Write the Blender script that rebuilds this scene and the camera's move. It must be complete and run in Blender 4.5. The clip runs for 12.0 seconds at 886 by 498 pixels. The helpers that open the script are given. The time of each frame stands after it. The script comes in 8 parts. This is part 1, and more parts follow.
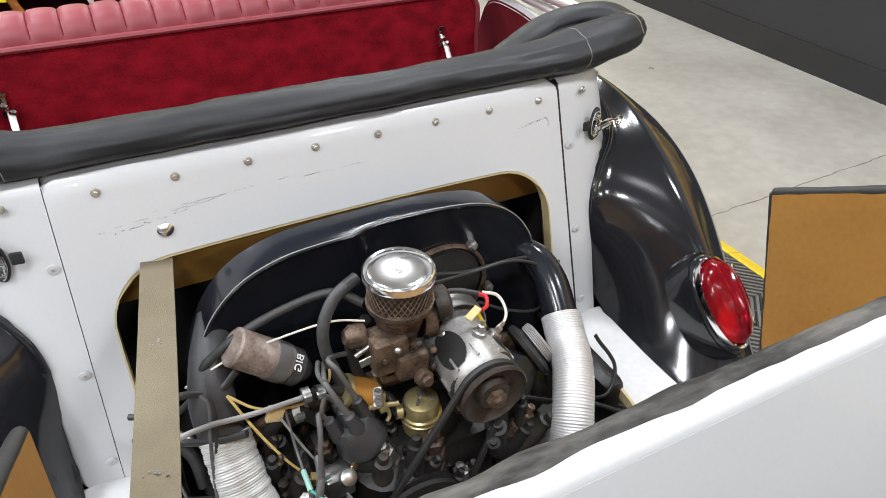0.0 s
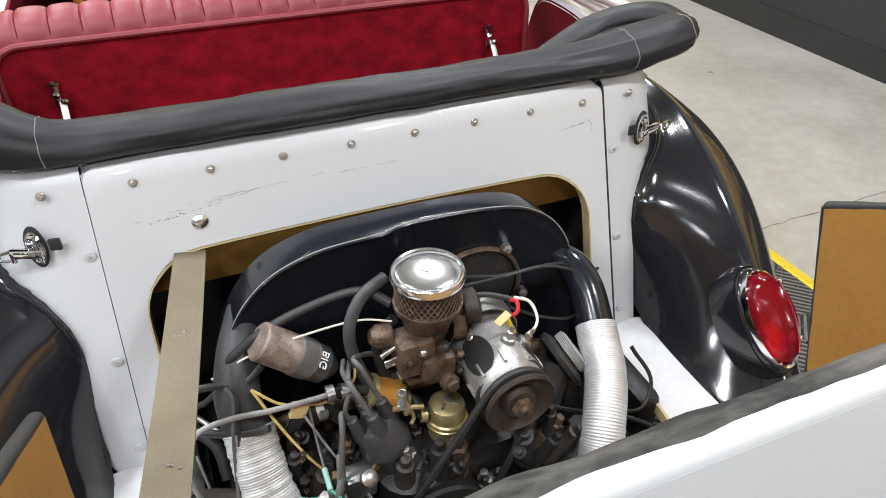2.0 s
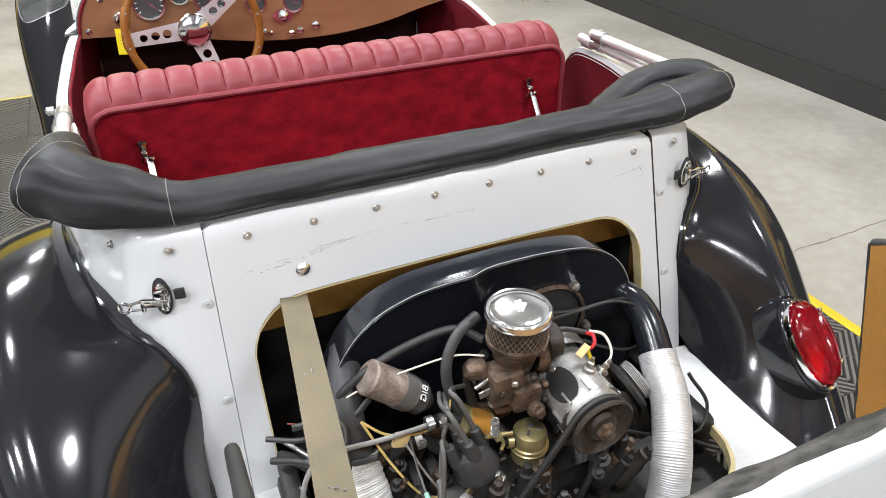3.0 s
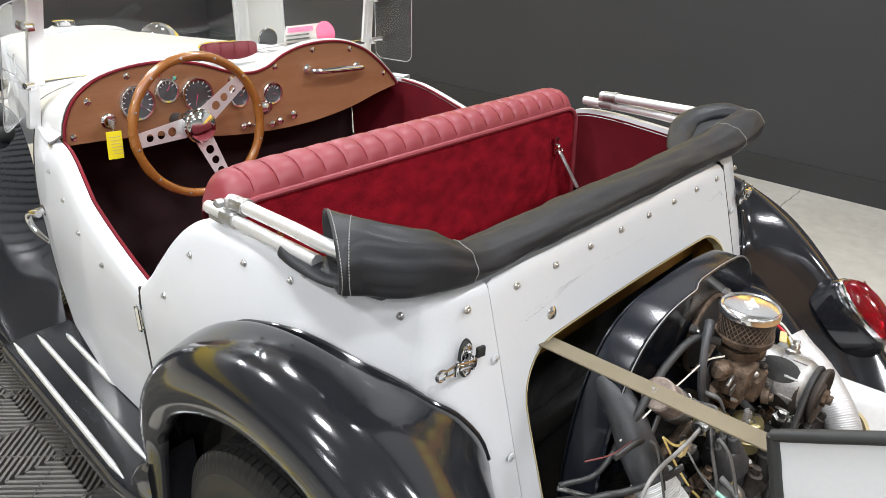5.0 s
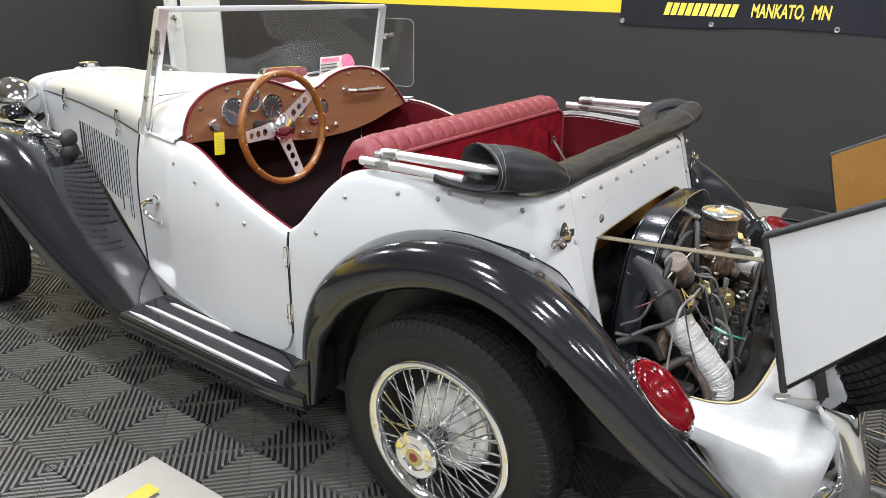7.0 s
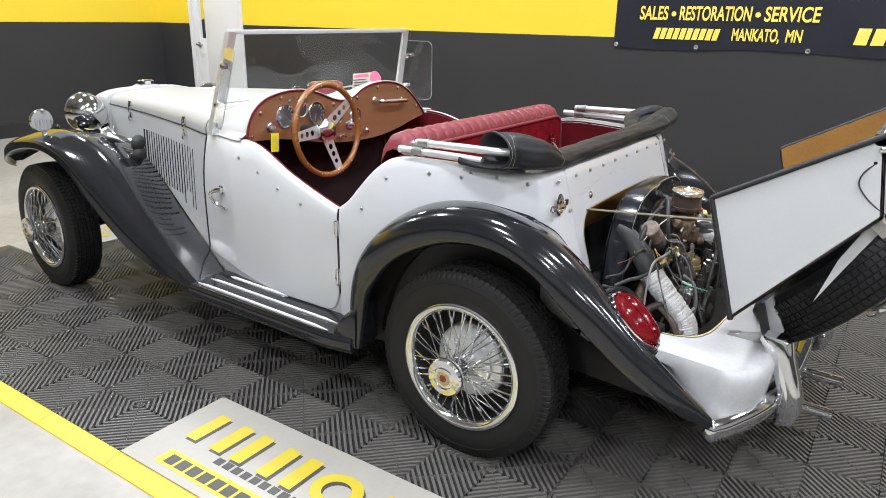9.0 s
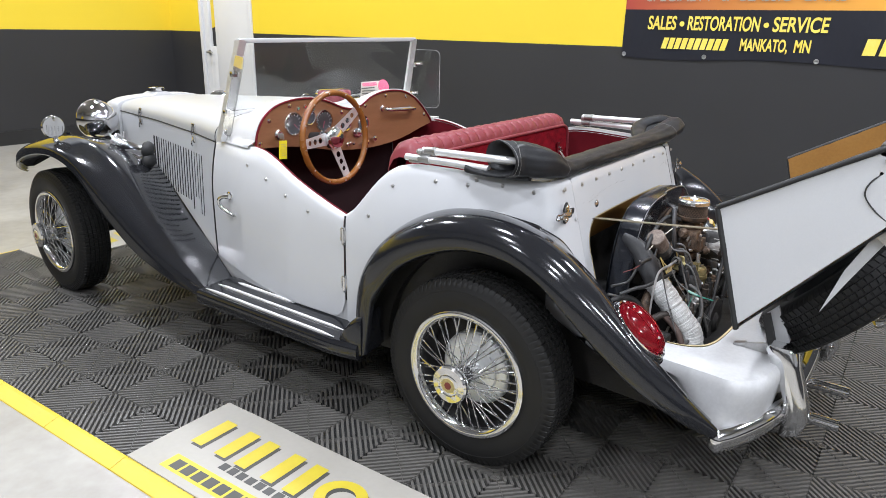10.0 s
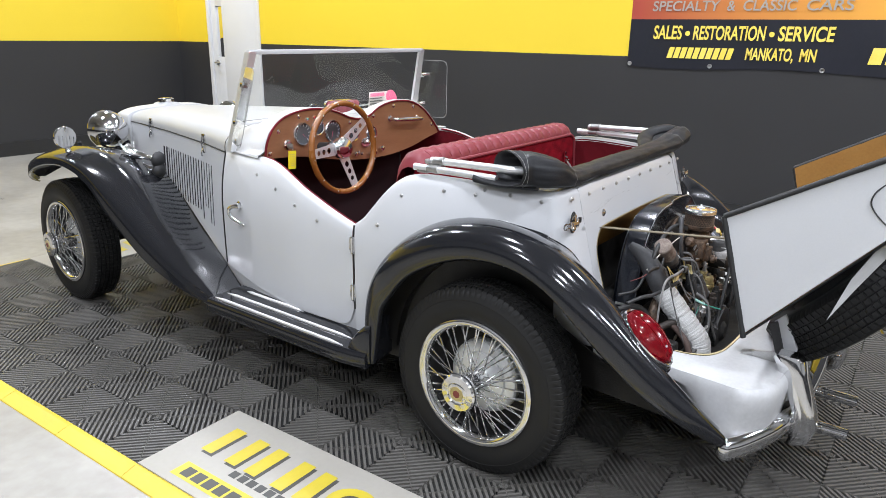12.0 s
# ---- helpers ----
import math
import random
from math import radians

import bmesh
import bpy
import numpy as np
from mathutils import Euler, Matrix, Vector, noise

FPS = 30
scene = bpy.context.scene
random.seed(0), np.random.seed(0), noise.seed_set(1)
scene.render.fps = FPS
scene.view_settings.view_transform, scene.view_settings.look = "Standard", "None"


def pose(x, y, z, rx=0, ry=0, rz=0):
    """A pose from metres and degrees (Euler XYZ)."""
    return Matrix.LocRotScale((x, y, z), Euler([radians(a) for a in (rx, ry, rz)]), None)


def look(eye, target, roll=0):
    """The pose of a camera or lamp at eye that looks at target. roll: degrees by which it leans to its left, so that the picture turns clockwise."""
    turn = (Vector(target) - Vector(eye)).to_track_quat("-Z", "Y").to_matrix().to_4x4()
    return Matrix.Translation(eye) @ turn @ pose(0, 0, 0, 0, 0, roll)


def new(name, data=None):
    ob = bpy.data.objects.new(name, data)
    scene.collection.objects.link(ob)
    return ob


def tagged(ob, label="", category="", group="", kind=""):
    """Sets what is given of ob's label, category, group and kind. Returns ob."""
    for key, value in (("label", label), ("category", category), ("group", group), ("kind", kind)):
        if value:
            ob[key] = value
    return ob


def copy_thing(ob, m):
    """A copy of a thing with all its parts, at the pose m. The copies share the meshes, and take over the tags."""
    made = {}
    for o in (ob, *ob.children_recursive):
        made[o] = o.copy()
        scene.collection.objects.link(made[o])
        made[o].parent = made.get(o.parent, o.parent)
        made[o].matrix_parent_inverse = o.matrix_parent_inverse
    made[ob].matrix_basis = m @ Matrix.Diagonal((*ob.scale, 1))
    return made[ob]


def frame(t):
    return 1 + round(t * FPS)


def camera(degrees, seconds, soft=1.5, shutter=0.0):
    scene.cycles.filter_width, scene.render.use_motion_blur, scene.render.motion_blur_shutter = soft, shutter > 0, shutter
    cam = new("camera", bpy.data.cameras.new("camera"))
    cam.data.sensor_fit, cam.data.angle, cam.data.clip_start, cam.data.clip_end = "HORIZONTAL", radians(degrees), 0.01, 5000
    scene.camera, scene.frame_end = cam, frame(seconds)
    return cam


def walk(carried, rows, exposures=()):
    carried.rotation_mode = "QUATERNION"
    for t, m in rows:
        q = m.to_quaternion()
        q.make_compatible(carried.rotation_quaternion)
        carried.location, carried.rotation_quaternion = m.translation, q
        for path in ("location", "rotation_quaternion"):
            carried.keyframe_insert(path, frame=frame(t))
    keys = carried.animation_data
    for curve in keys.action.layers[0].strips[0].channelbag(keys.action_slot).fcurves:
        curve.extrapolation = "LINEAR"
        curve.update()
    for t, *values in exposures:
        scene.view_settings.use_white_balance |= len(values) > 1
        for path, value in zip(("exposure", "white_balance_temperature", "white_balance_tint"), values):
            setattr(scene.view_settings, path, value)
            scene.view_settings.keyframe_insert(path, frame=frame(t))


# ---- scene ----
cam = camera(65.1, 12.0, 0.5)
PATH = [
    (0, (-0.319, -1.072, 1.368), (0.443, 0.358, 0.196), 1.3),
    (0.5, (-0.314, -1.07, 1.365), (0.387, 0.395, 0.198), 0.8),
    (1, (-0.302, -1.07, 1.359), (0.358, 0.417, 0.196), 0.4),
    (1.5, (-0.295, -1.07, 1.362), (0.348, 0.421, 0.194), 0.4),
    (2, (-0.286, -1.067, 1.36), (0.345, 0.423, 0.184), 0.6),
    (2.5, (-0.314, -1.092, 1.377), (0.308, 0.422, 0.228), 0.1),
    (3, (-0.46, -1.078, 1.433), (0.228, 0.445, 0.335), 0.0),
    (3.5, (-0.681, -1.029, 1.443), (0.199, 0.506, 0.509), 0.3),
    (3.7, (-0.746, -0.972, 1.45), (0.203, 0.517, 0.51), 1.4),
    (5.3, (-1.288, -0.689, 1.359), (0.075, 0.505, 0.512), 0.8),
    (5.5, (-1.384, -0.722, 1.347), (0.003, 0.449, 0.507), 0.8),
    (6, (-1.592, -0.763, 1.351), (-0.147, 0.359, 0.541), 1.1),
    (6.5, (-1.805, -0.73, 1.336), (-0.298, 0.352, 0.589), 1.0),
    (7, (-1.92, -0.77, 1.331), (-0.38, 0.292, 0.625), 1.2),
    (7.2, (-1.966, -0.808, 1.335), (-0.421, 0.252, 0.635), 1.0),
    (9, (-2.348, -0.998, 1.321), (-0.793, 0.087, 0.684), 1.0),
    (9.5, (-2.352, -1.006, 1.329), (-0.802, 0.089, 0.695), 1.1),
    (10, (-2.352, -1.007, 1.322), (-0.804, 0.1, 0.707), 1.2),
    (10.5, (-2.36, -1.007, 1.317), (-0.81, 0.106, 0.718), 1.2),
    (11, (-2.359, -1.012, 1.321), (-0.812, 0.109, 0.727), 1.2),
    (11.5, (-2.364, -1.011, 1.325), (-0.819, 0.112, 0.732), 1.0),
    (12, (-2.37, -1.01, 1.329), (-0.826, 0.115, 0.737), 1.0),
]
walk(cam, [(t, look(eye, target, roll)) for t, eye, target, roll in PATH],
     [(0.0, 0.06, 6720, 10), (2.5, 0.08, 6760, 10), (3.0, 0.21, 6770, 10), (3.7, 0.22, 6780, 10), (5.5, 0.11, 6800, 10), (7.0, 0.05, 6680, 10), (9.0, -0.03, 6560, 11), (10.0, -0.07, 6430, 12), (12.0, -0.08, 6380, 12)])

# ---- light: rows of ceiling fixtures in a closed showroom ----
world = bpy.data.worlds.new("showroom_world")
scene.world = world
world.use_nodes = True
world.node_tree.nodes["Background"].inputs[0].default_value = (0.8, 0.85, 0.9, 1)
world.node_tree.nodes["Background"].inputs[1].default_value = 0.02
LIGHT_ROWS = (-6.0, -3.6, -1.3, 1.7)
LIGHT_STEPS = (-5.2, -2.2, 0.8, 3.8, 6.4)
LIGHT_Z = 4.3
DARK_BAYS = {(-6.0, 3.8), (-6.0, 6.4), (-3.6, 6.4), (-3.6, 3.8)}   # bays with no fixture
for lx in LIGHT_ROWS:
    for ly in LIGHT_STEPS:
        if (lx, ly) in DARK_BAYS:
            continue
        lamp = bpy.data.lights.new("ceiling_lamp", "AREA")
        lamp.shape, lamp.size = "DISK", 0.50
        lamp.energy, lamp.color = 92.0, (0.93, 0.98, 1.06)
        lo = new("ceiling_lamp", lamp)
        lo.matrix_world = pose(lx, ly, LIGHT_Z - 0.03)


# ---- mesh helpers ----
def lin(a, b, n):
    return [a + (b - a) * k / (n - 1) for k in range(n)]


def spline(pts, per=6, closed=False):
    """Points on a smooth curve through pts."""
    p = np.array(pts, float)
    n = len(p)
    out = []
    for k in range(n if closed else n - 1):
        if closed:
            a, b, c, d = p[(k - 1) % n], p[k], p[(k + 1) % n], p[(k + 2) % n]
        else:
            b, c = p[k], p[k + 1]
            a = p[k - 1] if k else 2 * b - c
            d = p[k + 2] if k + 2 < n else 2 * c - b
        for s in range(per):
            t = s / per
            out.append(0.5 * (2 * b + (c - a) * t + (2 * a - 5 * b + 4 * c - d) * t * t + (3 * b - a - 3 * c + d) * t ** 3))
    if not closed:
        out.append(p[-1])
    return [tuple(float(v) for v in q) for q in out]


def loft(bm, rings, closed=False, caps=False):
    """Skin between rings of equal point counts. closed: each ring is a loop."""
    vs = [[bm.verts.new(q) for q in r] for r in rings]
    n = len(rings[0])
    for a, b in zip(vs, vs[1:]):
        for k in range(n if closed else n - 1):
            j = (k + 1) % n
            try:
                bm.faces.new((a[k], a[j], b[j], b[k]))
            except ValueError:
                pass
    if caps:
        for r in (vs[0], vs[-1]):
            try:
                bm.faces.new(r)
            except ValueError:
                pass
    return vs


def frame_of(d):
    d = Vector(d).normalized()
    a = d.cross(Vector((0, 0, 1)))
    if a.length < 1e-3:
        a = d.cross(Vector((0, 1, 0)))
    a.normalize()
    return a, d.cross(a).normalized(), d


def tube(bm, pts, r, n=10, caps=True, smooth=0, wave=None):
    """A round bar along pts; r is one radius or one for each point."""
    if smooth:
        pts = spline(pts, smooth)
    pts = [Vector(p) for p in pts]
    rs = r if isinstance(r, (list, tuple)) else [r] * len(pts)
    if len(rs) != len(pts):
        rs = list(np.interp(lin(0, 1, len(pts)), lin(0, 1, max(2, len(rs))), rs))
    rings = []
    a = None
    for k, p in enumerate(pts):
        d = (pts[min(k + 1, len(pts) - 1)] - pts[max(k - 1, 0)]).normalized()
        if a is None:
            a, b, _ = frame_of(d)
        else:
            a = (a - d * a.dot(d)).normalized()
            b = d.cross(a)
        rr = rs[k] * (wave(k) if wave else 1)
        rings.append([p + (a * math.cos(2 * math.pi * j / n) + b * math.sin(2 * math.pi * j / n)) * rr for j in range(n)])
    loft(bm, rings, True, caps)


def lathe(bm, profile, centre, axis, n=32, caps=True):
    """A turned form: profile of (distance along axis, radius)."""
    a, b, d = frame_of(axis)
    c = Vector(centre)
    rings = [[c + d * h + (a * math.cos(2 * math.pi * j / n) + b * math.sin(2 * math.pi * j / n)) * max(r, 1e-4) for j in range(n)] for h, r in profile]
    loft(bm, rings, True, caps)


def box(bm, c, size, m=None, bevel=0.0):
    got = bmesh.ops.create_cube(bm, size=1)["verts"]
    bmesh.ops.scale(bm, vec=size, verts=got)
    if bevel:
        es = list({e for v in got for e in v.link_edges})
        got = [g for g in bmesh.ops.bevel(bm, geom=es, offset=bevel, segments=2, affect="EDGES", profile=0.6)["verts"]]
    t = Matrix.Translation(c) @ (m or Matrix())
    bmesh.ops.transform(bm, matrix=t, verts=got)
    return got


def slab(bm, outline, lift):
    """A flat outline (list of 3D points) given thickness by the vector lift."""
    lift = Vector(lift)
    a = [bm.verts.new(q) for q in outline]
    b = [bm.verts.new(Vector(q) + lift) for q in outline]
    bm.faces.new(a)
    bm.faces.new(list(reversed(b)))
    n = len(a)
    for k in range(n):
        bm.faces.new((a[k], a[(k + 1) % n], b[(k + 1) % n], b[k]))


def mirrored(bm):
    b2 = bm.copy()
    bmesh.ops.scale(b2, vec=(-1, 1, 1), verts=b2.verts[:])
    bmesh.ops.reverse_faces(b2, faces=b2.faces[:])
    return b2


def mesh_of(name, bm, material, smooth=True, sharp=40, fix=True):
    if fix:
        bmesh.ops.recalc_face_normals(bm, faces=bm.faces[:])
    for f in bm.faces:
        f.smooth = smooth
    me = bpy.data.meshes.new(name)
    bm.to_mesh(me)
    bm.free()
    if smooth:
        me.set_sharp_from_angle(angle=radians(sharp))
    for mt in (material if isinstance(material, (list, tuple)) else [material]):
        me.materials.append(mt)
    return me


def part(name, bm, material, parent, label="", smooth=True, sharp=40, fix=True):
    ob = new(name, mesh_of(name, bm, material, smooth, sharp, fix))
    ob.parent = parent
    if label:
        ob["label"] = label
    return ob


def pair(name, make, material, parent, label="", **kw):
    """The same part on the car's two sides."""
    bm = bmesh.new()
    make(bm)
    b2 = mirrored(bm)
    return part(name, bm, material, parent, label, **kw), part(name, b2, material, parent, label, **kw)


def thing(name, bm, material, label, category, group="", kind="", smooth=True, sharp=40):
    return tagged(new(name, mesh_of(name, bm, material, smooth, sharp)), label, category, group, kind)


def group_at(name, label, category, loc=(0, 0, 0), group="", kind=""):
    ob = new(name)
    ob.location = loc
    ob.empty_display_size = 0.1
    return tagged(ob, label, category, group, kind)


def text_mesh(name, words, size, material, m, parent=None, depth=0.001, shear=0.0, width=1.0, align="CENTER", space=1.0, weight=0.0):
    """Lettering in the built-in font, turned into a mesh, at the pose m."""
    cu = bpy.data.curves.new(name, "FONT")
    cu.body, cu.size, cu.extrude, cu.shear, cu.align_x, cu.align_y, cu.space_character = words, size, depth, shear, align, "CENTER", space
    cu.offset = weight
    tmp = bpy.data.objects.new(name, cu)
    scene.collection.objects.link(tmp)
    dg = bpy.context.evaluated_depsgraph_get()
    me = bpy.data.meshes.new_from_object(tmp.evaluated_get(dg))
    scene.collection.objects.unlink(tmp)
    bpy.data.objects.remove(tmp)
    me.transform(m @ Matrix.Diagonal((width, 1, 1, 1)))
    me.materials.clear()
    me.materials.append(material)
    ob = new(name, me)
    if parent:
        ob.parent = parent
    return ob


# ---- materials ----
def material(name, a, b=None, rough=0.5, metal=0.0, scale=6.0, fine=60.0, bump=0.0, coat=0.0, rvar=0.1, mix=0.5, stretch=(1, 1, 1), spec=0.5, sheen=0.0, random_shift=0.0, coat_rough=0.04):
    """A surface whose colour wanders between a and b at two scales, with uneven gloss and fine relief."""
    mt = bpy.data.materials.new(name)
    mt.use_nodes = True
    nt = mt.node_tree
    N, Lk = nt.nodes, nt.links
    p = N["Principled BSDF"]
    b = b or tuple(c * 0.8 for c in a)
    tc = N.new("ShaderNodeTexCoord")
    mp = N.new("ShaderNodeMapping")
    mp.inputs["Scale"].default_value = stretch
    Lk.new(tc.outputs["Object"], mp.inputs["Vector"])
    n1, n2 = N.new("ShaderNodeTexNoise"), N.new("ShaderNodeTexNoise")
    for n, s, d in ((n1, scale, 5), (n2, fine, 3)):
        n.inputs["Scale"].default_value, n.inputs["Detail"].default_value = s, d
        Lk.new(mp.outputs["Vector"], n.inputs["Vector"])
    ad = N.new("ShaderNodeMix")
    ad.data_type = "FLOAT"
    ad.inputs[0].default_value = 0.35
    Lk.new(n1.outputs["Fac"], ad.inputs[2])
    Lk.new(n2.outputs["Fac"], ad.inputs[3])
    rp = N.new("ShaderNodeValToRGB")
    rp.color_ramp.elements[0].position, rp.color_ramp.elements[1].position = 0.5 - mix / 2, 0.5 + mix / 2
    rp.color_ramp.elements[0].color, rp.color_ramp.elements[1].color = (*b, 1), (*a, 1)
    Lk.new(ad.outputs[0], rp.inputs[0])
    if random_shift:
        oi, hv, mm = N.new("ShaderNodeObjectInfo"), N.new("ShaderNodeHueSaturation"), N.new("ShaderNodeMath")
        mm.operation = "MULTIPLY_ADD"
        mm.inputs[1].default_value, mm.inputs[2].default_value = random_shift, 1 - random_shift / 2
        Lk.new(oi.outputs["Random"], mm.inputs[0])
        Lk.new(mm.outputs[0], hv.inputs["Value"])
        Lk.new(rp.outputs[0], hv.inputs["Color"])
        Lk.new(hv.outputs[0], p.inputs["Base Color"])
    else:
        Lk.new(rp.outputs[0], p.inputs["Base Color"])
    mr = N.new("ShaderNodeMapRange")
    mr.inputs[3].default_value, mr.inputs[4].default_value = max(0.02, rough - rvar), min(1, rough + rvar)
    Lk.new(n1.outputs["Fac"], mr.inputs[0])
    Lk.new(mr.outputs[0], p.inputs["Roughness"])
    p.inputs["Metallic"].default_value = metal
    p.inputs["Specular IOR Level"].default_value = spec
    p.inputs["Coat Weight"].default_value = coat
    p.inputs["Coat Roughness"].default_value = coat_rough
    p.inputs["Sheen Weight"].default_value = sheen
    if bump:
        bu = N.new("ShaderNodeBump")
        bu.inputs["Strength"].default_value = bump
        bu.inputs["Distance"].default_value = 0.002
        Lk.new(n2.outputs["Fac"], bu.inputs["Height"])
        Lk.new(bu.outputs[0], p.inputs["Normal"])
    return mt


PAINT = material("pale_grey_paint", (0.530, 0.536, 0.543), (0.477, 0.483, 0.491), 0.37, scale=3, fine=250, bump=0.03, coat=0.22, rvar=0.08)
# body paint creamed for yellow reflection and darkened against strong top light
BONNET = material("body_paint_toned_for_light", (0.425, 0.423, 0.414), (0.38, 0.378, 0.369), 0.38, scale=4, fine=220, bump=0.03, coat=0.12, rvar=0.1)
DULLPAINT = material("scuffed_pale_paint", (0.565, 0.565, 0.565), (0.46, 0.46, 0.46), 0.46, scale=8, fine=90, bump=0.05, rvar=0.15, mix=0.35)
BLACK = material("black_fender_paint", (0.009, 0.010, 0.012), (0.014, 0.014, 0.016), 0.13, scale=4, fine=180, bump=0.02, coat=0.3, rvar=0.05, coat_rough=0.05)
# pale paint greyed in its colour for the lid lip's shading
LIPGREY = material("shade_grey_lid_lip", (0.52, 0.52, 0.52), (0.36, 0.36, 0.355), 0.5, scale=14, fine=120, bump=0.15, rvar=0.15, mix=0.4)
TIN = material("black_engine_tin", (0.006, 0.008, 0.013), (0.013, 0.014, 0.017), 0.2, scale=9, fine=120, bump=0.05, rvar=0.14, coat=0.15, spec=0.42)
CHROME = material("chrome", (0.82, 0.82, 0.83), (0.7, 0.7, 0.7), 0.09, 1.0, scale=12, fine=300, rvar=0.06)
STEEL = material("worn_steel", (0.55, 0.55, 0.55), (0.33, 0.32, 0.3), 0.35, 0.9, scale=20, fine=200, bump=0.1, rvar=0.15)
ALU = material("cast_aluminium", (0.50, 0.50, 0.49), (0.24, 0.23, 0.215), 0.42, 0.65, scale=30, fine=220, bump=0.25, rvar=0.15, mix=0.35)
BRASS = material("zinc_yellow_metal", (0.58, 0.50, 0.26), (0.36, 0.29, 0.13), 0.34, 0.65, scale=25, fine=200, bump=0.05)
GRIME = material("greasy_engine_metal", (0.075, 0.06, 0.05), (0.016, 0.014, 0.013), 0.55, 0.4, scale=34, fine=180, bump=0.4, rvar=0.25)
RUSTY = material("rusty_brown_metal", (0.19, 0.13, 0.09), (0.022, 0.016, 0.013), 0.50, 0.4, scale=60, fine=260, bump=0.5, rvar=0.25, mix=0.34)
SOOT = material("dark_engine_iron", (0.035, 0.033, 0.031), (0.012, 0.012, 0.012), 0.55, 0.3, scale=24, fine=160, bump=0.35, rvar=0.25)
RUBBER = material("black_rubber", (0.022, 0.022, 0.022), (0.012, 0.012, 0.012), 0.55, scale=10, fine=260, bump=0.15)
TYRE = material("tyre_rubber", (0.012, 0.012, 0.0122), (0.019, 0.0185, 0.0175), 0.46, scale=5, fine=140, bump=0.1, rvar=0.1, spec=0.17)
WEATHER = material("worn_weatherstrip", (0.022, 0.021, 0.019), (0.10, 0.094, 0.085), 0.75, scale=40, fine=190, bump=0.8, mix=0.22, stretch=(0.3, 1, 1), spec=0.3)
VINYL = material("black_vinyl", (0.024, 0.0245, 0.0265), (0.012, 0.0122, 0.0132), 0.44, scale=7, fine=500, bump=0.15, rvar=0.1, spec=0.2)
RED_VINYL = material("red_vinyl", (0.240, 0.038, 0.048), (0.165, 0.024, 0.032), 0.45, scale=6, fine=380, bump=0.14, rvar=0.1, spec=0.4)
CARPET = material("red_carpet", (0.25, 0.007, 0.016), (0.10, 0.002, 0.006), 0.95, scale=26, fine=320, bump=1.0, spec=0.1, mix=0.34, stretch=(0.8, 1, 1.2))
TRIM_RED = material("dark_red_trim", (0.17, 0.008, 0.016), (0.085, 0.004, 0.008), 0.8, scale=12, fine=300, bump=0.5, spec=0.2)
DARK = material("dark_carpet_and_roll_shade", (0.03, 0.006, 0.008), (0.015, 0.003, 0.004), 0.95, scale=20, fine=300, bump=0.5)
WOOD = material("brown_dash_wood", (0.285, 0.130, 0.064), (0.215, 0.090, 0.040), 0.42, scale=7, fine=70, bump=0.05, stretch=(0.6, 3, 5), coat=0.15)
RIMWOOD = material("varnished_wheel_wood", (0.27, 0.10, 0.02), (0.15, 0.05, 0.01), 0.25, scale=14, fine=80, coat=0.6)
FIBRE = material("raw_fibreglass", (0.33, 0.17, 0.035), (0.24, 0.11, 0.02), 0.6, scale=9, fine=110, bump=0.3)
FIBRE_EDGE = material("fibreglass_edge", (0.55, 0.47, 0.28), (0.40, 0.31, 0.14), 0.7, scale=40, fine=200, bump=0.3)
STRAP = material("khaki_webbing", (0.185, 0.155, 0.10), (0.12, 0.098, 0.062), 0.85, scale=14, fine=500, bump=0.8)
FOIL = material("foil_duct", (0.66, 0.66, 0.67), (0.46, 0.46, 0.46), 0.46, 0.45, scale=22, fine=130, bump=0.2)
PAPERDUCT = material("pale_paper_duct", (0.66, 0.66, 0.65), (0.46, 0.46, 0.45), 0.42, 0.25, scale=34, fine=150, bump=0.6)
WIRE = material("black_wire", (0.018, 0.018, 0.018), (0.03, 0.03, 0.03), 0.45, scale=20, fine=90)
GREYWIRE = material("grey_ignition_lead", (0.125, 0.122, 0.12), (0.07, 0.07, 0.067), 0.5, scale=30, fine=90)
PALEWIRE = material("pale_fuel_hose", (0.30, 0.295, 0.285), (0.20, 0.195, 0.19), 0.5, scale=30, fine=90)
YELLOWWIRE = material("yellow_wire", (0.62, 0.47, 0.17), (0.5, 0.36, 0.12), 0.5)
WHITEWIRE = material("white_wire", (0.7, 0.67, 0.6), (0.55, 0.5, 0.45), 0.5)
DULLRED = material("faded_red_wire", (0.20, 0.035, 0.03), (0.12, 0.03, 0.025), 0.5)
PALEGREEN = material("pale_green_sleeve", (0.30, 0.52, 0.45), (0.22, 0.42, 0.36), 0.45)
BLUEPLASTIC = material("blue_connector", (0.04, 0.10, 0.38), (0.03, 0.08, 0.30), 0.4)
REDWIRE = material("red_wire", (0.55, 0.02, 0.03), (0.4, 0.01, 0.02), 0.4)
GREENWIRE = material("green_wire", (0.06, 0.34, 0.26), (0.04, 0.22, 0.17), 0.45)
TAPE = material("masking_tape", (0.6, 0.46, 0.22), (0.48, 0.36, 0.16), 0.7)
YELLOW = material("yellow_plastic", (0.62, 0.455, 0.032), (0.52, 0.37, 0.022), 0.45, scale=9, fine=120, bump=0.06, random_shift=0.15)
TAGYELLOW = material("bright_yellow_card", (0.86, 0.72, 0.02), (0.80, 0.66, 0.018), 0.5)
BAND = material("yellow_wall_paint", (0.80, 0.585, 0.030), (0.76, 0.55, 0.026), 0.6, scale=2, fine=90, bump=0.06)
WALL = material("charcoal_wall_paint", (0.0305, 0.0300, 0.0308), (0.0255, 0.0250, 0.0258), 0.6, scale=2, fine=120, bump=0.08, spec=0.35)
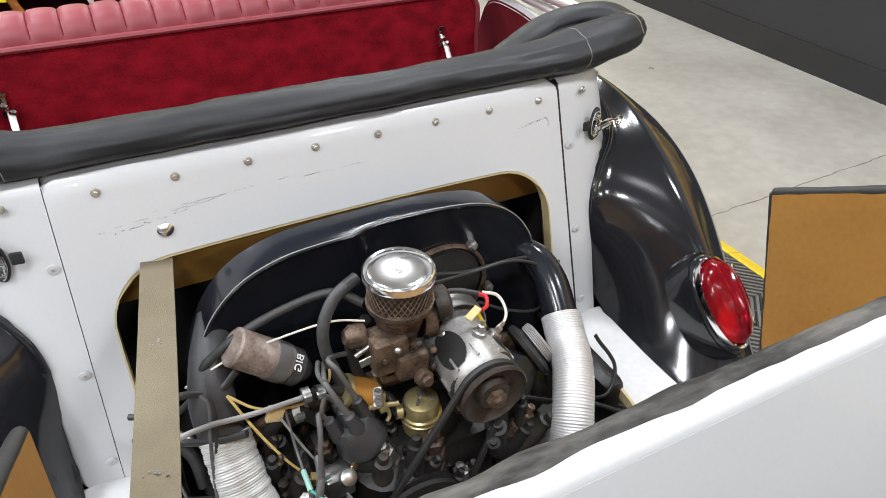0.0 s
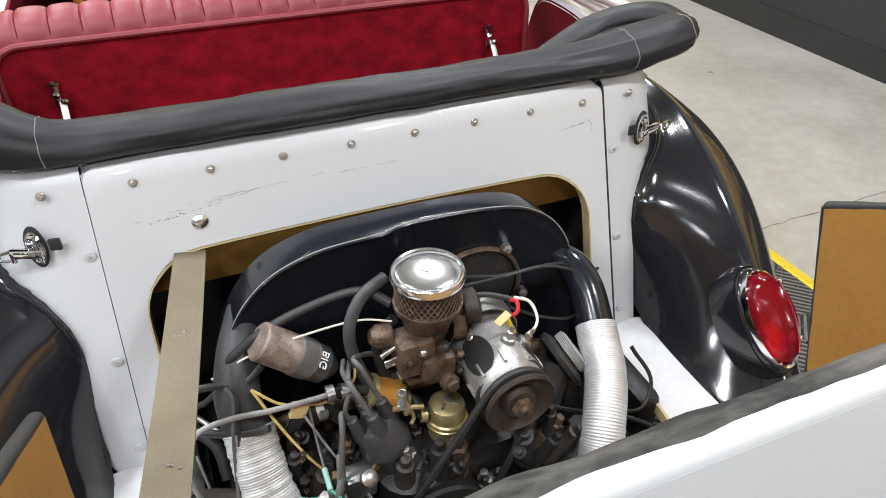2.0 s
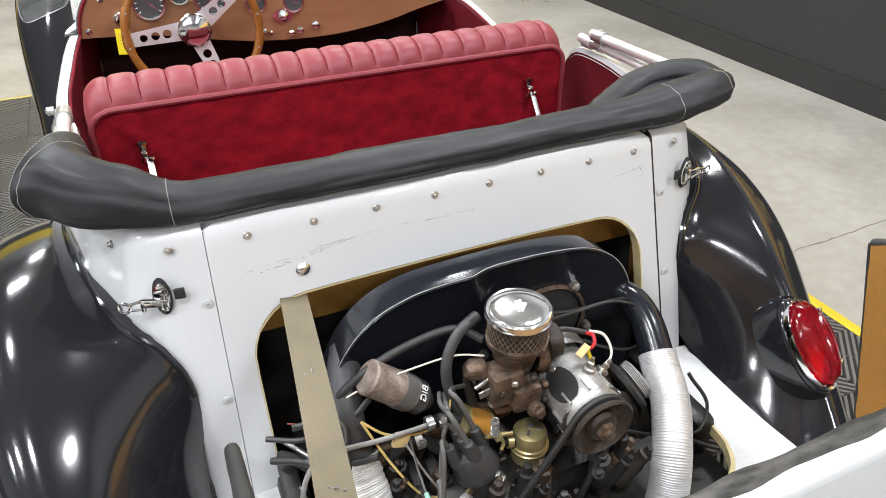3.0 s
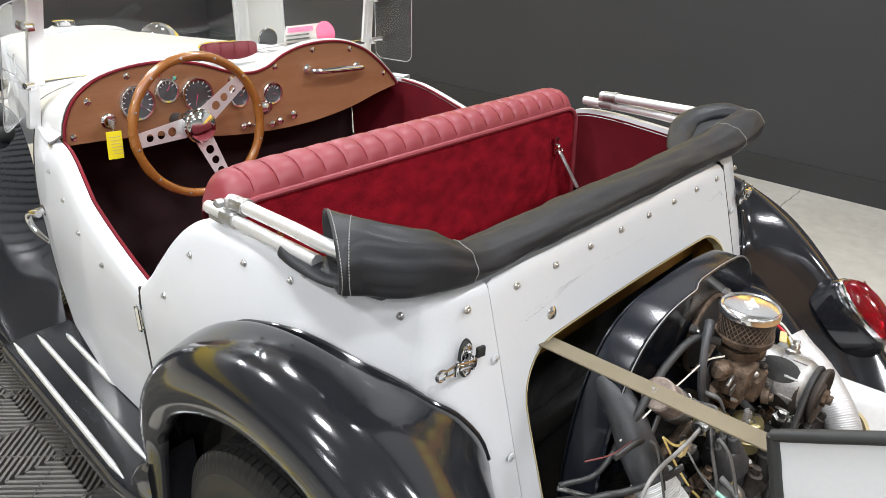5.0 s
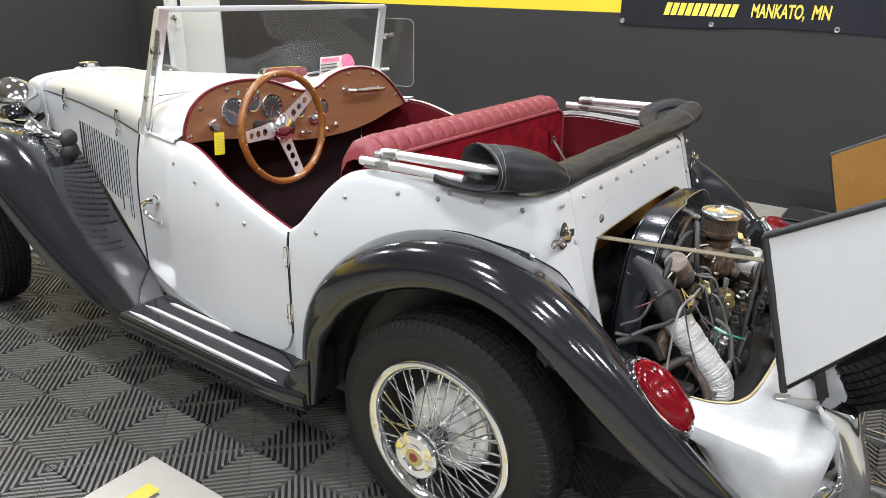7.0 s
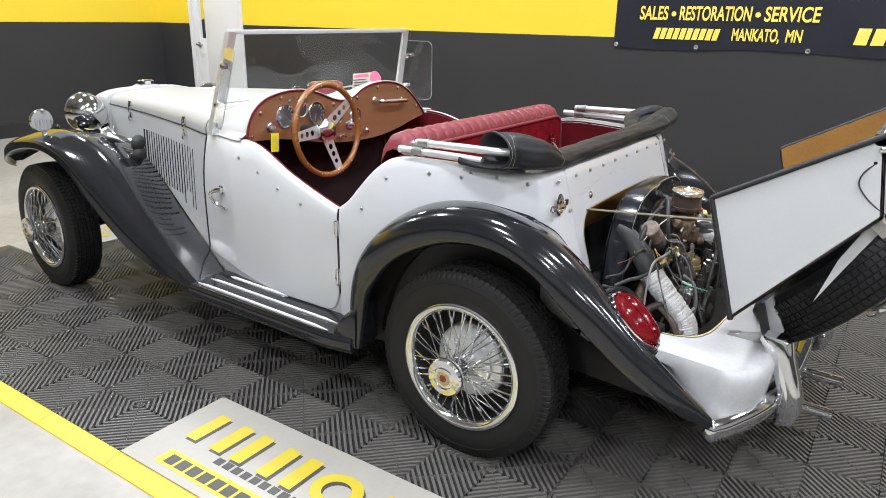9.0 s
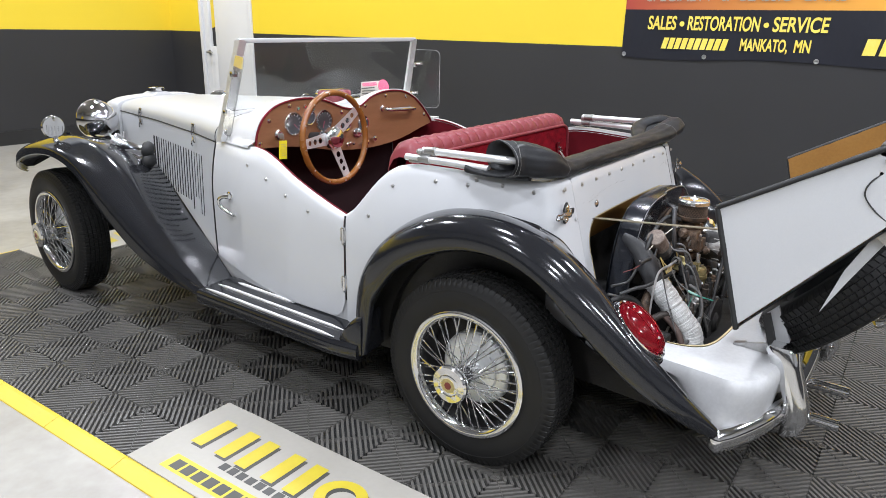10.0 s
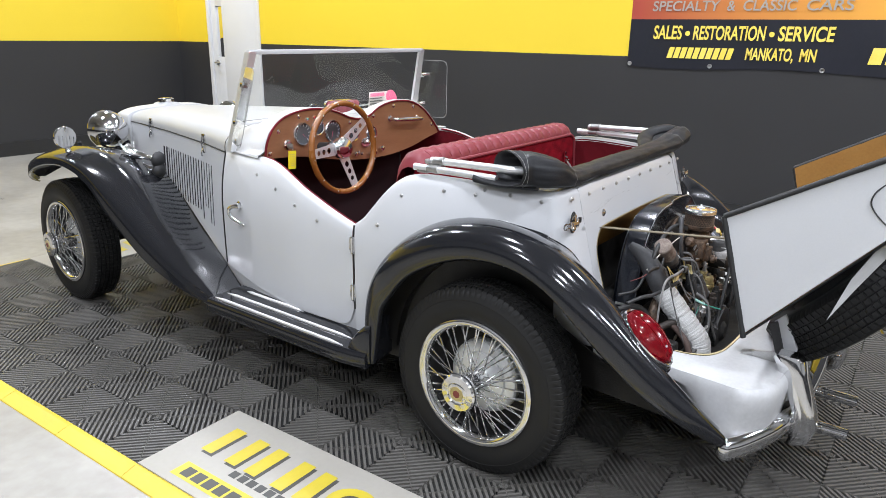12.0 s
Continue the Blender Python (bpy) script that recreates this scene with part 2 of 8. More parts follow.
WHITEWALL = material("grey_upper_wall", (0.30, 0.30, 0.30), (0.26, 0.26, 0.26), 0.7, scale=2, fine=80, bump=0.06)
BASEB = material("black_vinyl_skirting", (0.022, 0.022, 0.023), (0.017, 0.017, 0.017), 0.4, scale=4, fine=100)
DOORWHITE = material("white_door_paint", (0.66, 0.66, 0.66), (0.60, 0.60, 0.60), 0.4, scale=3, fine=100, bump=0.04)
CONCRETE = material("polished_concrete", (0.368, 0.353, 0.318), (0.225, 0.206, 0.174), 0.32, scale=1.6, fine=18, bump=0.05, rvar=0.14, mix=0.42)
TILE = material("dark_grey_tile_plastic", (0.110, 0.104, 0.095), (0.078, 0.074, 0.067), 0.48, scale=3, fine=90, bump=0.1, rvar=0.1, random_shift=0.2)
SIGNWHITE = material("printed_white", (0.39, 0.37, 0.33), (0.34, 0.32, 0.28), 0.4, scale=4, fine=60)
INKDARK = material("dark_grey_ink", (0.05, 0.05, 0.045), (0.06, 0.06, 0.055), 0.45)
INKYELLOW = material("yellow_ink", (0.56, 0.45, 0.035), (0.48, 0.38, 0.028), 0.42)
BANNER = material("black_banner_vinyl", (0.010, 0.011, 0.017), (0.016, 0.017, 0.024), 0.42, scale=2, fine=40, bump=0.05, stretch=(1, 1, 0.5), spec=0.35)
BANNERTEXT = material("golden_print", (0.85, 0.62, 0.06), (0.9, 0.72, 0.16), 0.45, scale=9)
BRUSHED = material("brushed_aluminium", (0.84, 0.84, 0.84), (0.72, 0.72, 0.72), 0.36, 0.7, scale=14, fine=300, bump=0.05)
RIMCHROME = material("polished_rim_metal", (0.84, 0.84, 0.84), (0.66, 0.66, 0.66), 0.10, 0.95, scale=14, fine=300, rvar=0.06)
CLEANER = material("dulled_cleaner_chrome", (0.86, 0.86, 0.86), (0.68, 0.68, 0.68), 0.13, 0.95, scale=16, fine=260, rvar=0.09)
DUSTY = material("dusty_black_plastic", (0.062, 0.063, 0.066), (0.022, 0.022, 0.023), 0.5, scale=26, fine=180, bump=0.2, rvar=0.15)
STUD = material("dull_stud_metal", (0.60, 0.58, 0.54), (0.36, 0.32, 0.27), 0.34, 0.7, scale=60, fine=300, bump=0.1)
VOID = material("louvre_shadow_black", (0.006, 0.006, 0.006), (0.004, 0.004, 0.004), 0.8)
BROWNHOSE = material("perished_brown_hose", (0.115, 0.075, 0.062), (0.05, 0.034, 0.03), 0.6, scale=30, fine=160, bump=0.3)
CANRUST = material("rusted_coil_can", (0.29, 0.24, 0.205), (0.10, 0.065, 0.05), 0.58, 0.25, scale=46, fine=240, bump=0.4, rvar=0.18, mix=0.34)
TILEBASE = material("shade_dark_tile_base", (0.018, 0.0175, 0.017), (0.012, 0.012, 0.012), 0.7)
OILBLACK = material("oil_blackened_case", (0.020, 0.018, 0.016), (0.006, 0.006, 0.006), 0.45, 0.2, scale=30, fine=160, bump=0.6, rvar=0.25)
# dark dial lifted to grey so its colour holds the glass reflection
DIAL = material("dial_with_glass_glare", (0.055, 0.058, 0.062), (0.085, 0.09, 0.095), 0.22, coat=0.5)
WHITEINK = material("white_ink", (0.8, 0.8, 0.8), (0.7, 0.7, 0.7), 0.5)
PINKINK = material("pink_print", (0.6, 0.09, 0.17), (0.5, 0.07, 0.14), 0.5)
BLACKPLASTIC = material("black_plastic", (0.02, 0.02, 0.021), (0.03, 0.03, 0.03), 0.35, scale=14, fine=120, bump=0.05)
CEIL = material("pale_ceiling", (0.30, 0.30, 0.30), (0.25, 0.25, 0.25), 0.8, scale=1, fine=20)
JOINT = material("gritty_floor_joint", (0.20, 0.185, 0.155), (0.10, 0.09, 0.075), 0.7, scale=12, fine=90, bump=0.3, mix=0.3)
HOUSING = material("dark_lamp_housing", (0.10, 0.10, 0.105), (0.08, 0.08, 0.085), 0.6)


def glass(name, colour=(1, 1, 1), rough=0.0, ior=1.45, part_clear=1.0):
    mt = bpy.data.materials.new(name)
    mt.use_nodes = True
    p = mt.node_tree.nodes["Principled BSDF"]
    p.inputs["Base Color"].default_value = (*colour, 1)
    p.inputs["Roughness"].default_value = rough
    p.inputs["Transmission Weight"].default_value = part_clear
    p.inputs["IOR"].default_value = ior
    return mt


GLASS = glass("clear_glass", (0.97, 0.985, 0.98), ior=1.3)
REDLENS = glass("red_lens", (0.60, 0.006, 0.024), 0.12, part_clear=0.86)
AMBER = glass("amber_filter_bowl", (0.74, 0.36, 0.08), 0.10, part_clear=0.5)
MIRROR = material("mirror_glass", (0.9, 0.9, 0.9), (0.88, 0.88, 0.88), 0.02, 1.0, rvar=0.01)

# ---- the showroom ----
WX, WY = 3.1, 7.2          # wall beside the car, wall ahead of it
BX, BY = -8.0, -8.0
CZ = 4.6
FZ = -0.018                # concrete below the tiles' top
BANDZ = 1.185


def plate(name, lo, hi, mt, label, cat, kind="structure", bevel=0.0):
    bm = bmesh.new()
    c = [(a + b) / 2 for a, b in zip(lo, hi)]
    s = [b - a for a, b in zip(lo, hi)]
    box(bm, c, s, bevel=bevel)
    return thing(name, bm, mt, label, cat, "", kind, smooth=False)


plate("floor", (BX - 0.3, BY - 0.3, FZ - 0.2), (WX + 0.3, WY + 0.3, FZ), CONCRETE, "polished pale concrete showroom floor with stains", "floor")
bm = bmesh.new()
random.seed(11)
jl = [(1.2 + 0.03 * k, 0.36 + 0.028 * (0.03 * k) + random.uniform(-0.004, 0.004)) for k in range(64)]
loft(bm, [[(x, y - 0.0015 - random.random() * 0.003, FZ + 0.0008), (x, y + 0.0015 + random.random() * 0.003, FZ + 0.0008)] for x, y in jl])
thing("floor_joint", bm, JOINT, "dark chipped joint cut across the concrete", "floor joint", "", "structure", smooth=False)
D0, D1, DH = 5.62, 6.58, 2.08   # the white door's opening in the wall beside the car
for nm, y0, y1, z0, z1 in (("wall_east", BY, D0, FZ, BANDZ), ("wall_east", D1, WY, FZ, BANDZ)):
    plate(nm, (WX, y0, z0), (WX + 0.15, y1, z1), WALL, "charcoal painted lower wall with black skirting", "wall")
for nm, y0, y1, z0, z1 in (("wall_east_upper", BY, D0, BANDZ, DH), ("wall_east_upper", D1, WY, BANDZ, DH)):
    plate(nm, (WX, y0, z0), (WX + 0.15, y1, z1), BAND, "bright yellow painted upper band of the wall", "wall")
plate("wall_east_top", (WX, BY, DH), (WX + 0.15, WY, CZ), WHITEWALL, "plain grey top of the showroom wall", "wall")
plate("wall_north", (BX, WY, FZ), (WX + 0.15, WY + 0.15, BANDZ), WALL, "charcoal painted lower wall ahead of the car", "wall")
plate("wall_north_upper", (BX, WY, BANDZ), (WX + 0.15, WY + 0.15, 2.6), BAND, "bright yellow painted band above the charcoal wall", "wall")
plate("wall_north_top", (BX, WY, 2.6), (WX + 0.15, WY + 0.15, CZ), WHITEWALL, "plain grey top of the showroom wall", "wall")
for z0, z1, mt, lab in ((FZ, BANDZ, WALL, "charcoal painted lower showroom wall"), (BANDZ, CZ, WHITEWALL, "plain grey upper showroom wall")):
    plate("wall_west", (BX - 0.15, BY, z0), (BX, WY + 0.15, z1), mt, lab, "wall")
for z0, z1, mt, lab in ((FZ, BANDZ, WALL, "charcoal painted lower showroom wall"), (BANDZ, CZ, WHITEWALL, "plain grey upper showroom wall")):
    plate("wall_south", (BX, BY - 0.15, z0), (WX + 0.15, BY, z1), mt, lab, "wall")
plate("ceiling", (BX - 0.15, BY - 0.15, CZ), (WX + 0.15, WY + 0.15, CZ + 0.15), CEIL, "plain pale showroom ceiling", "ceiling")
for y0, y1 in ((BY, D0 - 0.07), (D1 + 0.07, WY - 0.012)):
    plate("baseboard", (WX - 0.012, y0, FZ), (WX - 0.001, y1, 0.13), BASEB, "black vinyl skirting along the charcoal wall", "skirting")
plate("baseboard", (BX, WY - 0.012, FZ), (WX - 0.013, WY - 0.001, 0.13), BASEB, "black vinyl skirting along the charcoal wall", "skirting")

# the white door with its narrow window
door = group_at("door_1", "closed white steel door with a narrow window and lever handle", "door", (WX, D0, FZ), "", "structure")


def door_part(name, lo, hi, mt, label="", bevel=0.003):
    bm = bmesh.new()
    box(bm, [(a + b) / 2 for a, b in zip(lo, hi)], [b - a for a, b in zip(lo, hi)], bevel=bevel)
    return part(name, bm, mt, door, label)


DW = D1 - D0
for lo, hi in (((-0.02, 0.0, 0), (0.12, 0.05, DH)), ((-0.02, DW - 0.05, 0), (0.12, DW, DH)), ((-0.02, 0.05, DH - 0.05), (0.12, DW - 0.05, DH))):
    door_part("frame", lo, hi, DOORWHITE)
wy0, wy1, wz0, wz1 = DW - 0.26, DW - 0.14, 1.03, 1.62
for lo, hi in (((0.01, 0.052, 0.01), (0.055, wy0, DH - 0.052)), ((0.01, wy1, 0.01), (0.055, DW - 0.052, DH - 0.052)),
               ((0.01, wy0, 0.01), (0.055, wy1, wz0)), ((0.01, wy0, wz1), (0.055, wy1, DH - 0.052))):
    door_part("leaf", lo, hi, DOORWHITE, bevel=0.001)
door_part("window", (0.03, wy0, wz0), (0.036, wy1, wz1), MIRROR, "dark narrow reflecting window pane")
for zz, hw in ((1.79, 0.13), (1.74, 0.11), (1.69, 0.09)):
    door_part("notice_line", (0.0085, 0.40 - hw, zz), (0.011, 0.40 + hw, zz + 0.022), INKDARK, "dark printed bar of a notice", bevel=0)
bm = bmesh.new()
lathe(bm, [(0, 0.03), (0.008, 0.03), (0.01, 0.012), (0.05, 0.012)], (0.01, DW - 0.13, 0.965), (-1, 0, 0), 16)
tube(bm, [(-0.04, DW - 0.13, 0.965), (-0.045, DW - 0.18, 0.965), (-0.042, DW - 0.24, 0.963)], 0.009, 10, smooth=3)
part("door_handle", bm, STEEL, door, "brushed steel lever handle")

# vinyl banner on the wall
banner = group_at("banner", "black vinyl banner with golden lettering pinned to the wall", "banner", (WX, 1.19, 1.028))
BZ0, BZ1, BZM = 0.085, 1.15, 0.435
bm = bmesh.new()
rows_b = []
for i in range(81):
    yy = -i * 0.05
    rows_b.append([(-0.006 - 0.004 * (1 + math.sin(i * 0.55 + z * 7)) * 0.5, yy, z - 0.012 * math.sin(i * 0.21) * (1 if k == 0 else 0)) for k, z in enumerate(lin(BZ0, BZM, 8))])
loft(bm, rows_b)
part("lower_field", bm, BANNER, banner, "black lower field of the banner")
bm = bmesh.new()
loft(bm, [[(-0.006, -i * 0.05, z) for z in lin(BZM, BZ1, 6)] for i in range(81)])
mt = material("orange_fade_print", (0.62, 0.13, 0.03), (0.62, 0.13, 0.03), 0.45)
nt = mt.node_tree
sx, rp = nt.nodes.new("ShaderNodeSeparateXYZ"), nt.nodes.new("ShaderNodeValToRGB")
tc = nt.nodes.new("ShaderNodeTexCoord")
ml = nt.nodes.new("ShaderNodeMath")
ml.operation = "MULTIPLY"
ml.inputs[1].default_value = -0.5
nt.links.new(tc.outputs["Object"], sx.inputs[0])
nt.links.new(sx.outputs["Y"], ml.inputs[0])
nt.links.new(ml.outputs[0], rp.inputs[0])
rp.color_ramp.elements[0].color, rp.color_ramp.elements[1].color = (0.36, 0.05, 0.035, 1), (0.85, 0.42, 0.05, 1)
nt.links.new(rp.outputs[0], nt.nodes["Principled BSDF"].inputs["Base Color"])
part("upper_field", bm, mt, banner, "red to orange upper field of the banner")


def wall_text(words, y0, y1, z, size, mt, name="lettering", weight=0.003):
    """Lettering on the banner from y0 to y1 (both along the wall)."""
    m = Matrix.Translation((-0.013, (y0 + y1) / 2, z)) @ Matrix(((0, 0, -1, 0), (-1, 0, 0, 0), (0, 1, 0, 0), (0, 0, 0, 1)))
    ob = text_mesh(name, words, size, mt, Matrix(), banner, 0.0008, 0.08, weight=weight)
    ws = max(v.co.x for v in ob.data.vertices) - min(v.co.x for v in ob.data.vertices)
    ob.data.transform(m @ Matrix.Diagonal((abs(y1 - y0) / ws, 1, 1, 1)))
    return ob


for words, a, b in (("SALES", 0.0, 0.175), ("\u2022", 0.198, 0.222), ("RESTORATION", 0.242, 0.650), ("\u2022", 0.672, 0.696), ("SERVICE", 0.716, 1.0)):
    if words == "\u2022":
        bm = bmesh.new()
        lathe(bm, [(0.0, 0.018), (0.0015, 0.018), (0.0015, 0.0)], (-0.0125, -0.19 - 1.24 * (a + b) / 2, 0.335), (-1, 0, 0), 16)
        part("bullet", bm, BANNERTEXT, banner, "round golden dot between the words", smooth=False)
    else:
        wall_text(words, -0.19 - 1.24 * a, -0.19 - 1.24 * b, 0.335, 0.135, BANNERTEXT)
for words, a, b in (("MANKATO,", -0.88, -1.195), ("MN", -1.235, -1.34)):
    wall_text(words, a, b, 0.195, 0.115, BANNERTEXT)
for words, a, b in (("SPECIALTY", -0.16, -0.655), ("&", -0.71, -0.765), ("CLASSIC", -0.82, -1.17), ("CARS", -1.23, -1.51)):
    wall_text(words, a, b, 0.525, 0.100, SIGNWHITE, weight=0.001)


def banner_bar(y0, y1, z0, z1, mt, n=1, slant=0.02):
    w = (y1 - y0) / n
    for i in range(n):
        bm = bmesh.new()
        a, b = y0 + i * w, y0 + (i + 0.78) * w
        slab(bm, [(-0.012, a, z0), (-0.012, b, z0), (-0.012, b - slant, z1), (-0.012, a - slant, z1)], (-0.0015, 0, 0))
        part("print_bar", bm, mt, banner, "", smooth=False)


banner_bar(-0.31, -0.79, 0.155, 0.235, BANNERTEXT, 10)
banner_bar(-1.65, -3.2, 0.155, 0.26, BANNERTEXT, 16)
banner_bar(-0.3, -2.2, 0.66, 1.05, BANNERTEXT, 6, 0.08)
for yy in (-0.02, -0.64, -1.39, -2.1, -2.8, -3.5):
    bm = bmesh.new()
    lathe(bm, [(0, 0.007), (0.003, 0.014), (0.0, 0.017)], (-0.012, yy, 0.105), (-1, 0, 0), 14)
    part("grommet", bm, STEEL, banner, "small steel grommet")

# ceiling fixtures
fx = None
for lx in LIGHT_ROWS:
    for ly in LIGHT_STEPS:
        if (lx, ly) in DARK_BAYS:
            continue
        if fx is None:
            fx = group_at("ceiling_light", "round dark-housed high-bay ceiling light on a rod", "lamp", (lx, ly, LIGHT_Z), "ceiling lights")
            bm = bmesh.new()
            lathe(bm, [(0.0, 0.26), (0.012, 0.27), (0.05, 0.27), (0.06, 0.16), (0.12, 0.14), (0.125, 0.0)], (0, 0, 0), (0, 0, 1), 32)
            part("housing", bm, HOUSING, fx)
            bm = bmesh.new()
            tube(bm, [(0, 0, 0.12), (0, 0, CZ - LIGHT_Z)], 0.008, 8)
            part("hanger", bm, STEEL, fx)
        else:
            copy_thing(fx, pose(lx, ly, LIGHT_Z))

# interlocking floor tiles under the car, laid 1.2 degrees off its axis
TILE_M = Matrix.Translation((-1.2090, 1.6985, 0)) @ pose(0, 0, 0, 0, 0, 1.2)
tiles = group_at("tile_mat", "dark grey ribbed interlocking floor tiles with yellow edging", "floor mat", (0, 0, 0), "", "structure")
bm = bmesh.new()
P = 0.025


def rib(bm, a, b, w=0.0108, z0=-0.012):
    a, b = Vector((*a, 0)), Vector((*b, 0))
    d = (b - a).normalized()
    s = Vector((-d.y, d.x, 0)) * w / 2
    lip = Vector((-d.y, d.x, 0)) * (w / 2 - 0.0012)
    q = [a - s, a - lip, a + lip, a + s]
    r = [b - s, b - lip, b + lip, b + s]
    zs = (z0, 0, 0, z0)
    va = [bm.verts.new((p.x, p.y, z)) for p, z in zip(q, zs)]
    vb = [bm.verts.new((p.x, p.y, z)) for p, z in zip(r, zs)]
    for k in range(3):
        bm.faces.new((va[k], vb[k], vb[k + 1], va[k + 1]))


for k in range(16):
    c = (k + 0.5) * P
    if c < 0.2:
        for sx_, sy_ in ((1, 1), (-1, 1), (-1, -1), (1, -1)):
            rib(bm, (c * sx_, 0), (0, c * sy_))
    else:
        e = c - 0.2
        for sx_, sy_ in ((1, 1), (-1, 1), (-1, -1), (1, -1)):
            rib(bm, (0.2 * sx_, e * sy_), (e * sx_, 0.2 * sy_))
for s in (-0.198, 0.198):
    for a, b in (((s, -0.199), (s, 0.199)), ((-0.199, s), (0.199, s))):
        rib(bm, a, b, 0.003, -0.012)
for s in (-1, 1):
    # thin stiffening bars across the corners
    rib(bm, (-0.199, -0.199 * s), (0.199, 0.199 * s), 0.0042, -0.012)
# base sheet coloured near black to stand for shade between the ribs
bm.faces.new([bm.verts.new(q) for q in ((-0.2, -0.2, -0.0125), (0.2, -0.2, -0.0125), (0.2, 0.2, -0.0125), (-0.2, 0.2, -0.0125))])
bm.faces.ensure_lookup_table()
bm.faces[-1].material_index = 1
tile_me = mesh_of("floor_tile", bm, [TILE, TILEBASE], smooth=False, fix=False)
NROW = 15
FRONT_SIGN = {(2, 0), (3, 0), (4, 0), (5, 0)}
for i in range(7):
    for j in range(NROW):
        if (i, j) in FRONT_SIGN:
            continue
        t = new("floor_tile", tile_me)
        t.parent = tiles
        t.matrix_basis = TILE_M @ pose(0.4 * i, 1.4 - 0.4 * j, 0)
GX0, GX1, GY1 = -0.2, 2.6, 1.6


def edging(a, b, out):
    """One sloping yellow edging piece from a to b; out points away from the tiles."""
    bm = bmesh.new()
    a, b, out = Vector((*a, 0)), Vector((*b, 0)), Vector((*out, 0))
    sec = [(0.0, FZ), (0.0, 0.0), (0.012, 0.0), (0.060, FZ + 0.004), (0.062, FZ)]
    loft(bm, [[a + out * o + Vector((0, 0, z)) for o, z in sec], [b + out * o + Vector((0, 0, z)) for o, z in sec]], True, True)
    bmesh.ops.transform(bm, matrix=TILE_M, verts=bm.verts[:])
    part("edging", bm, YELLOW, tiles, "yellow sloped edging strip", smooth=False)


for j in range(NROW):
    y1 = GY1 - 0.4 * j
    edging((GX0, y1 - 0.001), (GX0, y1 - 0.399), (-1, 0))
    edging((GX1, y1 - 0.399), (GX1, y1 - 0.001), (1, 0))
for i in range(7):
    edging((GX0 + 0.4 * i + 0.399, GY1), (GX0 + 0.4 * i + 0.001, GY1), (0, 1))

# printed sign panels set among the tiles


def floor_sign(name, x0, x1, y0, y1, turn):
    """A printed panel in tile axes; its writing is a brand's, so it is drawn as bars and blocks."""
    sg = group_at(name, "white printed floor panel with yellow and grey block shapes", "sign")
    bm = bmesh.new()
    box(bm, ((x0 + x1) / 2, (y0 + y1) / 2, -0.003), (x1 - x0, y1 - y0, 0.016), bevel=0.001)
    bmesh.ops.transform(bm, matrix=TILE_M, verts=bm.verts[:])
    part("panel", bm, SIGNWHITE, sg)
    return sg


def sign_bar(sg, quad, z, mt):
    bm = bmesh.new()
    slab(bm, [(q[0], q[1], z) for q in quad], (0, 0, 0.0006))
    bmesh.ops.transform(bm, matrix=TILE_M, verts=bm.verts[:])
    part("print_block", bm, mt, sg, "", smooth=False)

# ---- the car: pale grey open tourer with black wings ----
car = group_at("car", "pale grey open two-seat roadster with black wings, rear engine lid open", "car")
WB = 2.475


RF_LIP = [(-0.788, 0.441, 0.257), (-0.775, 0.421, 0.426), (-0.785, 0.365, 0.519), (-0.785, 0.291, 0.604), (-0.785, 0.176, 0.672), (-0.785, 0.054, 0.712), (-0.785, -0.079, 0.715), (-0.785, -0.196, 0.676), (-0.775, -0.294, 0.594), (-0.755, -0.381, 0.508), (-0.735, -0.483, 0.424), (-0.7, -0.585, 0.36), (-0.625, -0.67, 0.295)]
RF_BODY = [(-0.675, 0.50, 0.30), (-0.675, 0.49, 0.50), (-0.665, 0.43, 0.62), (-0.655, 0.345, 0.70), (-0.645, 0.22, 0.76), (-0.628, 0.08, 0.785), (-0.600, -0.06, 0.765),
           (-0.555, -0.16, 0.71), (-0.53, -0.23, 0.63), (-0.525, -0.30, 0.54), (-0.53, -0.40, 0.455), (-0.545, -0.51, 0.38), (-0.57, -0.63, 0.305)]
RF_RIDGE = [(-0.69, 0.495, 0.30), (-0.687, 0.485, 0.50), (-0.678, 0.425, 0.62), (-0.668, 0.34, 0.70), (-0.655, 0.22, 0.765), (-0.645, 0.08, 0.790), (-0.638, -0.06, 0.772),
            (-0.624, -0.16, 0.728), (-0.619, -0.235, 0.680), (-0.616, -0.315, 0.612), (-0.617, -0.405, 0.518), (-0.618, -0.51, 0.42), (-0.60, -0.645, 0.31)]
RF_IN = [(-0.672, 0.50, 0.30), (-0.672, 0.49, 0.50), (-0.662, 0.43, 0.62), (-0.652, 0.345, 0.70), (-0.642, 0.22, 0.76), (-0.624, 0.08, 0.785), (-0.598, -0.06, 0.768),
         (-0.570, -0.125, 0.740), (-0.528, -0.160, 0.697), (-0.500, -0.190, 0.62), (-0.506, -0.234, 0.435), (-0.503, -0.41, 0.404), (-0.53, -0.635, 0.285)]
RF_BULGE = (0.03, 0.05, 0.06, 0.065, 0.065, 0.065, 0.068, 0.07, 0.072, 0.072, 0.065, 0.05, 0.02)


def half_width(y, z):
    """The body side's distance from the middle."""
    ys = (-0.30, -0.10, 0.0, 0.26, 0.60, 0.90, 1.20, 1.45, 1.72, 2.20, 2.65)
    ws = (0.505, 0.567, 0.624, 0.667, 0.683, 0.686, 0.655, 0.60, 0.512, 0.388, 0.305)
    w = float(np.interp(y, ys, ws))
    return w - 0.62 * max(0.0, z - 0.60) ** 2 - 0.02 * max(0.0, 0.45 - z)


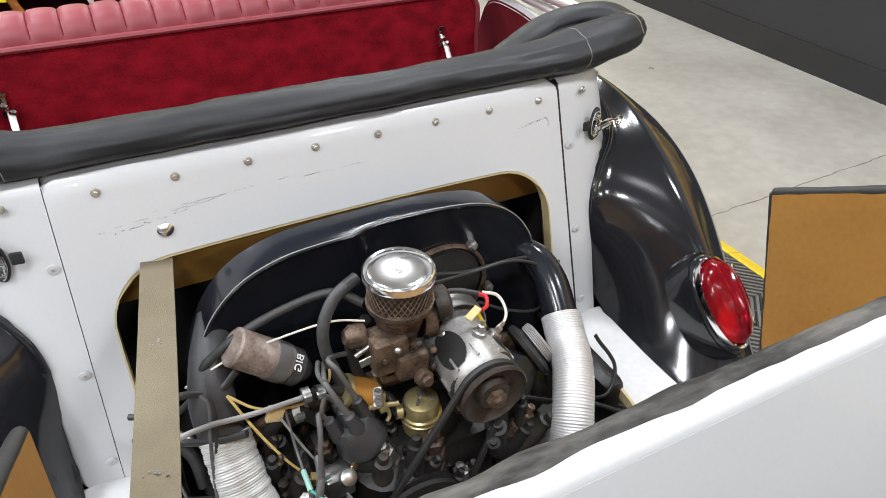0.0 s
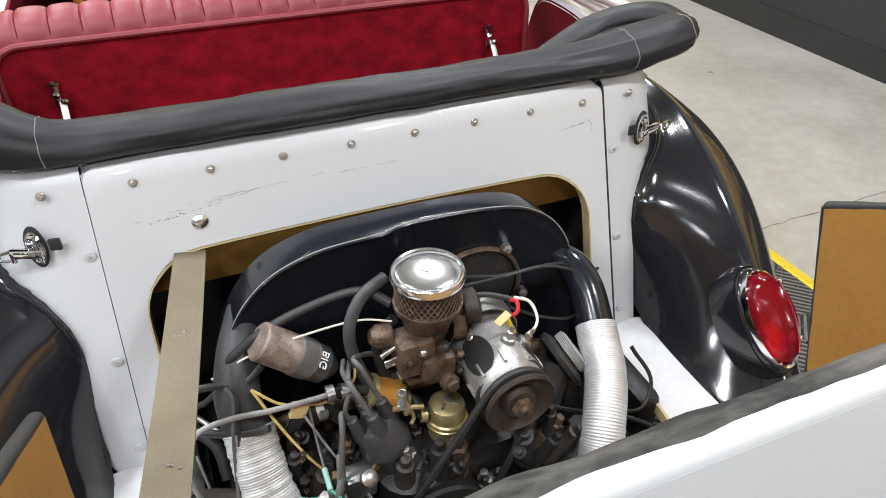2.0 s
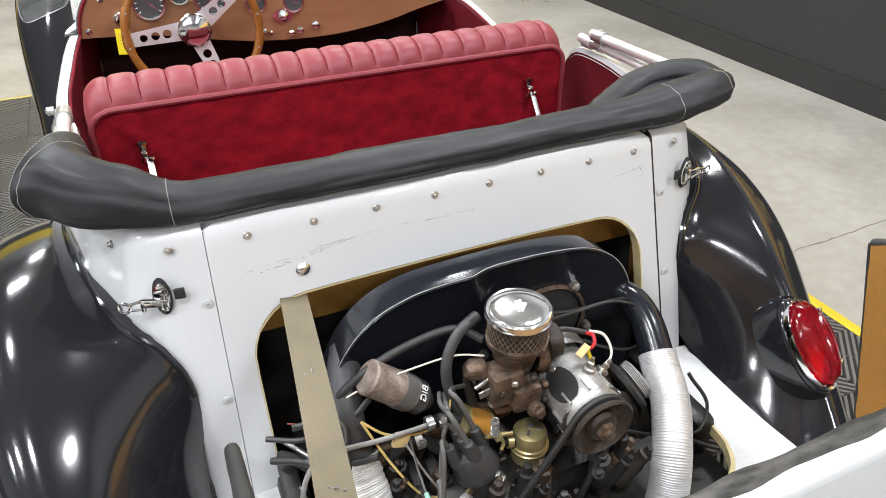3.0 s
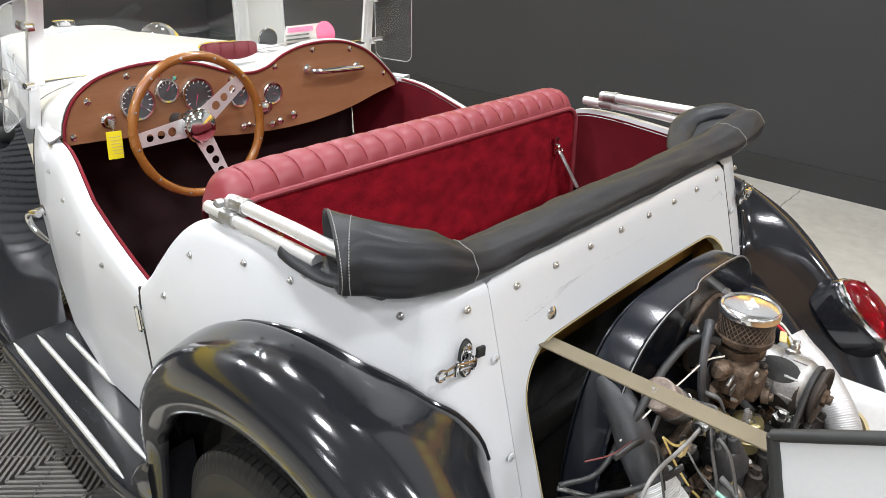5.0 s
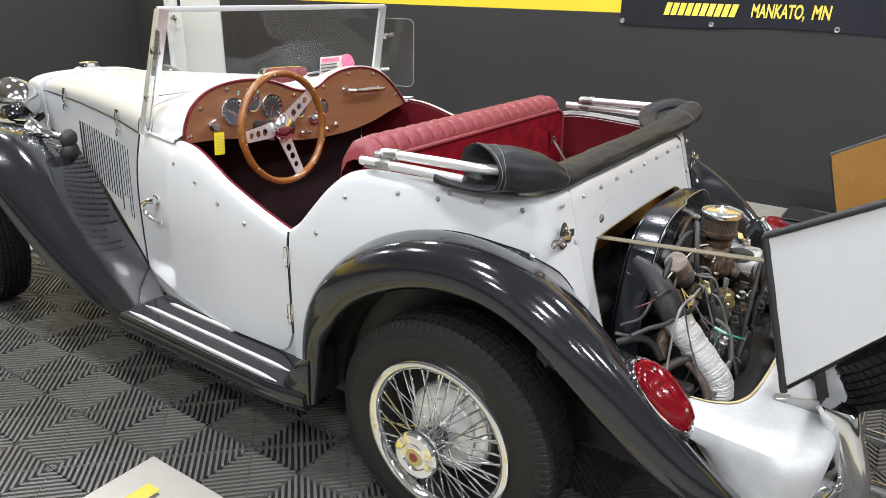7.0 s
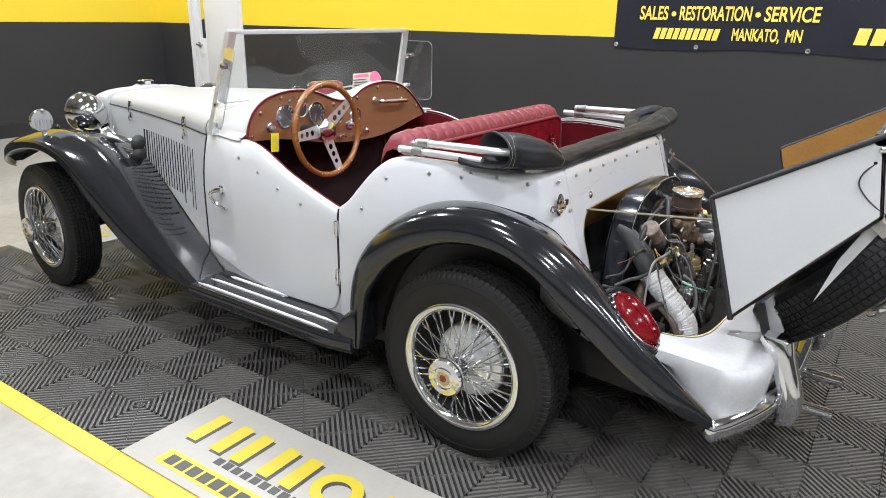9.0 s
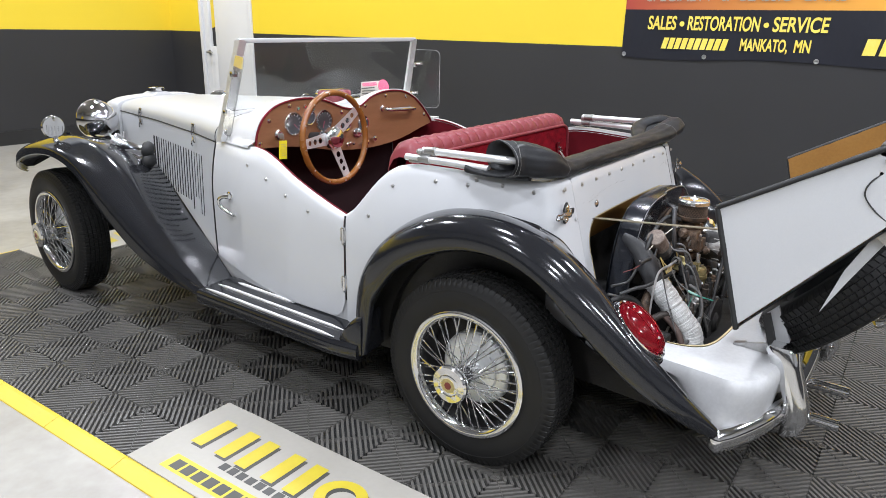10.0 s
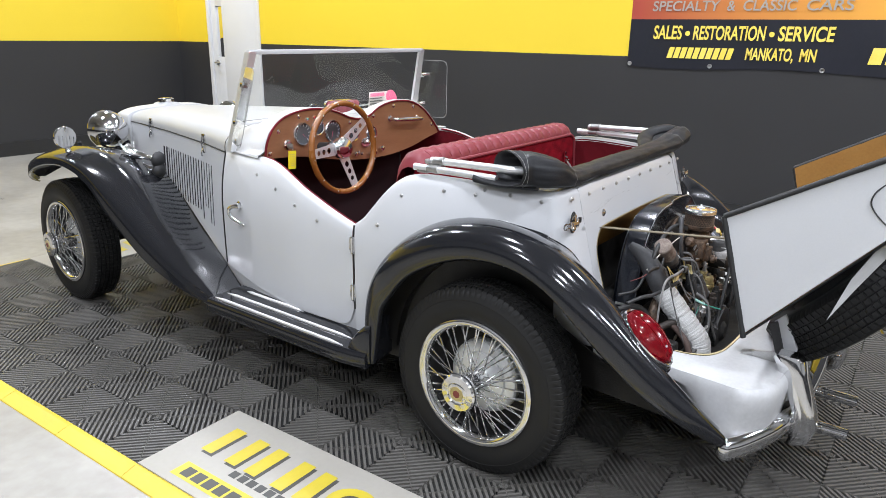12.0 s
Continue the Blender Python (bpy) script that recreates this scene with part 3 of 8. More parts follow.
def smooth_interp(x, xs, ys):
    c = np.array(spline(list(zip(xs, ys)), 12))
    o = np.argsort(c[:, 0])
    return float(np.interp(x, c[o, 0], c[o, 1]))


QY = (-0.12, 0.0, 0.13, 0.31, 0.40, 0.45, 0.49, 0.53, 0.57, 0.602)
QZ = (0.880, 0.884, 0.890, 0.893, 0.885, 0.862, 0.825, 0.775, 0.725, 0.70)
DY = (0.622, 0.72, 0.83, 0.95, 1.05, 1.12, 1.20, 1.44)
DZ = (0.687, 0.718, 0.757, 0.803, 0.838, 0.852, 0.856, 0.858)


def side_skin(bm, ys, top, bottom, thick=0.016, n=14, flange=0.028):
    """A side panel from bottom to top with a rolled top edge."""
    rings = []
    for y in ys:
        zt, zb = top(y), bottom(y)
        ring = []
        for z in lin(zb, zt - 0.018, n):
            ring.append((-half_width(y, z), y, z))
        w = half_width(y, zt)
        ring += [(-w + 0.001, y, zt - 0.010), (-w + 0.006, y, zt - 0.003), (-w + 0.014, y, zt), (-w + flange, y, zt - 0.001), (-w + flange + 0.002, y, zt - 0.02)]
        rings.append(ring)
    loft(bm, rings)


def make_quarter(bm):
    ys = lin(-0.075, 0.602, 60)
    low = sorted((b[1], b[2]) for b in RF_BODY if -0.2 < b[1] and b[2] > 0.4)
    side_skin(bm, ys, lambda y: smooth_interp(y, QY, QZ), lambda y: 0.30 if y > 0.5 else min(0.74, float(np.interp(y, [q[0] for q in low], [q[1] for q in low])) - 0.035))
    # rounded rear corner to the rear panel's seam
    rings = []
    for u in lin(0, 1, 9):
        ring = []
        zt = smooth_interp(-0.075, QY, QZ)
        tops = ((zt - 0.010, 0.001), (zt - 0.003, 0.006), (zt, 0.014), (zt - 0.001, 0.028), (zt - 0.02, 0.030))
        for k, (z, inset) in enumerate([(z, 0.0) for z in lin(0.41, zt - 0.018, 24)] + list(tops)):
            w = half_width(-0.075, z if k < 24 else zt)
            yr = rear_y(min(z, zt))
            a = Vector((-w + inset, -0.075))
            c = Vector((-w + 0.016 + inset - (z - 0.6) * 0.02, yr + 0.012 + inset))
            d = Vector((-SEAM(z), yr + inset))
            q = (1 - u) ** 2 * a + 2 * u * (1 - u) * c + u * u * d
            lim = float(np.interp(z, (0.45, 0.62, 0.697, 0.740, 0.768, 0.78), (0.504, 0.502, 0.530, 0.573, 0.602, 0.7)))
            ring.append((max(q.x, -lim), q.y, z))
        rings.append(ring)
    loft(bm, rings)
    bmesh.ops.remove_doubles(bm, verts=bm.verts[:], dist=0.0005)


def rear_y(z):
    return -0.105 - 0.30 * (0.88 - z)


def SEAM(z):
    return 0.425 + 0.035 * max(0.0, 0.88 - z)


for ob in pair("quarter_panel", make_quarter, PAINT, car, "pale grey rear quarter panel"):
    pass


def make_door(bm):
    ys = [float(v) for v in lin(0.612, 1.437, 46)]

    def low(y):
        r = 0.07
        zb = 0.305 + max(0, y - 1.0) * 0.12
        if y < 0.612 + r:
            zb += r - math.sqrt(max(0, r * r - (0.612 + r - y) ** 2))
        return zb
    side_skin(bm, ys, lambda y: smooth_interp(y, DY, DZ), low)


doors = pair("door", make_door, PAINT, car, "pale grey cutaway door, closed")


def make_sill(bm):
    rings = []
    for y in lin(0.51, 1.46, 22):
        w = half_width(y, 0.3) - 0.006
        rings.append([(-w, y, 0.42), (-w, y, 0.30), (-w + 0.01, y, 0.27), (-w + 0.05, y, 0.26)])
    loft(bm, rings)


pair("sill", make_sill, PAINT, car)

# rear panel with the engine opening, then the flat tray behind it
HOLE = [(-0.39, 0.415), (-0.39, 0.62)] + [(-0.39 + 0.10 * (1 - math.cos(a)), 0.645 + 0.10 * math.sin(a)) for a in lin(0.15, math.pi / 2, 8)]
HOLE += [(x, 0.745 + 0.004 * math.cos(x * 5)) for x in lin(-0.24, 0, 7)]
HOLE = HOLE + [(-x, z) for x, z in reversed(HOLE[:-1])]
RIM = []
for x, z in HOLE:
    RIM.append((x, z))
n_h = len(HOLE)
OUTER = []
for x, z in HOLE:
    s = -1 if x < 0 else 1
    if z < 0.70:
        OUTER.append((s * (SEAM(z) - 0.004), z if z > 0.46 else 0.415))
    elif abs(x) > 0.30:
        OUTER.append((s * (SEAM(z) - 0.004), 0.70 + (z - 0.70) * 3.8))
    else:
        OUTER.append((x * (0.421 / 0.30) if abs(x) < 0.30 else x, 0.872))
OUTER = [(max(-SEAM(z) + 0.0012, min(SEAM(z) - 0.004, x)) if x > -SEAM(z) + 0.006 else -SEAM(z) + 0.0012, z) for x, z in OUTER]
bm = bmesh.new()
rings = [[(HOLE[k][0], rear_y(HOLE[k][1]) + 0.014, HOLE[k][1]) for k in range(n_h)]]
for u in lin(0, 1, 7):
    ring = []
    for (x0, z0), (x1, z1) in zip(HOLE, OUTER):
        x, z = x0 + (x1 - x0) * u, z0 + (z1 - z0) * u
        ring.append((x, rear_y(z), z))
    rings.append(ring)
ring2, ring3 = [], []
for x, z in OUTER:
    up = z > 0.86
    ring2.append((x, rear_y(z) + (0.008 if up else 0.004), z + (0.008 if up else 0)))
    ring3.append((x, rear_y(z) + (0.035 if up else 0.02), z + (0.009 if up else 0)))
loft(bm, rings + [ring2, ring3])
part("rear_panel", bm, PAINT, car, "pale grey rear panel with cut engine opening and scratches")
bm = bmesh.new()
loft(bm, [[(x, rear_y(z) - 0.0012, z) for x, z in HOLE], [(x * 0.993, rear_y(z) - 0.0012, z - 0.004 * (z > 0.7)) for x, z in HOLE],
          [(x * 0.990, rear_y(z) + 0.022, z - 0.006 * (z > 0.7)) for x, z in HOLE]])
part("opening_edge", bm, FIBRE_EDGE, car, "bare cut fibreglass edge of the engine opening", smooth=False)

TRAY_OUT = spline([(-0.505, -0.236), (-0.498, -0.36), (-0.498, -0.48), (-0.508, -0.60), (-0.512, -0.665), (-0.475, -0.712), (-0.43, -0.735), (-0.36, -0.744), (-0.18, -0.748), (0, -0.748)], 4)
TRAY_IN = spline([(-0.39, -0.236), (-0.395, -0.32), (-0.395, -0.42), (-0.388, -0.49), (-0.36, -0.54), (-0.31, -0.565), (-0.25, -0.574), (-0.17, -0.579), (-0.08, -0.581), (0, -0.582)], 4)
TRAY_IN = TRAY_IN + [(-x, y) for x, y in reversed(TRAY_IN[:-1])]
TRAY_OUT = TRAY_OUT + [(-x, y) for x, y in reversed(TRAY_OUT[:-1])]
bm = bmesh.new()
rings = [[(x, y, 0.405) for x, y in TRAY_IN], [(x, y, 0.419) for x, y in TRAY_IN]]
for u in lin(0.1, 1, 6):
    rings.append([(a[0] + (b[0] - a[0]) * u, a[1] + (b[1] - a[1]) * u, 0.42 - 0.006 * u * u) for a, b in zip(TRAY_IN, TRAY_OUT)])
for o, z in ((0.006, 0.408), (0.011, 0.402), (0.015, 0.392), (0.017, 0.378), (0.014, 0.35), (0.008, 0.31), (0.0, 0.258), (-0.02, 0.258)):
    rings.append([(x * (1 + o * 0.9), y - o * (1 if y < -0.5 else 0), max(z, float(np.interp(-y, (0.50, 0.63), (0.385, 0.25))))) for x, y in TRAY_OUT])
loft(bm, rings)
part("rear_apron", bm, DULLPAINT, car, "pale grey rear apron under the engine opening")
bm = bmesh.new()
loft(bm, [[(x, y, 0.4215) for x, y in TRAY_IN], [(x * 0.985, y + 0.006 * (y < -0.5), 0.4215) for x, y in TRAY_IN], [(x * 0.985, y + 0.006 * (y < -0.5), 0.40) for x, y in TRAY_IN]])
part("tray_edge", bm, FIBRE_EDGE, car, "bare fibreglass edge of the tray", smooth=False)


# rear wings


def ease(v):
    v = min(1.0, max(0.0, v))
    return v * v * (3 - 2 * v)


def make_rear_wing(bm, tuck=0.0):
    low = 0.9 * tuck
    la = spline([(x + tuck, y, z - (low if y < 0.3 else 0)) for x, y, z in RF_LIP], 5)
    lb = spline(RF_RIDGE, 5)
    full = 1.0 - 12 * tuck
    lc = spline(RF_IN, 5)
    bu = [b[1] for b in spline([(k, v) for k, v in enumerate(RF_BULGE)], 5)]
    grid = []
    for k, (a, b, c) in enumerate(zip(la, lb, lc)):
        a, b, c = Vector(a), Vector(b), Vector(c)
        prev, nxt = Vector(la[max(k - 1, 0)]), Vector(la[min(k + 1, len(la) - 1)])
        t = (nxt - prev).normalized()
        out = t.cross(b - a).normalized()
        if out.dot(Vector((-0.4, a.y, a.z - 0.25))) < 0:
            out = -out
        ring = [a + Vector((0.014, 0, 0)) - out * 0.012, a + Vector((0.004, 0, 0)) - out * 0.012, a - out * 0.006]
        for u in lin(0, 1, 15):
            # fuller towards the outer edge, easing up to the crease beside the body
            swell = math.sin(math.pi * (0.90 * u) ** 0.75) ** 0.85
            ring.append(a.lerp(b, u) + out * bu[k] * 0.9 * (swell * full + 0.29 * u * (1 - full)))
        last = ring[-1]
        # the crown rolls over into a steep flank and runs out flat to the foot
        for u in lin(0.1, 1, 10):
            p = last.lerp(c, u)
            steep = ease((0.60 - c.z) / 0.12)
            f = (ease(u) * 0.6 + u * 0.4) * (1 - steep) + (1 - math.cos(0.5 * math.pi * u)) * steep
            x = p.x * (1 - steep) + (last.x + (c.x - last.x) * (0.35 * u + 0.65 * math.sin(0.5 * math.pi * u))) * steep
            ring.append(Vector((x, p.y, last.z + (c.z - last.z) * f)))
        grid.append(ring)
    g = np.array([[tuple(p) for p in r] for r in grid])
    for _ in range(10):
        # iron the sheet smooth, its lip and foot held
        s = g.copy()
        s[1:-1, 4:-1] = 0.5 * g[1:-1, 4:-1] + 0.25 * (g[:-2, 4:-1] + g[2:, 4:-1])
        h = s.copy()
        h[:, 12:-1] = 0.5 * s[:, 12:-1] + 0.25 * (s[:, 11:-2] + s[:, 13:])
        if _ < 8:
            h[:, 16:19] = s[:, 16:19]   # the soft crease stays
        g = h
    rings = [[Vector(p) for p in r] for r in g]
    for r in rings:
        c = r[-1]
        # hidden return under the body's edge
        r.append(c + Vector((0.022 if c.z > 0.52 else 0.006, 0.03 if c.y < 0.1 and c.z > 0.45 else 0.0, -0.007)))
    loft(bm, rings)


for tuck in (0.0, 0.046):
    bm = bmesh.new()
    make_rear_wing(bm, tuck)
    part("rear_wing", mirrored(bm) if tuck else bm, BLACK, car, "glossy black rear wing")


def make_wing_foot(bm):
    # swelling where the wing's front end stands on the running board
    rings = []
    for y, zt, xo in ((0.538, 0.300, -0.796), (0.530, 0.318, -0.800), (0.510, 0.345, -0.802), (0.485, 0.372, -0.800), (0.460, 0.392, -0.796), (0.438, 0.402, -0.792)):
        rings.append([(xo, y, 0.258), (xo - 0.002, y, 0.275), (xo, y, zt - 0.022), (xo + 0.006, y, zt - 0.008), (xo + 0.018, y, zt - 0.001), (xo + 0.06, y, zt + 0.004), (-0.69, y, zt + 0.006), (-0.69, y, 0.258)])
    loft(bm, rings, True, True)


pair("wing_foot", make_wing_foot, BLACK, car, "black foot of the wing on the running board")


def make_beading(bm):
    lb = spline(RF_IN, 4)
    tube(bm, [(x - 0.004 + 0.012 * ease((0.0 - y) / 0.2), y + 0.010 * ease((0.2 - y) / 0.2), z + 0.003 * (y > -0.1)) for x, y, z in lb[4:37]], 0.0045, 8)


pair("wing_beading", make_beading, BLACK, car)

# front wings, sweeping down to the running boards: station y, lip z, crown z, inner z
FF = [(2.90, 0.545, 0.565, 0.56), (2.84, 0.575, 0.635, 0.62), (2.72, 0.625, 0.705, 0.68), (2.58, 0.68, 0.752, 0.71), (2.42, 0.715, 0.778, 0.71), (2.26, 0.715, 0.778, 0.68),
      (2.10, 0.665, 0.745, 0.62), (1.95, 0.55, 0.675, 0.545), (1.82, 0.455, 0.585, 0.485), (1.70, 0.38, 0.50, 0.43), (1.58, 0.335, 0.425, 0.39), (1.45, 0.295, 0.355, 0.355), (1.29, 0.27, 0.298, 0.30)]
FX_LIP = (-0.70, -0.76, -0.82, -0.84, -0.845, -0.845, -0.845, -0.845, -0.84, -0.835, -0.83, -0.82, -0.81)
FX_IN = (-0.66, -0.56, -0.47, -0.43, -0.41, -0.40, -0.425, -0.46, -0.495, -0.525, -0.555, -0.60, -0.65)


def make_front_wing(bm):
    st = spline([(*a, xl, xi) for a, xl, xi in zip(FF, FX_LIP, FX_IN)], 4)
    rings = []
    for y, zl, zc, zi, xl, xi in st:
        xc = xl * 0.72 + xi * 0.28
        pts = spline([(xl, y, zl), (xl + 0.012, y, zl + (zc - zl) * 0.55), (xc - 0.03, y, zc - 0.006), (xc + 0.04, y, zc), (xc * 0.4 + xi * 0.6, y, zc * 0.55 + zi * 0.45), (xi, y, zi)], 4)
        ring = [(xl + 0.014, y, zl - 0.006), (xl + 0.004, y, zl - 0.010), (xl - 0.001, y, zl - 0.005)] + pts
        rings.append(ring)
    loft(bm, rings)


pair("front_wing", make_front_wing, BLACK, car, "glossy black swept front wing")


def make_board(bm):
    sec = [(-0.815, 0.235), (-0.825, 0.25), (-0.825, 0.282), (-0.815, 0.295), (-0.70, 0.298), (-0.64, 0.30), (-0.64, 0.26)]
    rings = []
    for y in lin(0.45, 1.29, 15):
        rings.append([(x + (0.02 * max(0, 0.55 - y) / 0.1 if x < -0.75 else 0), y, z) for x, z in sec])
    loft(bm, rings, caps=True)


boards = pair("running_board", make_board, BLACK, car, "black running board with chrome tread strips")
for sgn in (-1, 1):
    bd = boards[0 if sgn < 0 else 1]
    for x0, x1, y0, y1 in ((-0.795, -0.805, 1.27, 0.55), (-0.735, -0.745, 1.27, 0.56), (-0.675, -0.68, 1.22, 0.88)):
        bm = bmesh.new()
        run = lin(0, 1, 25)
        tube(bm, [(-sgn * (x0 + (x1 - x0) * u), y0 + (y1 - y0) * u, 0.2985) for u in run], [0.0072 * min(1.0, 0.25 + 9 * min(u, 1 - u)) for u in run], 10)
        part("tread_strip", bm, BRUSHED, bd, "chrome tread strip")


# scuttle from the dash's two humps to the bonnet's rear edge
DASH = [(-0.585, 0.855), (-0.575, 0.90), (-0.545, 0.952), (-0.49, 0.992), (-0.42, 1.013), (-0.34, 1.020), (-0.26, 1.015), (-0.18, 0.996), (-0.10, 0.966), (-0.03, 0.955)]
DASH = DASH + [(0.03, 0.966), (0.09, 0.996), (0.17, 1.015), (0.26, 1.018), (0.34, 1.006), (0.42, 0.972), (0.49, 0.918), (0.545, 0.862), (0.56, 0.84)]
DASH_TOP = spline(DASH, 3)
DASH_Y = 1.17


def bonnet_ring(y, n=55):
    """Half-round bonnet section from the left hinge line over to the right."""
    w, top = half_width(y, 0.84), float(np.interp(y, (1.40, 1.75, 2.1, 2.45, 2.66), (0.962, 0.951, 0.936, 0.919, 0.905)))
    ring = []
    for k in range(n):
        a = math.pi * k / (n - 1)
        cx, cz = math.cos(a), math.sin(a)
        ring.append((-w * (abs(cx) ** 0.75) * (1 if cx > 0 else -1), y, 0.842 + (top - 0.842) * cz ** 0.62))
    return ring


bm = bmesh.new()
nD = len(DASH_TOP)
back = bonnet_ring(1.445, nD)
rings = []
for u in lin(0, 1, 10):
    ring = []
    for k in range(nD):
        a, b = DASH_TOP[k], back[k]
        e = u * u * (3 - 2 * u)
        ax = a[0] * 1.012 - (0.03 * (1 - u) if k in (0,) else 0)
        ring.append((ax + (b[0] - ax) * e, DASH_Y + (1.445 - DASH_Y) * u, (a[1] + 0.008) * (1 - e) + b[2] * e))
    rings.append(ring)
rings = [[(x * 0.985, DASH_Y + 0.008, z - 0.012) for x, y, z in rings[0]], [(x, DASH_Y - 0.004, z - 0.004) for x, y, z in rings[0]]] + rings
loft(bm, rings)
part("scuttle", bm, BONNET, car, "pale grey scuttle rising in two humps")


def make_scuttle_side(bm):
    rings = []
    for y in lin(1.165, 1.445, 8):
        u = (y - 1.165) / 0.28
        xt = -(0.592 + (half_width(1.445, 0.842) - 0.592) * u)
        wz = half_width(y, 0.845)
        rings.append([(xt, y, 0.860 - 0.014 * u), (-(wz + 0.001), y, 0.864 - 0.012 * u), (-(wz + 0.003), y, 0.852)])
    loft(bm, rings)


pair("scuttle_edge", make_scuttle_side, PAINT, car)

bm = bmesh.new()
loft(bm, [bonnet_ring(y) for y in lin(1.452, 2.665, 24)])
bonnet = part("bonnet_top", bm, BONNET, car, "pale cream-grey tapering bonnet top")


def make_bonnet_side(bm):
    rings = []
    for y in lin(1.452, 2.665, 30):
        low = smooth_interp(y, (1.45, 1.7, 1.95, 2.2, 2.62), (0.33, 0.40, 0.50, 0.60, 0.66))
        rings.append([(-half_width(y, 0.84) - 0.0 - 0.10 * (0.836 - z) * 0.35, y, z) for z in lin(low, 0.836, 8)])
    loft(bm, rings)


bsides = pair("bonnet_side", make_bonnet_side, PAINT, car, "pale grey louvred bonnet side")


def side_x(y, z):
    return half_width(y, 0.84) + 0.035 * (0.836 - z)


for sgn, host in ((-1, bsides[0]), (1, bsides[1])):
    for k in range(20):
        y = 2.255 - k * 0.0325
        z1 = 0.757 - k * 0.0003
        z0 = 0.530 - k * 0.0010 - (0.035 if k in (15, 18, 19) else 0) + (0.03 if k in (16, 17) else 0)
        bm = bmesh.new()
        rings = []
        for z in lin(z0, z1, 5):
            e = 0.35 if z in (z0, z1) else 1
            x = side_x(y, z)
            rings.append([(sgn * (x + 0.0004), y + 0.006, z), (sgn * (x + 0.0012 + 0.003 * e), y + 0.002, z), (sgn * (x + 0.0012 + 0.0035 * e), y - 0.001, z), (sgn * (x - 0.002), y - 0.001, z)])
        loft(bm, rings, caps=True)
        part("louvre", bm, PAINT, host, smooth=False)
        # black strip on the skin stands for shade inside the louvre
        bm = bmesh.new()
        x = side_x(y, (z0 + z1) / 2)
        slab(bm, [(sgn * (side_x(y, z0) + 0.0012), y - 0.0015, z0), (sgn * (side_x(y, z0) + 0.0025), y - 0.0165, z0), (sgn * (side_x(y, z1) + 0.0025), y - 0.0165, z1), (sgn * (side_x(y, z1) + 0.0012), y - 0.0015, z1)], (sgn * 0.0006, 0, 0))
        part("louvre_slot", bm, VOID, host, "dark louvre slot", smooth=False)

# dark valances that close the nose behind the wings


def make_valance(bm):
    loft(bm, [[(-half_width(y, 0.84) + 0.02, y, 0.22), (-half_width(y, 0.84) + 0.02, y, 0.62)] for y in lin(1.46, 2.55, 8)])


pair("valance", make_valance, SOOT, car, "black inner valance")

# radiator shell
bm = bmesh.new()
rings = []
for y, s, dz in ((2.667, 1.0, 0), (2.670, 1.05, 0.006), (2.765, 1.06, 0.008), (2.80, 1.03, 0.0), (2.805, 0.9, -0.03)):
    r = bonnet_ring(2.665)
    rings.append([(x * s, y, z + dz + (0.012 if abs(x) < 0.05 else 0)) for _, (x, _, z) in zip(r, r)] + [(0.27 * s, y, 0.45), (-0.27 * s, y, 0.45)])
loft(bm, rings, True, True)
part("radiator_shell", bm, PAINT, car, "pale grey radiator shell with yellowed edge")
bm = bmesh.new()
lathe(bm, [(0, 0.05), (0.006, 0.05), (0.008, 0.036), (0.02, 0.036), (0.022, 0.044), (0.038, 0.044), (0.042, 0.036), (0.044, 0.0)], (0, 2.735, 0.904), (0, 0, 1), 28)
part("radiator_cap", bm, CHROME, car, "chrome radiator cap")

# ---- inside the car ----
def make_trim(bm):
    rings = []
    for y in lin(-0.07, 1.43, 48):
        zt = (smooth_interp(y, QY, QZ) if y < 0.61 else smooth_interp(max(y, 0.625), DY, DZ)) - 0.012
        rings.append([(-half_width(y, z) + 0.036 + 0.012 * max(0, 0.7 - z), y, z) for z in lin(0.80 if y < 0.0 else 0.62 if y < 0.5 else 0.26, zt, 8)])
    loft(bm, rings)


pair("side_trim", make_trim, TRIM_RED, car, "dark red carpeted inner side trim")


def make_piping(bm):
    pts = []
    for y in lin(0.615, 1.165, 24):
        zt = smooth_interp(max(y, 0.625), DY, DZ)
        pts.append((-half_width(y, zt) + 0.034, y, zt - 0.004))
    tube(bm, pts, 0.004, 8)


pair("door_piping", make_piping, TRIM_RED, car, "dark red edge piping")
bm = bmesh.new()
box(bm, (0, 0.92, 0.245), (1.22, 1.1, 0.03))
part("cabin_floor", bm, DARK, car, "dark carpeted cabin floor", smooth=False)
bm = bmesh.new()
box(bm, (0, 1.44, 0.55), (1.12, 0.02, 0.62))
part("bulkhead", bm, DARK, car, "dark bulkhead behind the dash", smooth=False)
bm = bmesh.new()
box(bm, (0, 0.21, 0.60), (1.08, 0.38, 0.016))
part("luggage_well", bm, CARPET, car, "red carpeted well behind the seat", smooth=False)
# the board's dark colour carries the shade below the rolled hood
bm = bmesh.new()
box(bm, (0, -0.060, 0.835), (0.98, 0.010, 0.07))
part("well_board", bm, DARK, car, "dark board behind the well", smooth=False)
# added black sheet that gives the dark shade beneath the roll
bm = bmesh.new()
slab(bm, [(-0.455, -0.098, 0.872), (0.455, -0.098, 0.872), (0.52, -0.045, 0.872), (0.55, 0.03, 0.872), (0.40, 0.035, 0.872), (-0.40, 0.035, 0.872), (-0.55, 0.03, 0.872), (-0.52, -0.045, 0.872)], (0, 0, -0.008))
part("hood_shelf", bm, RUBBER, car, "black shelf under the rolled hood", smooth=False)
bm = bmesh.new()
box(bm, (0, 0.395, 0.46), (1.10, 0.012, 0.30))
part("seat_bulkhead", bm, CARPET, car, "", smooth=False)
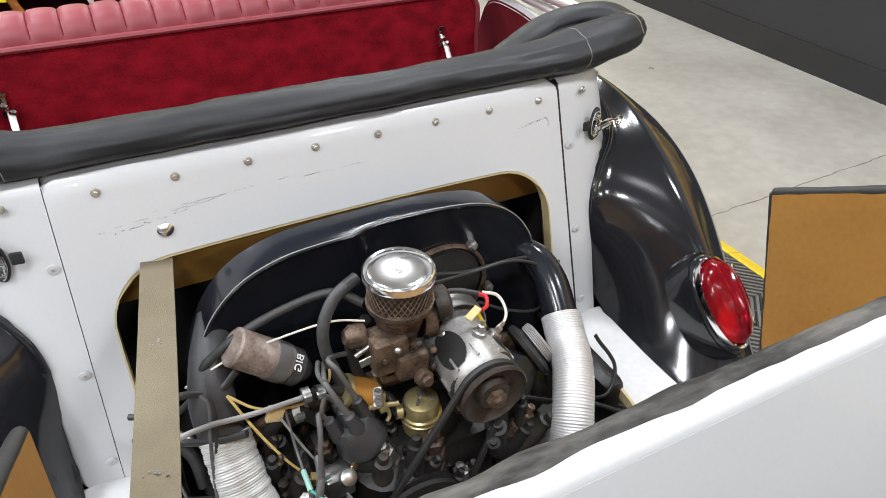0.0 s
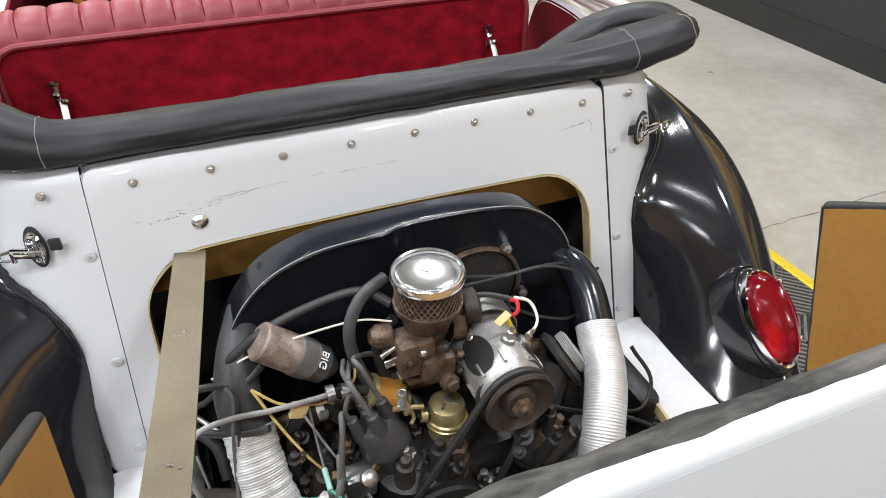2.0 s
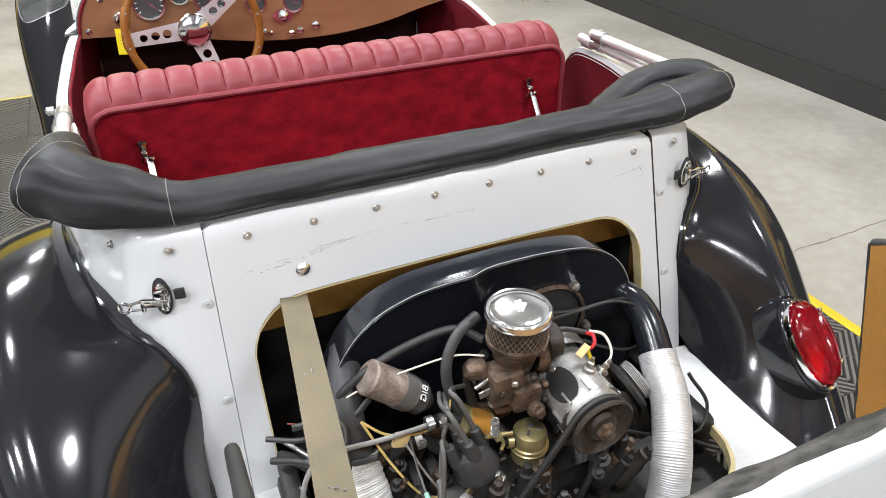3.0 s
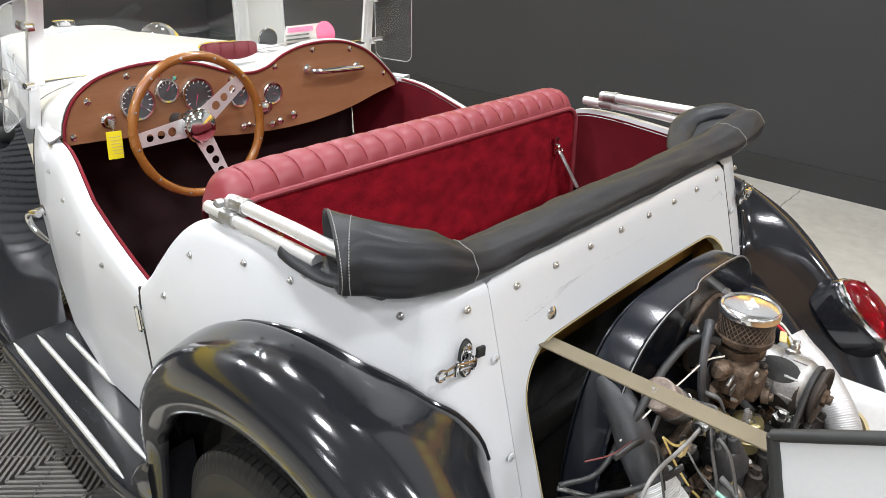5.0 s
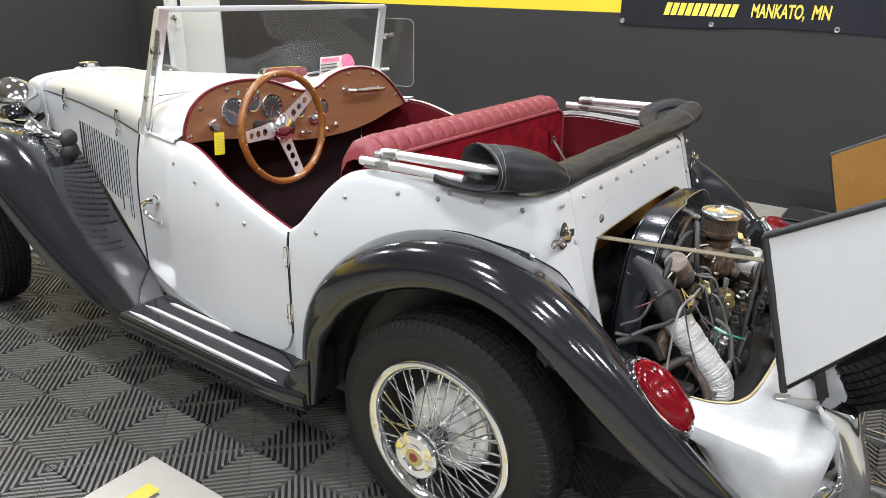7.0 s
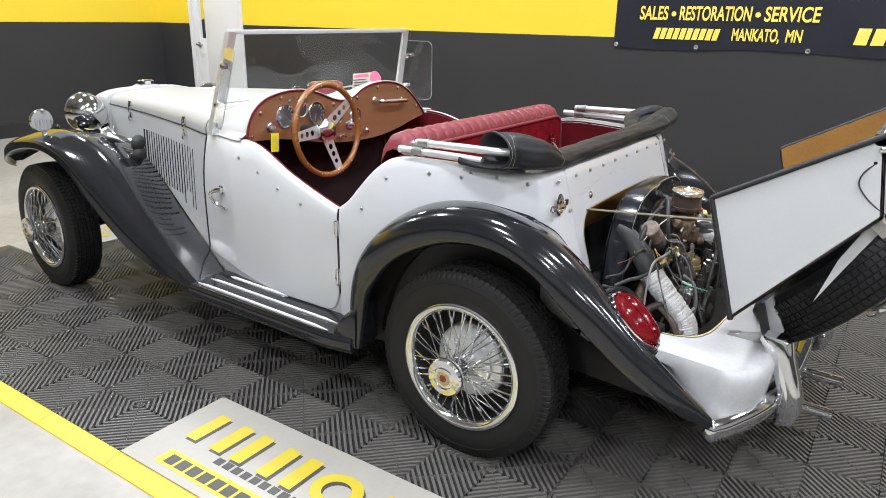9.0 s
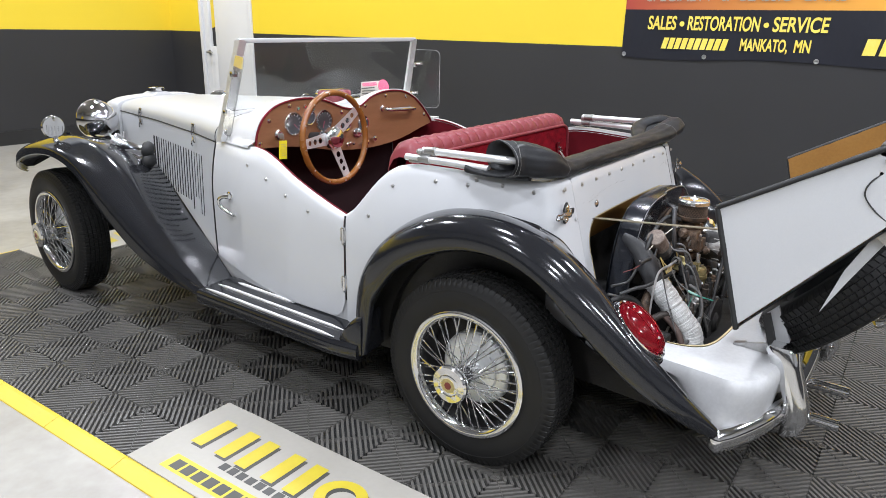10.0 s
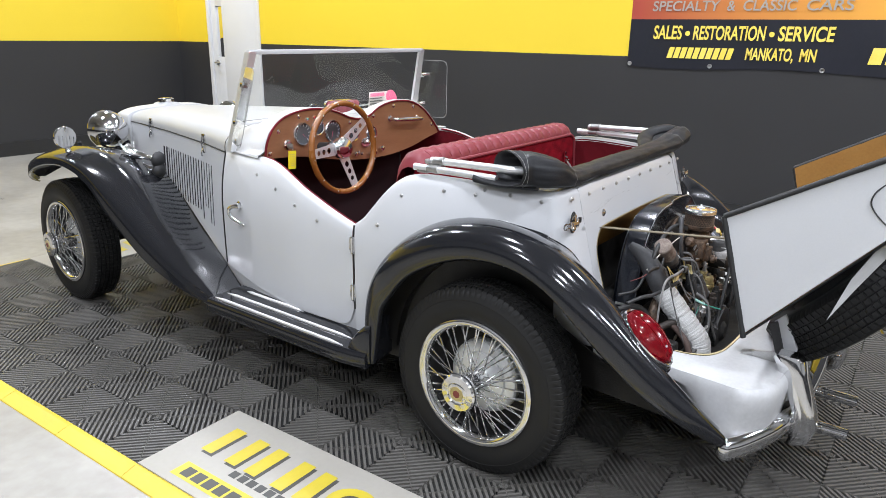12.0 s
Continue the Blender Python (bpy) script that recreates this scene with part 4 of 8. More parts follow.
# engine bay linings
bm = bmesh.new()
loft(bm, [[(x, -0.088, 0.83), (x, -0.084, 0.76), (x, -0.066, 0.66), (x, -0.058, 0.615), (x, 0.06, 0.60)] for x in lin(-0.46, 0.46, 5)])
part("engine_bay_lining", bm, FIBRE, car, "raw brown fibreglass lining of the engine bay", smooth=False)
bm = bmesh.new()
box(bm, (0, 0.06, 0.42), (0.96, 0.012, 0.32))
part("engine_bay_wall", bm, SOOT, car, "dark engine bay wall", smooth=False)
for s in (-1, 1):
    bm = bmesh.new()
    slab(bm, [(s * 0.462, 0.05, 0.26), (s * 0.462, rear_y(0.26) + 0.03, 0.26), (s * 0.462, rear_y(0.66) + 0.03, 0.66), (s * 0.462, 0.05, 0.66)], (s * 0.006, 0, 0))
    part("engine_bay_wall", bm, SOOT, car, "dark engine bay wall", smooth=False)
bm = bmesh.new()
for s in (1,):
    slab(bm, [(s * 0.405, -0.135, 0.72), (s * 0.405, -0.205, 0.47), (s * 0.455, -0.08, 0.47), (s * 0.455, -0.05, 0.72)], (0.004, 0, 0))
part("engine_bay_cheek", bm, FIBRE, car, "raw brown fibreglass cheek", smooth=False)

# the dash
bm = bmesh.new()
low = spline([(0.558, 0.838), (0.46, 0.818), (0.37, 0.795), (0.27, 0.778), (0.16, 0.768), (0.03, 0.768), (-0.10, 0.778), (-0.22, 0.797), (-0.34, 0.822), (-0.46, 0.836), (-0.583, 0.842)], 3)
outline = [(x, DASH_Y, z) for x, z in DASH_TOP] + [(x, DASH_Y, z) for x, z in low]
slab(bm, outline, (0, 0.016, 0))
dash = part("dashboard", bm, WOOD, car, "brown wood two-humped dashboard", smooth=False)
bm = bmesh.new()
tube(bm, [(x * 0.998, DASH_Y - 0.003, z + 0.001) for x, z in DASH_TOP], 0.0042, 8)
part("dash_piping", bm, TRIM_RED, car, "dark red piping round the dash")
for sx_, sz_ in [(-0.56, 0.86), (-0.51, 0.945), (-0.40, 0.995), (-0.10, 0.945), (0.055, 0.962), (0.20, 0.998), (0.35, 0.985), (0.50, 0.885)]:
    bm = bmesh.new()
    lathe(bm, [(0, 0.009), (0.002, 0.009), (0.004, 0.004), (0.005, 0.0)], (sx_, DASH_Y, sz_), (0, -1, 0), 14)
    part("screw_cap", bm, CHROME, dash, "small chrome screw cap")
for gx, gz, r, ang, dots in ((-0.385, 0.922, 0.045, 2.3, 12), (-0.298, 0.942, 0.031, 0.6, 5), (-0.211, 0.918, 0.045, 3.4, 12), (-0.080, 0.893, 0.030, 1.2, 5), (0.037, 0.885, 0.031, 2.0, 5)):
    y0 = DASH_Y
    bm = bmesh.new()
    lathe(bm, [(0, r + 0.004), (0.006, r + 0.004), (0.010, r + 0.001), (0.009, r - 0.004), (0.002, r - 0.005)], (gx, y0, gz), (0, -1, 0), 36, False)
    part("gauge_bezel", bm, CHROME, dash, "chrome gauge ring")
    bm = bmesh.new()
    lathe(bm, [(0.001, r - 0.003), (0.0022, 0.0)], (gx, y0, gz), (0, -1, 0), 32)
    part("gauge_face", bm, DIAL, dash, "dark round gauge face")
    bm = bmesh.new()
    for k in range(dots):
        a = radians(-130 + 260 * k / (dots - 1)) if dots > 5 else radians(-55 + 110 * k / (dots - 1))
        for rr in (r - 0.009,):
            box(bm, (gx + rr * math.sin(a), y0 - 0.0035, gz + rr * math.cos(a)), (0.0022, 0.001, 0.007), Matrix.Rotation(a, 4, "Y"))
    part("gauge_marks", bm, WHITEINK, dash, "white gauge marks", smooth=False)
    bm = bmesh.new()
    slab(bm, [(gx - 0.0015, y0 - 0.0045, gz), (gx + 0.0015, y0 - 0.0045, gz), (gx + 0.72 * r * math.sin(ang) , y0 - 0.0045, gz + 0.72 * r * math.cos(ang))], (0, -0.001, 0))
    part("gauge_needle", bm, PINKINK, dash, "red gauge needle", smooth=False)
for lx_, lz_, mt in ((-0.272, 0.973, GREENWIRE), (-0.355, 0.982, GREENWIRE), (-0.315, 0.986, REDWIRE)):
    bm = bmesh.new()
    lathe(bm, [(0, 0.009), (0.004, 0.008), (0.005, 0.005)], (lx_, DASH_Y, lz_), (0, -1, 0), 16)
    part("warning_light_ring", bm, CHROME, dash)
    bm = bmesh.new()
    lathe(bm, [(0.004, 0.006), (0.007, 0.003), (0.0075, 0)], (lx_, DASH_Y, lz_), (0, -1, 0), 14)
    part("warning_light", bm, mt, dash, "small coloured warning light")
for kx, kz, r in ((-0.082, 0.803, 0.009), (-0.066, 0.806, 0.007), (0.018, 0.792, 0.010), (0.046, 0.797, 0.011), (0.098, 0.808, 0.012), (-0.045, 0.80, 0.006)):
    bm = bmesh.new()
    lathe(bm, [(0, 0.004), (0.012, 0.004), (0.014, r), (0.022, r), (0.025, r * 0.6), (0.026, 0)], (kx, DASH_Y, kz), (0, -1, 0.1), 18)
    part("pull_knob", bm, CHROME, dash, "chrome pull knob")
bm = bmesh.new()
slab(bm, [(0.0 + 0.032 * math.cos(a), DASH_Y - 0.001, 0.846 + 0.022 * math.sin(a)) for a in lin(0, 2 * math.pi * 23 / 24, 24)], (0, -0.004, 0))
lathe(bm, [(0, 0.017), (0.012, 0.016), (0.018, 0.008), (0.02, 0)], (0.0, DASH_Y - 0.004, 0.846), (0, -1, 0), 20)
part("wiper_switch", bm, CHROME, dash, "oval chrome switch")
bm = bmesh.new()
lathe(bm, [(0, 0.020), (0.006, 0.020), (0.010, 0.015), (0.014, 0.014), (0.016, 0)], (-0.468, DASH_Y, 0.888), (0, -1, 0), 22)
part("ignition_lock", bm, CHROME, dash, "chrome ignition lock")
bm = bmesh.new()
box(bm, (-0.468, DASH_Y - 0.024, 0.883), (0.006, 0.022, 0.022), bevel=0.002)
part("key", bm, STEEL, dash, "key in the ignition")
bm = bmesh.new()
tube(bm, [(0.175, DASH_Y, 0.94), (0.178, DASH_Y - 0.03, 0.938), (0.20, DASH_Y - 0.042, 0.936), (0.28, DASH_Y - 0.045, 0.933), (0.355, DASH_Y - 0.042, 0.928), (0.378, DASH_Y - 0.03, 0.925), (0.38, DASH_Y, 0.924)], [0.010, 0.009, 0.009, 0.011, 0.009, 0.009, 0.010], 10, smooth=4)
for gx, gz in ((0.176, 0.94), (0.38, 0.924)):
    lathe(bm, [(0, 0.016), (0.004, 0.015), (0.008, 0.010)], (gx, DASH_Y, gz), (0, -1, 0), 16)
part("grab_handle", bm, CHROME, dash, "chrome passenger grab handle")

# steering wheel: wood rim, three drilled spokes
SW = group_at("steering_wheel", "", "")
for k in ("label", "category"):
    if k in SW:
        del SW[k]
SW.parent = car
SW_M = Matrix.Translation((-0.283, 1.030, 0.868)) @ pose(0, 0, 0, 86, 0, 0)   # local z points at the driver
SWR = 0.182


def sw_part(name, bm, mt, label="", **kw):
    bmesh.ops.transform(bm, matrix=SW_M, verts=bm.verts[:])
    return part(name, bm, mt, SW, label, **kw)


bm = bmesh.new()
rings = []
for k in range(64):
    a = 2 * math.pi * k / 64
    rings.append([((SWR + (0.0125 + 0.0012 * math.sin(a * 16)) * math.cos(b)) * math.cos(a), (SWR + 0.0125 * math.cos(b)) * math.sin(a), 0.0135 * math.sin(b)) for b in lin(0, 2 * math.pi * 9 / 10, 10)])
loft(bm, rings + [rings[0]], True)
bmesh.ops.remove_doubles(bm, verts=bm.verts[:], dist=0.0002)
sw_part("rim", bm, RIMWOOD, "varnished wooden wheel rim")
for k in range(12):
    bm = bmesh.new()
    a = 2 * math.pi * (k + 0.3) / 12
    lathe(bm, [(0, 0.0035), (0.0015, 0.003), (0.002, 0)], (SWR * math.cos(a), SWR * math.sin(a), 0.0132), (0, 0, 1), 10)
    sw_part("rivet", bm, STEEL, "", smooth=False)
for a in (183, 36, -72):
    bm = bmesh.new()
    ra = radians(a)
    m = Matrix.Rotation(ra, 4, "Z")
    r0, r1 = 0.03, SWR - 0.004
    # a tapered bar with three round holes: strips above and below, webs between
    holes = ((0.075, 0.0125), (0.107, 0.0115), (0.139, 0.0105))
    xs = sorted({r0, r1, *(h + r * math.cos(t) for h, r in holes for t in lin(0, math.pi, 9))})

    def half(x):
        return 0.026 - 0.008 * (x - r0) / (r1 - r0)

    def hole(x):
        for h, r in holes:
            if abs(x - h) < r - 1e-6:
                return math.sqrt(r * r - (x - h) ** 2)
        return 0.0
    for zz in (0.0, -0.004):
        for x0, x1 in zip(xs, xs[1:]):
            h0, h1 = hole(x0), hole(x1)
            for s in (1, -1):
                q = [(x0, s * h0, zz - 0.02 * (1 - x0 / SWR)), (x1, s * h1, zz - 0.02 * (1 - x1 / SWR)), (x1, s * half(x1), zz - 0.02 * (1 - x1 / SWR)), (x0, s * half(x0), zz - 0.02 * (1 - x0 / SWR))]
                bm.faces.new([bm.verts.new(m @ Vector(p)) for p in q])
    bmesh.ops.remove_doubles(bm, verts=bm.verts[:], dist=0.0002)
    sw_part("spoke", bm, BRUSHED, "polished drilled wheel spoke", smooth=False)
bm = bmesh.new()
lathe(bm, [(-0.07, 0.03), (-0.03, 0.035), (-0.025, 0.045), (0.0, 0.046), (0.006, 0.040), (0.012, 0.039), (0.018, 0.030), (0.021, 0.0)], (0, 0, 0), (0, 0, 1), 36)
sw_part("hub", bm, CHROME, "polished steering wheel hub")
bm = bmesh.new()
tube(bm, [(0, 0, -0.06), (0, 0, -0.45)], 0.02, 14)
sw_part("column", bm, BLACKPLASTIC, "black steering column")

# the bench seat
SX0, SX1 = -0.575, 0.535
seat = group_at("seat", "", "")
for k in ("label", "category"):
    if k in seat:
        del seat[k]
seat.parent = car
NT = 20
bm = bmesh.new()
rings = []
STEPS = 9
for k in range(NT * STEPS + 1):
    u = k / (NT * STEPS)
    x = SX0 + (SX1 - SX0) * u
    ph = (k % STEPS) / STEPS
    puff = abs(math.sin(math.pi * ph)) ** 0.38
    e = min(1.0, min(u, 1 - u) / 0.055)
    drop = 0.05 * (1 - math.sqrt(max(0.0, 1 - (1 - e) ** 2)))
    sc = 1 - 0.10 * (1 - e)
    top = [(0.382, 0.908), (0.384, 0.925), (0.396, 0.944), (0.420, 0.956), (0.450, 0.957), (0.480, 0.945), (0.503, 0.915), (0.513, 0.87), (0.517, 0.80), (0.520, 0.70), (0.525, 0.60)]
    cx, cz = 0.45, 0.80
    ring = []
    for y, z in top:
        d = Vector((y - cx, z - cz)).normalized()
        g = 0.0068 * (puff - 1) * (0 if (y, z) == top[0] else 1)
        ring.append((x, cx + (y - cx) * sc + d.x * g, z - drop + d.y * g))
    rings.append(ring)
loft(bm, rings, caps=False)
back = part("backrest", bm, RED_VINYL, seat, "faded red channelled vinyl backrest", sharp=60)
for k in range(1, NT):
    bm = bmesh.new()
    tube(bm, [Vector(p) for p in rings[k * STEPS][1:8]], 0.0012, 5, smooth=2)
    part("seam", bm, TRIM_RED, back, smooth=False)
bm = bmesh.new()
n = 28
prof = [(SX0 + 0.004, 0.60)] + [(SX0 + 0.004 + 0.05 * (1 - math.cos(a)), 0.862 + 0.045 * math.sin(a)) for a in lin(0, math.pi / 2, 7)]
prof += [(SX1 - 0.004 - 0.05 * (1 - math.cos(a)), 0.862 + 0.045 * math.sin(a)) for a in lin(math.pi / 2, 0, 7)] + [(SX1 - 0.004, 0.60)]
slab(bm, [(x, 0.380 - 0.04 * (0.905 - z), z) for x, z in prof], (0, 0.05, 0))
part("back_panel", bm, CARPET, seat, "worn red carpet on the seat's back", smooth=False)
bm = bmesh.new()
tube(bm, [(x, 0.378 - 0.04 * (0.905 - z), z) for x, z in prof], 0.0065, 8)
part("piping", bm, RED_VINYL, seat, "red vinyl piping")
bm = bmesh.new()
box(bm, (-0.02, 0.76, 0.43), (1.08, 0.46, 0.16), bevel=0.03)
part("cushion", bm, RED_VINYL, seat, "red vinyl seat cushion")
for sx_ in (-0.485, 0.429):
    bm = bmesh.new()
    box(bm, (sx_, 0.367, 0.815), (0.014, 0.008, 0.05), bevel=0.002)
    lathe(bm, [(0, 0.008), (0.008, 0.008), (0.012, 0.004)], (sx_, 0.364, 0.812), (0, -1, 0), 14)
    lathe(bm, [(0, 0.007), (0.010, 0.007), (0.014, 0.003)], (sx_ + 0.012, 0.364, 0.80), (0, -1, 0), 14)
    box(bm, (sx_, 0.365, 0.834), (0.020, 0.006, 0.010), bevel=0.002)
    part("hinge_bracket", bm, CHROME, seat, "chrome seat hinge bracket")
    bm = bmesh.new()
    box(bm, (sx_ + 0.008, 0.325, 0.755), (0.013, 0.004, 0.12), Matrix.Rotation(radians(-38), 4, "X"), bevel=0.0015)
    part("seat_strut", bm, STEEL, seat, "flat steel strut")

# windscreen, wind wings, mirror, card


def ws_at(u, x):
    """u from the foot (0) to the top (1)."""
    return Vector((x, 1.375 - 0.10 * u, 0.862 + 0.386 * u))


screen = group_at("windscreen", "", "")
for k in ("label", "category"):
    if k in screen:
        del screen[k]
screen.parent = car
for s in (-1, 1):
    bm = bmesh.new()
    a, b = Vector((s * 0.588, 1.378, 0.850)), Vector((s * 0.545, 1.275, 1.250))
    rings = []
    for u in lin(0, 1, 6):
        p = a.lerp(b, u)
        w = 0.014 - 0.004 * u
        rings.append([p + Vector((dx * w, dy * 0.014, 0)) for dx, dy in ((-1, -1), (1, -1), (1, 1), (-1, 1))])
    loft(bm, rings, True, True)
    part("post", bm, BRUSHED, screen, "chrome windscreen post", smooth=False)
    for u in (0.30, 0.68):
        bm = bmesh.new()
        p = a.lerp(b, u)
        box(bm, p + Vector((s * 0.012, -0.02, 0)), (0.02, 0.03, 0.022), bevel=0.004)
        tube(bm, [p + Vector((s * 0.010, -0.03, 0.005)), p + Vector((s * 0.035, -0.05, 0.008))], 0.008, 10)
        part("wing_clamp", bm, CHROME, screen, "chrome clamp")
    # clear wing pane outside the post
    bm = bmesh.new()
    pts = []
    y0, y1, z0, z1, r = 1.19, 1.36, 0.90, 1.195, 0.03
    for cy, cz, a0 in ((y1 - r, z1 - r, 0), (y0 + r, z1 - r, 90), (y0 + r, z0 + r, 180), (y1 - r, z0 + r, 270)):
        for t in lin(a0, a0 + 90, 6):
            pts.append((cy + r * math.cos(radians(t)), cz + r * math.sin(radians(t))))
    if s > 0:
        sheet = [Vector((0.63 + 0.15 * (1.36 - y), y, z)) for y, z in pts]
    else:
        # swung further out, leaning with its post
        sheet = [Vector((-0.600 - 0.5 * (1.36 - y) * 1.4 + 0.107 * (z - 0.9), 1.355 - 0.866 * (1.36 - y) * 1.4 - 0.257 * (z - 0.9), z)) for y, z in pts]
    slab(bm, sheet, (0.004, 0, 0))
    g = part("wind_wing", bm, GLASS, screen, "clear acrylic wind wing", smooth=False)
    g.visible_shadow = False
    bm = bmesh.new()
    rim_p = [p + Vector((0.002, 0, 0)) for p in sheet]
    tube(bm, rim_p + [rim_p[0]], 0.0013, 6)
    part("wing_edge", bm, WHITEWALL, screen, "pale polished edge of the acrylic")
bm = bmesh.new()
p, q = ws_at(1, -0.552), ws_at(1, 0.552)
box(bm, (p + q) / 2, (1.104, 0.020, 0.018), bevel=0.004)
part("top_rail", bm, PAINT, screen, "pale windscreen top rail")
bm = bmesh.new()
box(bm, ws_at(0.27, 0), (1.14, 0.018, 0.018), bevel=0.004)
part("bottom_rail", bm, CHROME, screen, "chrome windscreen bottom rail")
for s in (-1, 1):
    bm = bmesh.new()
    slab(bm, [ws_at(0.27, s * 0.563) , ws_at(1, s * 0.534), ws_at(1, s * 0.520), ws_at(0.27, s * 0.549)], (0, -0.012, 0))
    part("side_rail", bm, BRUSHED, screen, "chrome windscreen side rail", smooth=False)
bm = bmesh.new()
slab(bm, [ws_at(0.27, -0.552), ws_at(0.27, 0.552), ws_at(1, 0.522), ws_at(1, -0.522)], (0, -0.004, 0))
g = part("glass", bm, GLASS, screen, "clear windscreen glass", smooth=False)
g.visible_shadow = False
for x0, x1 in ((-0.30, 0.02), (0.10, 0.40)):
    bm = bmesh.new()
    tube(bm, [(x0, 1.385, 0.965), (x0 + 0.05, 1.372, 0.985), (x1, 1.362, 0.990)], 0.004, 8, smooth=3)
    part("wiper", bm, STEEL, screen, "thin wiper arm")
bm = bmesh.new()
rr = [(-0.034 + 0.088 * (abs(math.cos(a)) ** 0.3) * (1 if math.cos(a) > 0 else -1), 1.272, 1.000 + 0.034 * (abs(math.sin(a)) ** 0.4) * (1 if math.sin(a) > 0 else -1)) for a in lin(0.01, 0.01 + 2 * math.pi * 39 / 40, 40)]
slab(bm, rr, (0, 0.018, 0))
tube(bm, [(-0.034, 1.290, 0.975), (-0.034, 1.300, 0.945)], 0.006, 8)
MT = Matrix.Translation((-0.034, 1.280, 1.0)) @ Matrix.Rotation(radians(-15), 4, "Z") @ Matrix.Translation((0.034, -1.280, -1.0))
bmesh.ops.transform(bm, matrix=MT, verts=bm.verts[:])
mir = part("rear_view_mirror", bm, CHROME, car, "chrome-backed oblong rear view mirror", smooth=False)
bm = bmesh.new()
bm.faces.new([bm.verts.new((-0.034 + (x + 0.034) * 0.965, 1.2705, 1.000 + (z - 1.000) * 0.9)) for x, y, z in rr])
bmesh.ops.transform(bm, matrix=MT, verts=bm.verts[:])
part("mirror_glass", bm, MIRROR, mir, "mirror glass", smooth=False)

# card in the windscreen
card = group_at("window_card", "white and pink printed card standing in the windscreen", "card", (0.31, 1.335, 1.0))
CM = Matrix.Rotation(radians(-14), 4, "X")


def card_part(name, pts, off, mt, label=""):
    bm = bmesh.new()
    slab(bm, [CM @ Vector((x, off, z)) for x, z in pts], (0, 0.0015, 0))
    part(name, bm, mt, card, label, smooth=False)


card_part("sheet", [(-0.115, -0.035), (0.075, -0.035), (0.075, 0.05), (-0.085, 0.05)], 0, SIGNWHITE)
card_part("disc", [(0.07 + 0.04 * math.cos(a), 0.015 + 0.04 * math.sin(a)) for a in lin(0, 6.0, 20)], -0.003, PINKINK, "round pink printed disc")
card_part("print_bar", [(-0.085, 0.028), (0.02, 0.028), (0.02, 0.044), (-0.08, 0.044)], -0.003, PINKINK)
for k in range(4):
    card_part("print_bar", [(-0.095, 0.016 - 0.013 * k), (0.0, 0.016 - 0.013 * k), (0.0, 0.021 - 0.013 * k), (-0.095, 0.021 - 0.013 * k)], -0.003, INKDARK if k < 3 else PINKINK)
# yellow key tag
tag = group_at("key_tag", "yellow key tag hanging from the ignition key", "tag", (-0.474, 1.137, 0.872))
bm = bmesh.new()
box(bm, (0, 0, -0.042), (0.040, 0.002, 0.074), pose(0, 0, 0, 0, 4, 0), bevel=0.0008)
part("plate", bm, TAGYELLOW, tag, smooth=False)
for k in range(6):
    bm = bmesh.new()
    box(bm, (0.002 + 0.0007 * k, -0.0015, -0.020 - 0.009 * k), (0.028, 0.0006, 0.0016), pose(0, 0, 0, 0, 4, 0))
    part("print_bar", bm, TAPE, tag, "", smooth=False)
bm = bmesh.new()
tube(bm, [(0, 0, -0.008), (0.004, 0, 0.004), (0.002, 0.004, 0.012)], 0.0012, 6, smooth=3)
part("ring", bm, STEEL, tag)

# rolled hood along the rear deck, its bows folded on the sides
RB = [(-0.614, 0.034, 0.952), (-0.597, -0.015, 0.952), (-0.560, -0.052, 0.944), (-0.505, -0.070, 0.932), (-0.445, -0.077, 0.914), (-0.36, -0.074, 0.910), (-0.2, -0.072, 0.911), (0.0, -0.072, 0.911), (0.2, -0.072, 0.912), (0.36, -0.074, 0.915), (0.45, -0.078, 0.918), (0.53, -0.080, 0.929), (0.580, -0.081, 0.939), (0.606, -0.078, 0.944)]
RR = [(0.052, 0.053), (0.054, 0.053), (0.053, 0.050), (0.048, 0.044), (0.041, 0.032), (0.045, 0.027), (0.046, 0.0255), (0.046, 0.0255), (0.046, 0.0255), (0.048, 0.028), (0.052, 0.036), (0.050, 0.038), (0.045, 0.036), (0.032, 0.028)]
bm = bmesh.new()
path = spline([(*a, *b) for a, b in zip(RB, RR)], 10)
rings = []
for k, (x, y, z, rh, rv) in enumerate(path):
    a, b = Vector(path[max(k - 1, 0)][:3]), Vector(path[min(k + 1, len(path) - 1)][:3])
    d = (b - a).normalized()
    side = Vector((d.y, -d.x, 0)).normalized()
    slant = 1.35 * (1 - ease(k / 15))
    calm = 0.35 + 0.65 * ease(k / 14)
    ring = []
    for j in range(40):
        t = 2 * math.pi * j / 40
        soft = 0.10 * noise.noise(Vector((x * 3.5 + y * 2, t * 2.6, 2.0))) + 0.07 * noise.noise(Vector((x * 7, y * 7 + 4, t * 0.9)))
        crease = -0.16 * max(0.0, 0.35 - abs(noise.noise(Vector((x * 4 + t * 0.7, t * 1.5, 9.0))))) - 0.12 * max(0.0, 0.25 - abs(noise.noise(Vector((x * 12 + t * 1.3, y * 9, 4.0)))))
        fold = -0.11 * math.exp(-((t - 1.75 + 1.0 * ease((x + 0.05) / 0.5)) / 0.13) ** 2) * ease((x + 0.1) / 0.2) * ease((0.56 - x) / 0.1)
        wr = 1 + fold + calm * (soft + crease + 0.05 * noise.noise(Vector((x * 22, y * 22, t * 1.6))))
        p = Vector((x, y, z)) + side * math.cos(t) * rh * wr + Vector((0, 0, 1)) * math.sin(t) * rv * wr
        p.y += slant * (p.x - x)
        ring.append(p)
    rings.append(ring)
